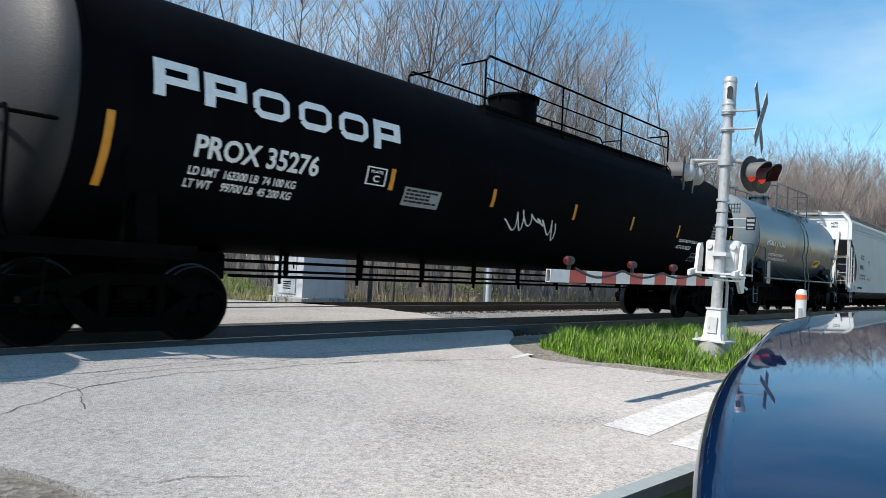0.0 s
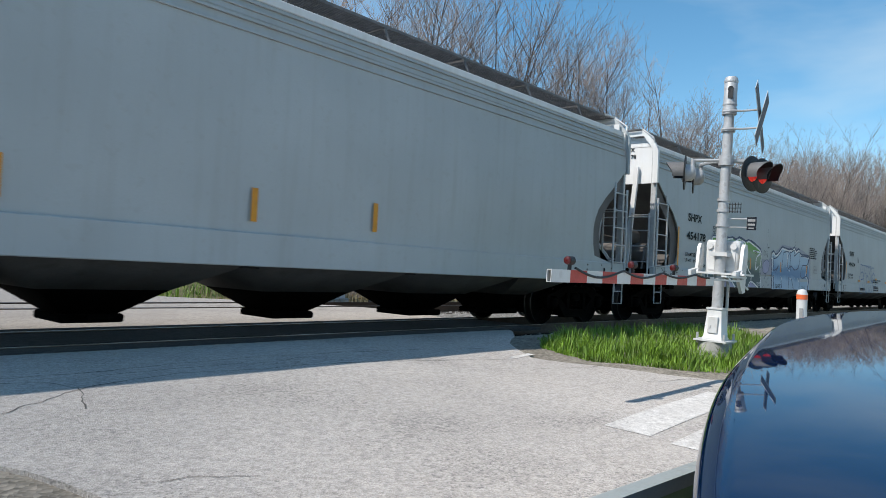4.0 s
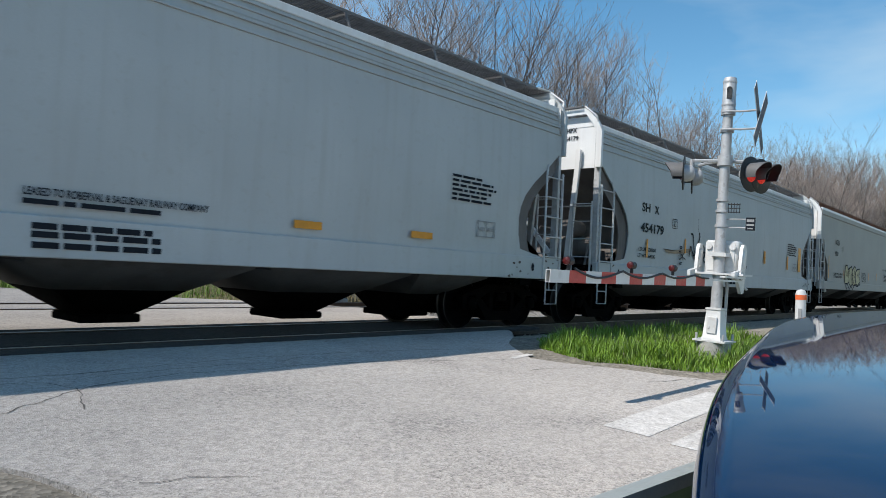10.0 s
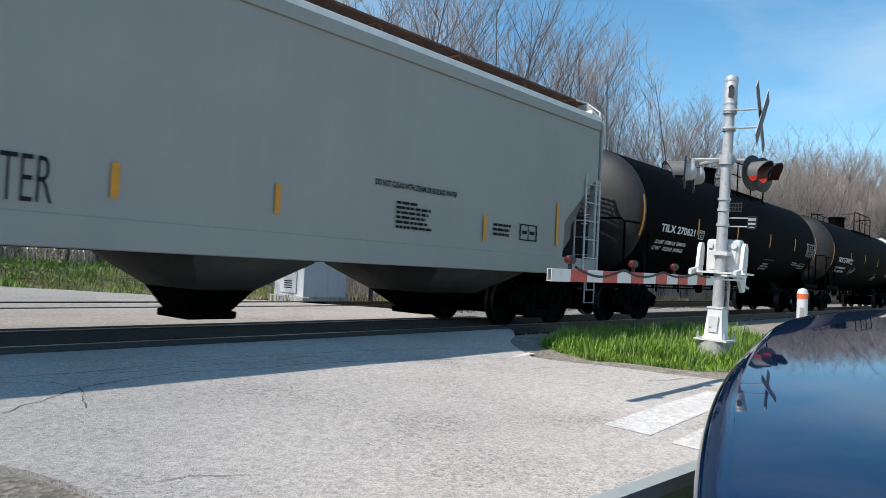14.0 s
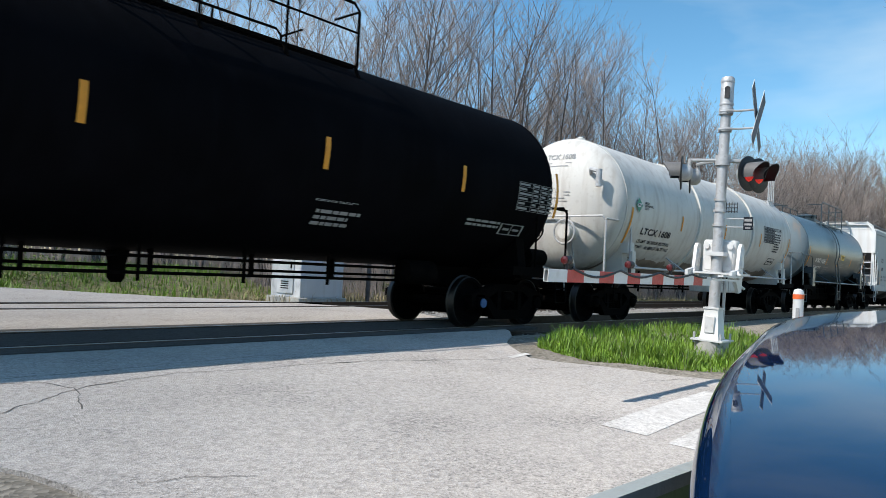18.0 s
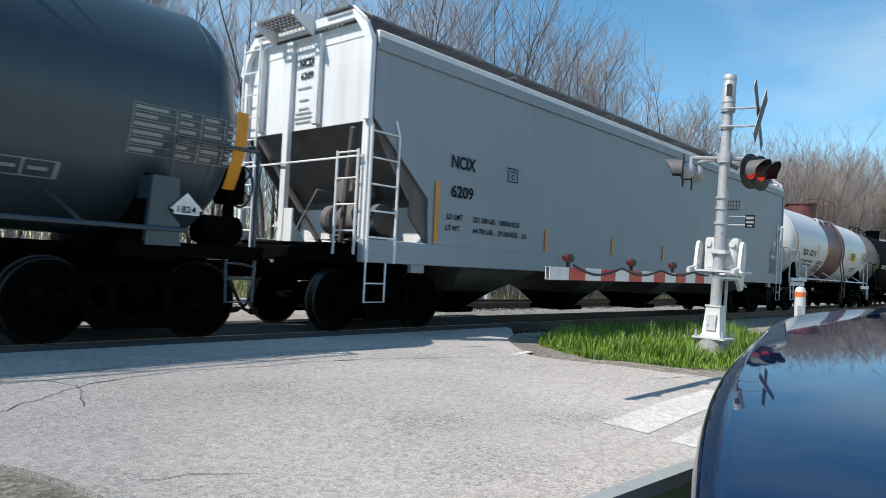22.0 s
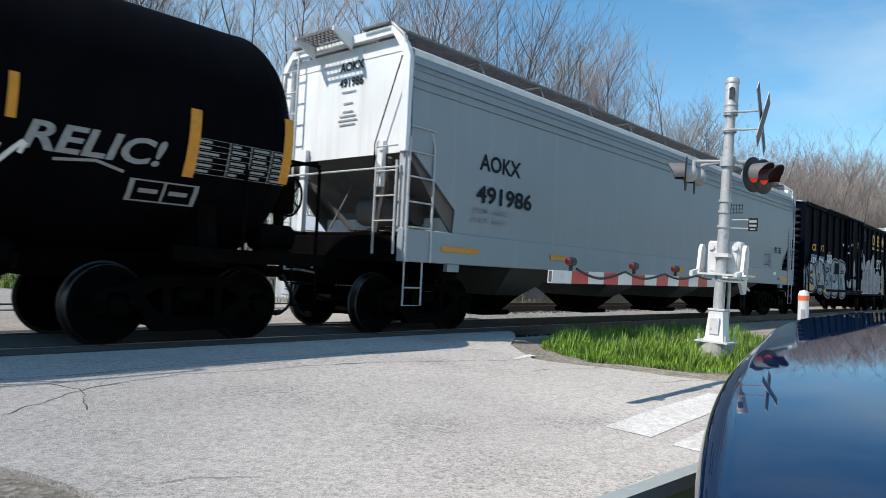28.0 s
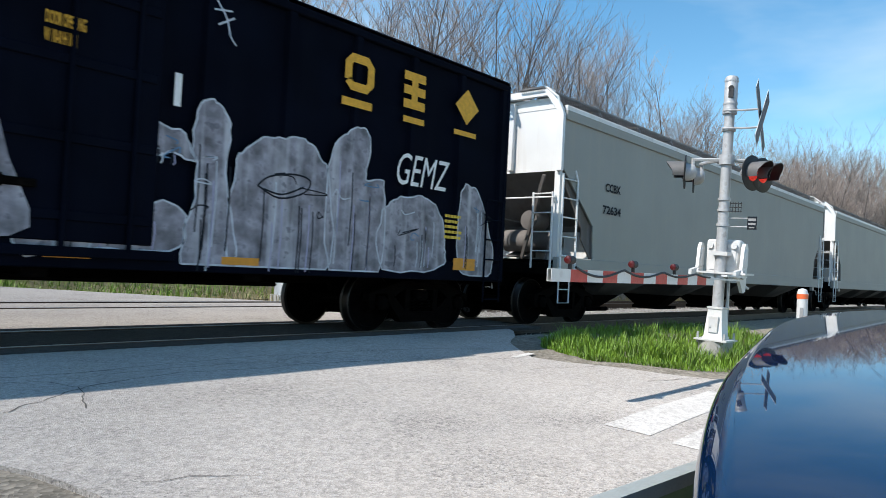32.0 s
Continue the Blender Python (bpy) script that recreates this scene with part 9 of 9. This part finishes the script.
# blue end caps on one bearing of each of the two black cars
for sd, x in ((til621, 5.83), (til750, 5.83)):
    ws = min((a for c, _, ax in TRAIN if c is sd.car for a in ax), key=lambda a: abs(a[1] - x))[0]
    part("blue_cap", Shape().turned([(-1.158, 0.085), (-1.175, 0.08), (-1.18, 0.02)], "y", n=14), ROADBLUE, ws, "faded blue bearing cap")
part("side_frame_plate", Shape().block(-7.0, -5.0, -1.56, -1.50, 1.16, 1.28, 0.01).block(-5.12, -5.0, -1.56, -1.50, 1.28, 1.78, 0.01).box(-5.3, -5.0, -1.5, -1.2, 1.72, 1.78), HEND, til715.car, "white angle frame beside the truck")
part("frame_strut", Shape().rod((-6.4, -1.53, 0.80), (-5.4, -1.53, 1.18), 0.02, n=6), HEND, til715.car)

# chipped paint on the sills of the round-sided hoppers, and their oval drain holes
chip = random.Random(63)
for sd in (acfx, shp178, shp174, shp183, shp179):
    for e in (-1, 1):
        for _ in range(14):
            x, z, r = e * chip.uniform(6.6, 8.2), 0.97 + 0.34 * chip.random() ** 1.6, chip.uniform(0.006, 0.026)
            sd.blob("paint_chip", [(x + r * (1 + chip.uniform(-0.5, 0.8)) * math.cos(a * 0.785) * 1.3, z + r * (1 + chip.uniform(-0.5, 0.6)) * math.sin(a * 0.785)) for a in range(8)], RUSTD, 0.004)
        sd.blob("drain_hole", [(e * 7.36 + 0.045 * math.cos(a * 0.524), 1.15 + 0.075 * math.sin(a * 0.524)) for a in range(12)], LDARK, 0.007)

# ---- trees, brush and things beyond the track ----
def tree_meshes(seed, height, spread, twig):
    """A bare tree: one to four wobbling stems, long rising branches, side branches and fine twigs."""
    rng = random.Random(seed)
    wood, fine = Shape(), Shape()

    def limb(shape, p, d, length, r, sides, steps, wob, lift=0.15):
        pts, rad = [p.copy()], [r]
        for i in range(steps):
            d = (d + Vector((rng.uniform(-1, 1), rng.uniform(-1, 1), rng.uniform(-0.7, 0.7))) * wob + Vector((0, 0, lift))).normalized()
            p = p + d * (length / steps)
            pts.append(p.copy())
            rad.append(r * (1 - 0.88 * (i + 1) / steps))
        vs, fs, prev = [], [], None
        for i, q in enumerate(pts):
            e = (pts[min(i + 1, steps)] - pts[max(i - 1, 0)]).normalized()
            a = e.orthogonal().normalized() if prev is None else (prev - e * prev.dot(e)).normalized()
            prev = a
            b = e.cross(a)
            vs += [q + (a * math.cos(6.283 * j / sides) + b * math.sin(6.283 * j / sides)) * rad[i] for j in range(sides)]
        for i in range(steps):
            fs += [(i * sides + j, i * sides + (j + 1) % sides, (i + 1) * sides + (j + 1) % sides, (i + 1) * sides + j) for j in range(sides)]
        shape.add(vs, fs)
        return pts

    def side_way(along, amount):
        a = rng.uniform(0, 6.283)
        return (along + Vector((math.cos(a), math.sin(a), rng.uniform(-0.1, 0.5))) * amount).normalized()

    def on(pts, u):
        j = min(len(pts) - 2, int(u * (len(pts) - 1)))
        return pts[j].lerp(pts[j + 1], u * (len(pts) - 1) - j), (pts[j + 1] - pts[j]).normalized()

    stems = rng.randint(2, 5)
    for k in range(stems):
        a = 6.283 * k / stems + rng.random()
        lean = rng.uniform(0.08, 0.34)
        L = height * rng.uniform(0.8, 1.0)
        stem = limb(wood, Vector((0.15 * math.cos(a), 0.15 * math.sin(a), -0.3)), Vector((lean * math.cos(a), lean * math.sin(a), 1)), L, height * 0.0068, 6, 10, 0.08, 0.03)
        for m in range(int(58 / stems)):
            u = 0.18 + 0.80 * rng.random()
            q, e = on(stem, u)
            l1 = L * spread * (0.35 + 0.95 * math.sqrt(max(0.0, 1 - ((u - 0.42) / 0.62) ** 2))) * rng.uniform(0.6, 1.15)
            branch = limb(wood, q, side_way(e, 0.95), l1, 0.016 + 0.020 * (1 - u), 4, 6, 0.13, 0.10)
            for w in range(rng.randint(6, 9)):
                q2, e2 = on(branch, 0.15 + 0.8 * rng.random())
                l2 = rng.uniform(0.5, 1.4) * (0.6 + l1 / 4)
                spray = limb(fine, q2, side_way(e2, 0.8), l2, 0.0105, 3, 3, 0.15, 0.14)
                for _ in range(rng.randint(4, 7)):
                    q3, e3 = on(spray, 0.15 + 0.8 * rng.random())
                    tip = q3 + side_way(e3, 0.7) * rng.uniform(0.25, 0.75)
                    x = (tip - q3).orthogonal().normalized() * 0.007
                    y = (tip - q3).cross(x).normalized() * 0.007
                    fine.add([q3 + x, q3 - x * 0.5 + y * 0.87, q3 - x * 0.5 - y * 0.87, tip], [(0, 1, 3), (1, 2, 3), (2, 0, 3)])
    return wood.mesh("trunk", BARK, 60), fine.mesh("crown", twig, 0)


PROTO = []
for k, (h, sp, tw) in enumerate(((15.2, 0.30, TWIG), (14.0, 0.32, TWIGP), (15.8, 0.27, TWIG), (13.4, 0.34, TWIG), (14.8, 0.30, TWIGP), (12.4, 0.34, TWIG), (15.4, 0.30, TWIG))):
    w, f = tree_meshes(40 + k, h, sp, tw)
    t = thing("tree", pose(-60 - 9 * k, 60, 0), "bare spring tree with grey trunk and grey-brown twigs" if tw is TWIG else "bare spring tree with pale grey trunk and twigs", "tree", "trees along the track")
    part("trunk", w, BARK, t)
    part("crown", f, tw, t, "dense bare twigs")
    PROTO.append(t)
rng = random.Random(77)
spots = []
for row, (y, gap, n) in enumerate(((20.4, 3.7, 23), (23.0, 4.0, 38), (27.0, 6.2, 20), (33.0, 8.0, 5))):
    for i in range(n):
        x = 3 - 2 * row + gap * i + rng.uniform(-1.3, 1.3)
        yy = y + rng.uniform(-1.3, 1.3)
        if (row == 0 and 11 < x < 17) or (yy < 26.5 and x < 13.5):
            continue
        spots.append((x, yy))
spots += [(68 + 3.0 * i + rng.uniform(-1, 1), 19.5 + 5 * rng.random()) for i in range(26)]
spots += [(34 + 4.0 * i + rng.uniform(-1, 1), 20.5 + 4 * rng.random()) for i in range(11)]
spots += [(2.0 + 2.3 * i + rng.uniform(-0.8, 0.8), 28.5 + 3.5 * rng.random()) for i in range(8)]
for i, (x, y) in enumerate(spots):
    k = rng.randrange(7)
    grow = rng.uniform(0.86, 1.04) * (1 - 0.20 * max(0.0, min(1.0, (x - 42) / 19)) + 0.58 * max(0.0, min(1.0, (x - 61) / 50)))
    copy_thing(PROTO[k], Matrix.Translation((x, y, -0.1)) @ Matrix.Rotation(rng.uniform(0, 6.28), 4, "Z") @ Matrix.Scale(grow, 4))
# the tree whose boughs reach in from beside the road
copy_thing(PROTO[5], pose(27.2, 0.2, -0.3, 0, 4, 200))


def brush(name, n, x0, x1, y0, y1, h0, h1, r, material, label, seed, twigs=4, z=-0.2):
    rng = random.Random(seed)
    s = Shape()
    vs, fs = [], []

    def stick(p, q, ra):
        i = len(vs)
        d = (q - p).normalized()
        a = d.orthogonal().normalized()
        b = d.cross(a)
        for k in range(3):
            o = a * math.cos(2.094 * k) + b * math.sin(2.094 * k)
            vs.append(p + o * ra)
        vs.append(q)
        fs.extend([(i, i + 1, i + 3), (i + 1, i + 2, i + 3), (i + 2, i, i + 3)])

    for _ in range(n):
        p = Vector((x0 + (x1 - x0) * rng.random(), rng.uniform(y0, y1), z))
        h = rng.uniform(h0, h1)
        d = Vector((rng.uniform(-0.35, 0.35), rng.uniform(-0.35, 0.35), 1)) * h
        stick(p, p + d, r * rng.uniform(0.6, 1.5))
        for k in range(twigs):
            u = rng.uniform(0.3, 0.9)
            q = p + d * u
            stick(q, q + Vector((rng.uniform(-0.5, 0.5), rng.uniform(-0.5, 0.5), rng.uniform(0.2, 0.7))) * h * 0.32, r * 0.5)
    s.add(vs, fs)
    return solid(name, s, material, label, "brush", "stuff", smooth=0)


brush("brush", 2000, 13.5, 60, 18.6, 24, 1.0, 3.8, 0.012, TWIG, "tangled bare brown brush under the trees", 3)
brush("brush", 1300, 13.5, 60, 18.2, 23, 0.8, 2.6, 0.010, TWIGP, "tangled pale dry stems under the trees", 4)
brush("brush", 1300, 2, 30, 26.0, 31, 1.0, 3.2, 0.012, TWIGP, "tangled pale stems behind the grass bank", 14)
brush("brush", 1700, -2, 48, 29, 37, 2.0, 6.5, 0.020, TWIG, "tall tangled thicket behind the trees", 15, 7)
brush("brush", 3200, 55, 200, 19, 34, 2.0, 7.0, 0.022, TWIG, "distant bare brush along the track", 5, 6)
brush("far_woods", 4200, -60, 260, 40, 75, 5.0, 12.5, 0.05, TWIG, "far bare woods, grey-brown", 6, 5)
brush("far_woods", 4200, 120, 420, 17, 70, 9.0, 16.0, 0.05, TWIGP, "far bare woods at the end of the track", 8, 9)
brush("brush", 1200, 24, 110, -9, 3, 0.5, 2.6, 0.014, TWIGP, "bare brush beside the road", 9)
gl = random.Random(21)
leafs = Shape()
vs, fs = [], []
for cx, cy, r, n in ((23.5, 19.0, 1.1, 900), (19.5, 19.4, 0.7, 300), (7.5, 22.5, 1.2, 500), (3.0, 23.0, 1.0, 300)):
    for _ in range(n):
        d = Vector((gl.gauss(0, 1), gl.gauss(0, 1), abs(gl.gauss(0, 0.9)))) * r * 0.5
        p = Vector((cx, cy, 0.1)) + d
        a, b = Vector((gl.uniform(-1, 1), gl.uniform(-1, 1), gl.uniform(-1, 1))).normalized() * 0.045, Vector((gl.uniform(-1, 1), gl.uniform(-1, 1), gl.uniform(-1, 1))).normalized() * 0.03
        i = len(vs)
        vs += [p - a, p + b, p + a, p - b]
        fs.append((i, i + 1, i + 2, i + 3))
leafs.add(vs, fs)
solid("leafing_shrubs", leafs, BUD, "young yellow-green leaves on low shrubs", "shrub", "stuff", smooth=0)
rng = random.Random(31)
bank = Shape()
bx, by = [3.0 + 0.75 * i for i in range(16)], [19.2 + 0.6 * i for i in range(14)]


def bank_z(x, y):
    """Height of the grassy bank past the second track."""
    up_ = max(0.0, min(1.0, (y - 20.5 + 0.35 * (x - 8)) / 4.5))
    return -0.26 + 0.75 * up_ * up_ * (3 - 2 * up_) + 0.08 * noise.noise((x * 0.8, y * 0.8, 3))


bank.add([(x, y, bank_z(x, y)) for y in by for x in bx], [(j * 16 + i, j * 16 + i + 1, (j + 1) * 16 + i + 1, (j + 1) * 16 + i) for j in range(13) for i in range(15)])
solid("grass_bank", bank, TURF, "low bank of rough spring grass", "grass bank", "structure")
spots = []
for _ in range(10000):
    x, y = 3 + 11 * rng.random() ** 1.9, 19.3 + 7.5 * rng.random()
    if x < near_edge(min(y, 25.9)) + 0.1:
        continue
    spots.append((x, y, bank_z(x, y) - 0.02, 0.6 + 0.8 * max(0, noise.noise((x, y, 3)) + 0.3)))
blades("grass", spots, GRASS, "green verge grass beyond the second track", 0.14, 0.36, 32, 0.012)
spots = [(rng.uniform(11, 60), rng.uniform(17.2, 22), -0.30, 1.0) for _ in range(7000)]
blades("dry_grass", spots, DRYGRASS, "dry tan grass between the brush", 0.15, 0.45, 33, 0.012)

# signal hut
hut = thing("signal_hut", pose(14.25, 18.25, -0.16), "pale grey metal signal hut with a gable roof", "hut")
part("hut_base", Shape().block(-0.95, 0.95, -0.85, 0.85, -0.3, 0.10, 0.02), CONC, hut)
part("hut_wall", Shape().block(-0.85, 0.85, -0.76, 0.76, 0.10, 2.25, 0.01), ENAMEL, hut)
part("hut_roof", Shape().add([(-0.95, -0.88, 2.22), (-0.95, 0.88, 2.22), (-0.95, 0, 2.72), (0.95, -0.88, 2.22), (0.95, 0.88, 2.22), (0.95, 0, 2.72)], [(0, 2, 1), (3, 4, 5), (0, 3, 5, 2), (1, 2, 5, 4), (0, 1, 4, 3)]), ENAMEL, hut)
hd_ = part("hut_door", Shape().block(-0.885, -0.85, -0.42, 0.42, 0.2, 2.05, 0.008), ENAMEL, hut, "grey metal door")
part("door_handle", Shape().block(-0.91, -0.885, -0.34, -0.28, 1.0, 1.16, 0.006), DARK, hd_)
part("door_vent", Shape().box(-0.892, -0.886, -0.2, 0.2, 0.35, 0.38).box(-0.892, -0.886, -0.2, 0.2, 0.42, 0.45).box(-0.892, -0.886, -0.2, 0.2, 0.49, 0.52).box(-0.892, -0.886, -0.2, 0.2, 0.56, 0.59), DARK, hd_)
for x, h, r, m, lb in ((16.3, 1.5, 0.08, BARK, "short weathered wooden post"), (17.4, 1.3, 0.07, BARK, "short weathered wooden post"), (20.4, 4.5, 0.13, BARK, "tall weathered grey wooden pole")):
    solid("wooden_post", Shape().rod((0, 0, -0.4), (0.03, 0, h), r, r * 0.85, 10), m, lb, "post", at=pose(x, 17.6, -0.1))
ps = thing("white_post", pose(21.9, 16.9, -0.35), "thick white marker post beside the far track", "post")
part("post", Shape().rod((0, 0, 0), (0, 0, 1.75), 0.16, 0.15, 14).rod((0, 0, 1.75), (0, 0, 1.8), 0.12, 0.05, 14), WHITEP, ps)

# the parked white car past the crossing
wc = thing("parked_car", pose(5.2, 26.5, -0.25, 0, 0, 10), "white parked car beyond the crossing", "car")
body = [(-2.2, 0.35), (-2.25, 0.62), (-2.1, 0.86), (-1.3, 0.95), (1.5, 0.98), (2.1, 0.92), (2.2, 0.6), (2.15, 0.32)]
part("body", Shape().slab(body, -0.88, 0.88), WHITEP, wc)
part("cabin", Shape().loft([[(a, -w, z), (b, -w, z), (b, w, z), (a, w, z)] for a, b, w, z in ((-1.35, 1.55, 0.84, 0.95), (-0.55, 1.05, 0.66, 1.42))]), BLACKP, wc, "dark glazed cabin")
part("car_roof", Shape().block(-0.56, 1.06, -0.66, 0.66, 1.42, 1.47, 0.02), WHITEP, wc)
for x in (-1.4, 1.4):
    for y in (-0.82, 0.82):
        part("wheel", Shape().turned([(-0.1, 0.02), (-0.1, 0.22), (-0.09, 0.31), (0.09, 0.31), (0.1, 0.22), (0.1, 0.02)], "y", (x, y, 0.31), 20), RUBBER, wc)

# the blue car over whose roof the film is taken, one door open
GZ = 0.06 - gz(0)                        # the rails' height over the ground under the car
own = thing("blue_car", pose(0, 0, -GZ, 0, 0, 12), "dark blue sedan parked on the gravel, one door open", "car")
EYE_Z = EYE.z + GZ
ROOF_W, ROOF_Y, ROOF_X0, ROOF_X1, NOSE = 0.611, -0.522, -0.12, 1.32, 1.22


def roof_z(x, y):
    """Height of the roof: it rises gently towards the windscreen and falls to both sides."""
    w = max(0.5, x / 0.62)
    a = radians(8.47 * w ** -1.452 - 0.172)
    z = EYE_Z - 0.62 * w * math.tan(a)
    if x < 0.31:
        z -= (0.31 - x) * 0.19
    return z - 0.016 * ((y - ROOF_Y) / ROOF_W) ** 2


def roof_outline(k=56):
    """The roof seen from above: straight sides, an arched front and a slightly arched back."""
    side = lambda x: ROOF_W + 0.026 - 0.15 * max(0.0, 0.97 - x) ** 2
    xs_ = [ROOF_X0 + (ROOF_X1 - ROOF_X0) * i / k for i in range(k)]
    pts = [(x, ROOF_Y + side(x)) for x in xs_]
    for i in range(2 * k + 1):
        t = math.pi * (0.5 - i / (2 * k))
        pts.append((ROOF_X1 + NOSE * abs(math.cos(t)) ** 0.86, ROOF_Y + math.copysign(side(9) * abs(math.sin(t)) ** 0.86, math.sin(t))))
    pts += [(x, ROOF_Y - side(x)) for x in xs_[::-1]]
    w0 = side(ROOF_X0)
    pts += [(ROOF_X0 - 0.08 * math.sin(math.pi * i / 14), ROOF_Y - w0 + 2 * w0 * i / 14) for i in range(1, 14)]
    return pts


RO = roof_outline()
RC = (0.75, ROOF_Y)


def roof_ring(inset, drop):
    out = []
    for x, y in RO:
        d = Vector((RC[0] - x, RC[1] - y))
        d *= min(1.0, inset / d.length)
        px, py = x + d.x, y + d.y
        out.append((px, py, roof_z(px, py) - drop))
    return out


rings = []
for i in range(24):
    f = (i + 1) / 25
    rings.append([(RC[0] + (x - RC[0]) * f, RC[1] + (y - RC[1]) * f, roof_z(RC[0] + (x - RC[0]) * f, RC[1] + (y - RC[1]) * f)) for x, y in RO])
edge_r = 0.026
for i in range(9):
    t = math.pi / 2 * i / 8
    rings.append(roof_ring(edge_r * (1 - math.sin(t)), edge_r * (1 - math.cos(t))))
part("car_roof", Shape().loft(rings), CARBLUE, own, "glossy dark blue metallic roof", smooth=80)
part("roof_gutter", Shape().loft([[(x, y, z - 0.001) for x, y, z in roof_ring(0.004, edge_r)], [(x, y, z) for x, y, z in roof_ring(0.0, edge_r + 0.008)], roof_ring(0.02, edge_r + 0.03)], cap=False), RUBBER, own, "black rubber gutter under the roof edge")
low = [(RC[0] + (x - RC[0]) * (1.10 if x > RC[0] else 1.5), ROOF_Y + (y - ROOF_Y) * 1.2, 0.93) for x, y in RO]
part("cabin", Shape().loft([low, roof_ring(0.022, edge_r + 0.02)]), BLACKP, own, "dark glazed cabin")
prof = [(-1.75, 0.30), (-1.82, 0.55), (-1.75, 0.86), (-0.6, 0.93), (2.8, 0.93), (3.5, 0.84), (3.72, 0.66), (3.72, 0.30)]
part("body", Shape().slab(prof, ROOF_Y - 0.80, ROOF_Y + 0.80), CARBLUE, own)
for x in (-1.0, 2.85):
    for y in (ROOF_Y - 0.74, ROOF_Y + 0.74):
        part("wheel", Shape().turned([(-0.1, 0.02), (-0.1, 0.22), (-0.09, 0.32), (0.09, 0.32), (0.1, 0.22), (0.1, 0.02)], "y", (x, y, 0.32), 24), RUBBER, own)
# the open door: hinge towards the front, its window frame leaning in
hinge, swing = Vector((0.80, 0.088)), Vector((-0.963, 0.268))


def door_box(u0, u1, z0, z1, t0, t1):
    """A flat piece of the door, from u0 to u1 metres off the hinge."""
    n = Vector((swing.y, -swing.x))
    vs = [(hinge.x + swing.x * u + n.x * t, hinge.y + swing.y * u + n.y * t, z) for z in (z0, z1) for u, t in ((u0, t0), (u1, t0), (u1, t1), (u0, t1))]
    return Shape().add(vs, [(0, 3, 2, 1), (4, 5, 6, 7), (0, 1, 5, 4), (1, 2, 6, 5), (2, 3, 7, 6), (3, 0, 4, 7)])


DOOR_TOP = EYE_Z - 0.172
door = part("door", door_box(0.0, 0.98, 0.36, 0.84, -0.05, 0.03), CARBLUE, own, "open door in dark blue")
part("window_frame", door_box(0.02, 0.96, DOOR_TOP - 0.012, DOOR_TOP, -0.010, 0.006), FRAMEG, door, "pale grey window frame of the door")
part("window_glass", door_box(0.03, 0.95, 0.80, DOOR_TOP - 0.013, -0.006, 0.000), GLASS, door, "green-tinted window glass")
part("window_seal", door_box(0.03, 0.95, DOOR_TOP - 0.05, DOOR_TOP - 0.0125, -0.009, 0.004), SEALG, door, "olive-green rubber window seal")


# ---- what moves ----
def gone(t):
    """How far the train has rolled since the start: it slows a little."""
    return 9.70 * t - 0.019 * t * t


def motions():
    for car, s, axles in TRAIN:
        walk(car, [(t, pose(s - gone(t), TRACK_Y, 0)) for t in range(0, 33, 2)])
        for ws, x in axles:
            rows, k, keyed = [], 0, False
            times = [i / 15 for i in range(0, 481)]
            seen = [t for t in times if 1.0 < s + x - gone(t) < 26.0]
            if not seen:
                continue
            a0 = gone(seen[0]) / 0.457
            turn = lambda t: pose(x, 0, 0.457, 0, -math.degrees(gone(t) / 0.457 - a0), 0)
            rows = [(t, turn(t)) for t in seen]
            if seen[0] > 0.07:
                rows.insert(0, (0, turn(seen[0])))
            if seen[-1] < 31.9:
                rows.append((32, turn(seen[-1])))
            walk(ws, rows)


motions()
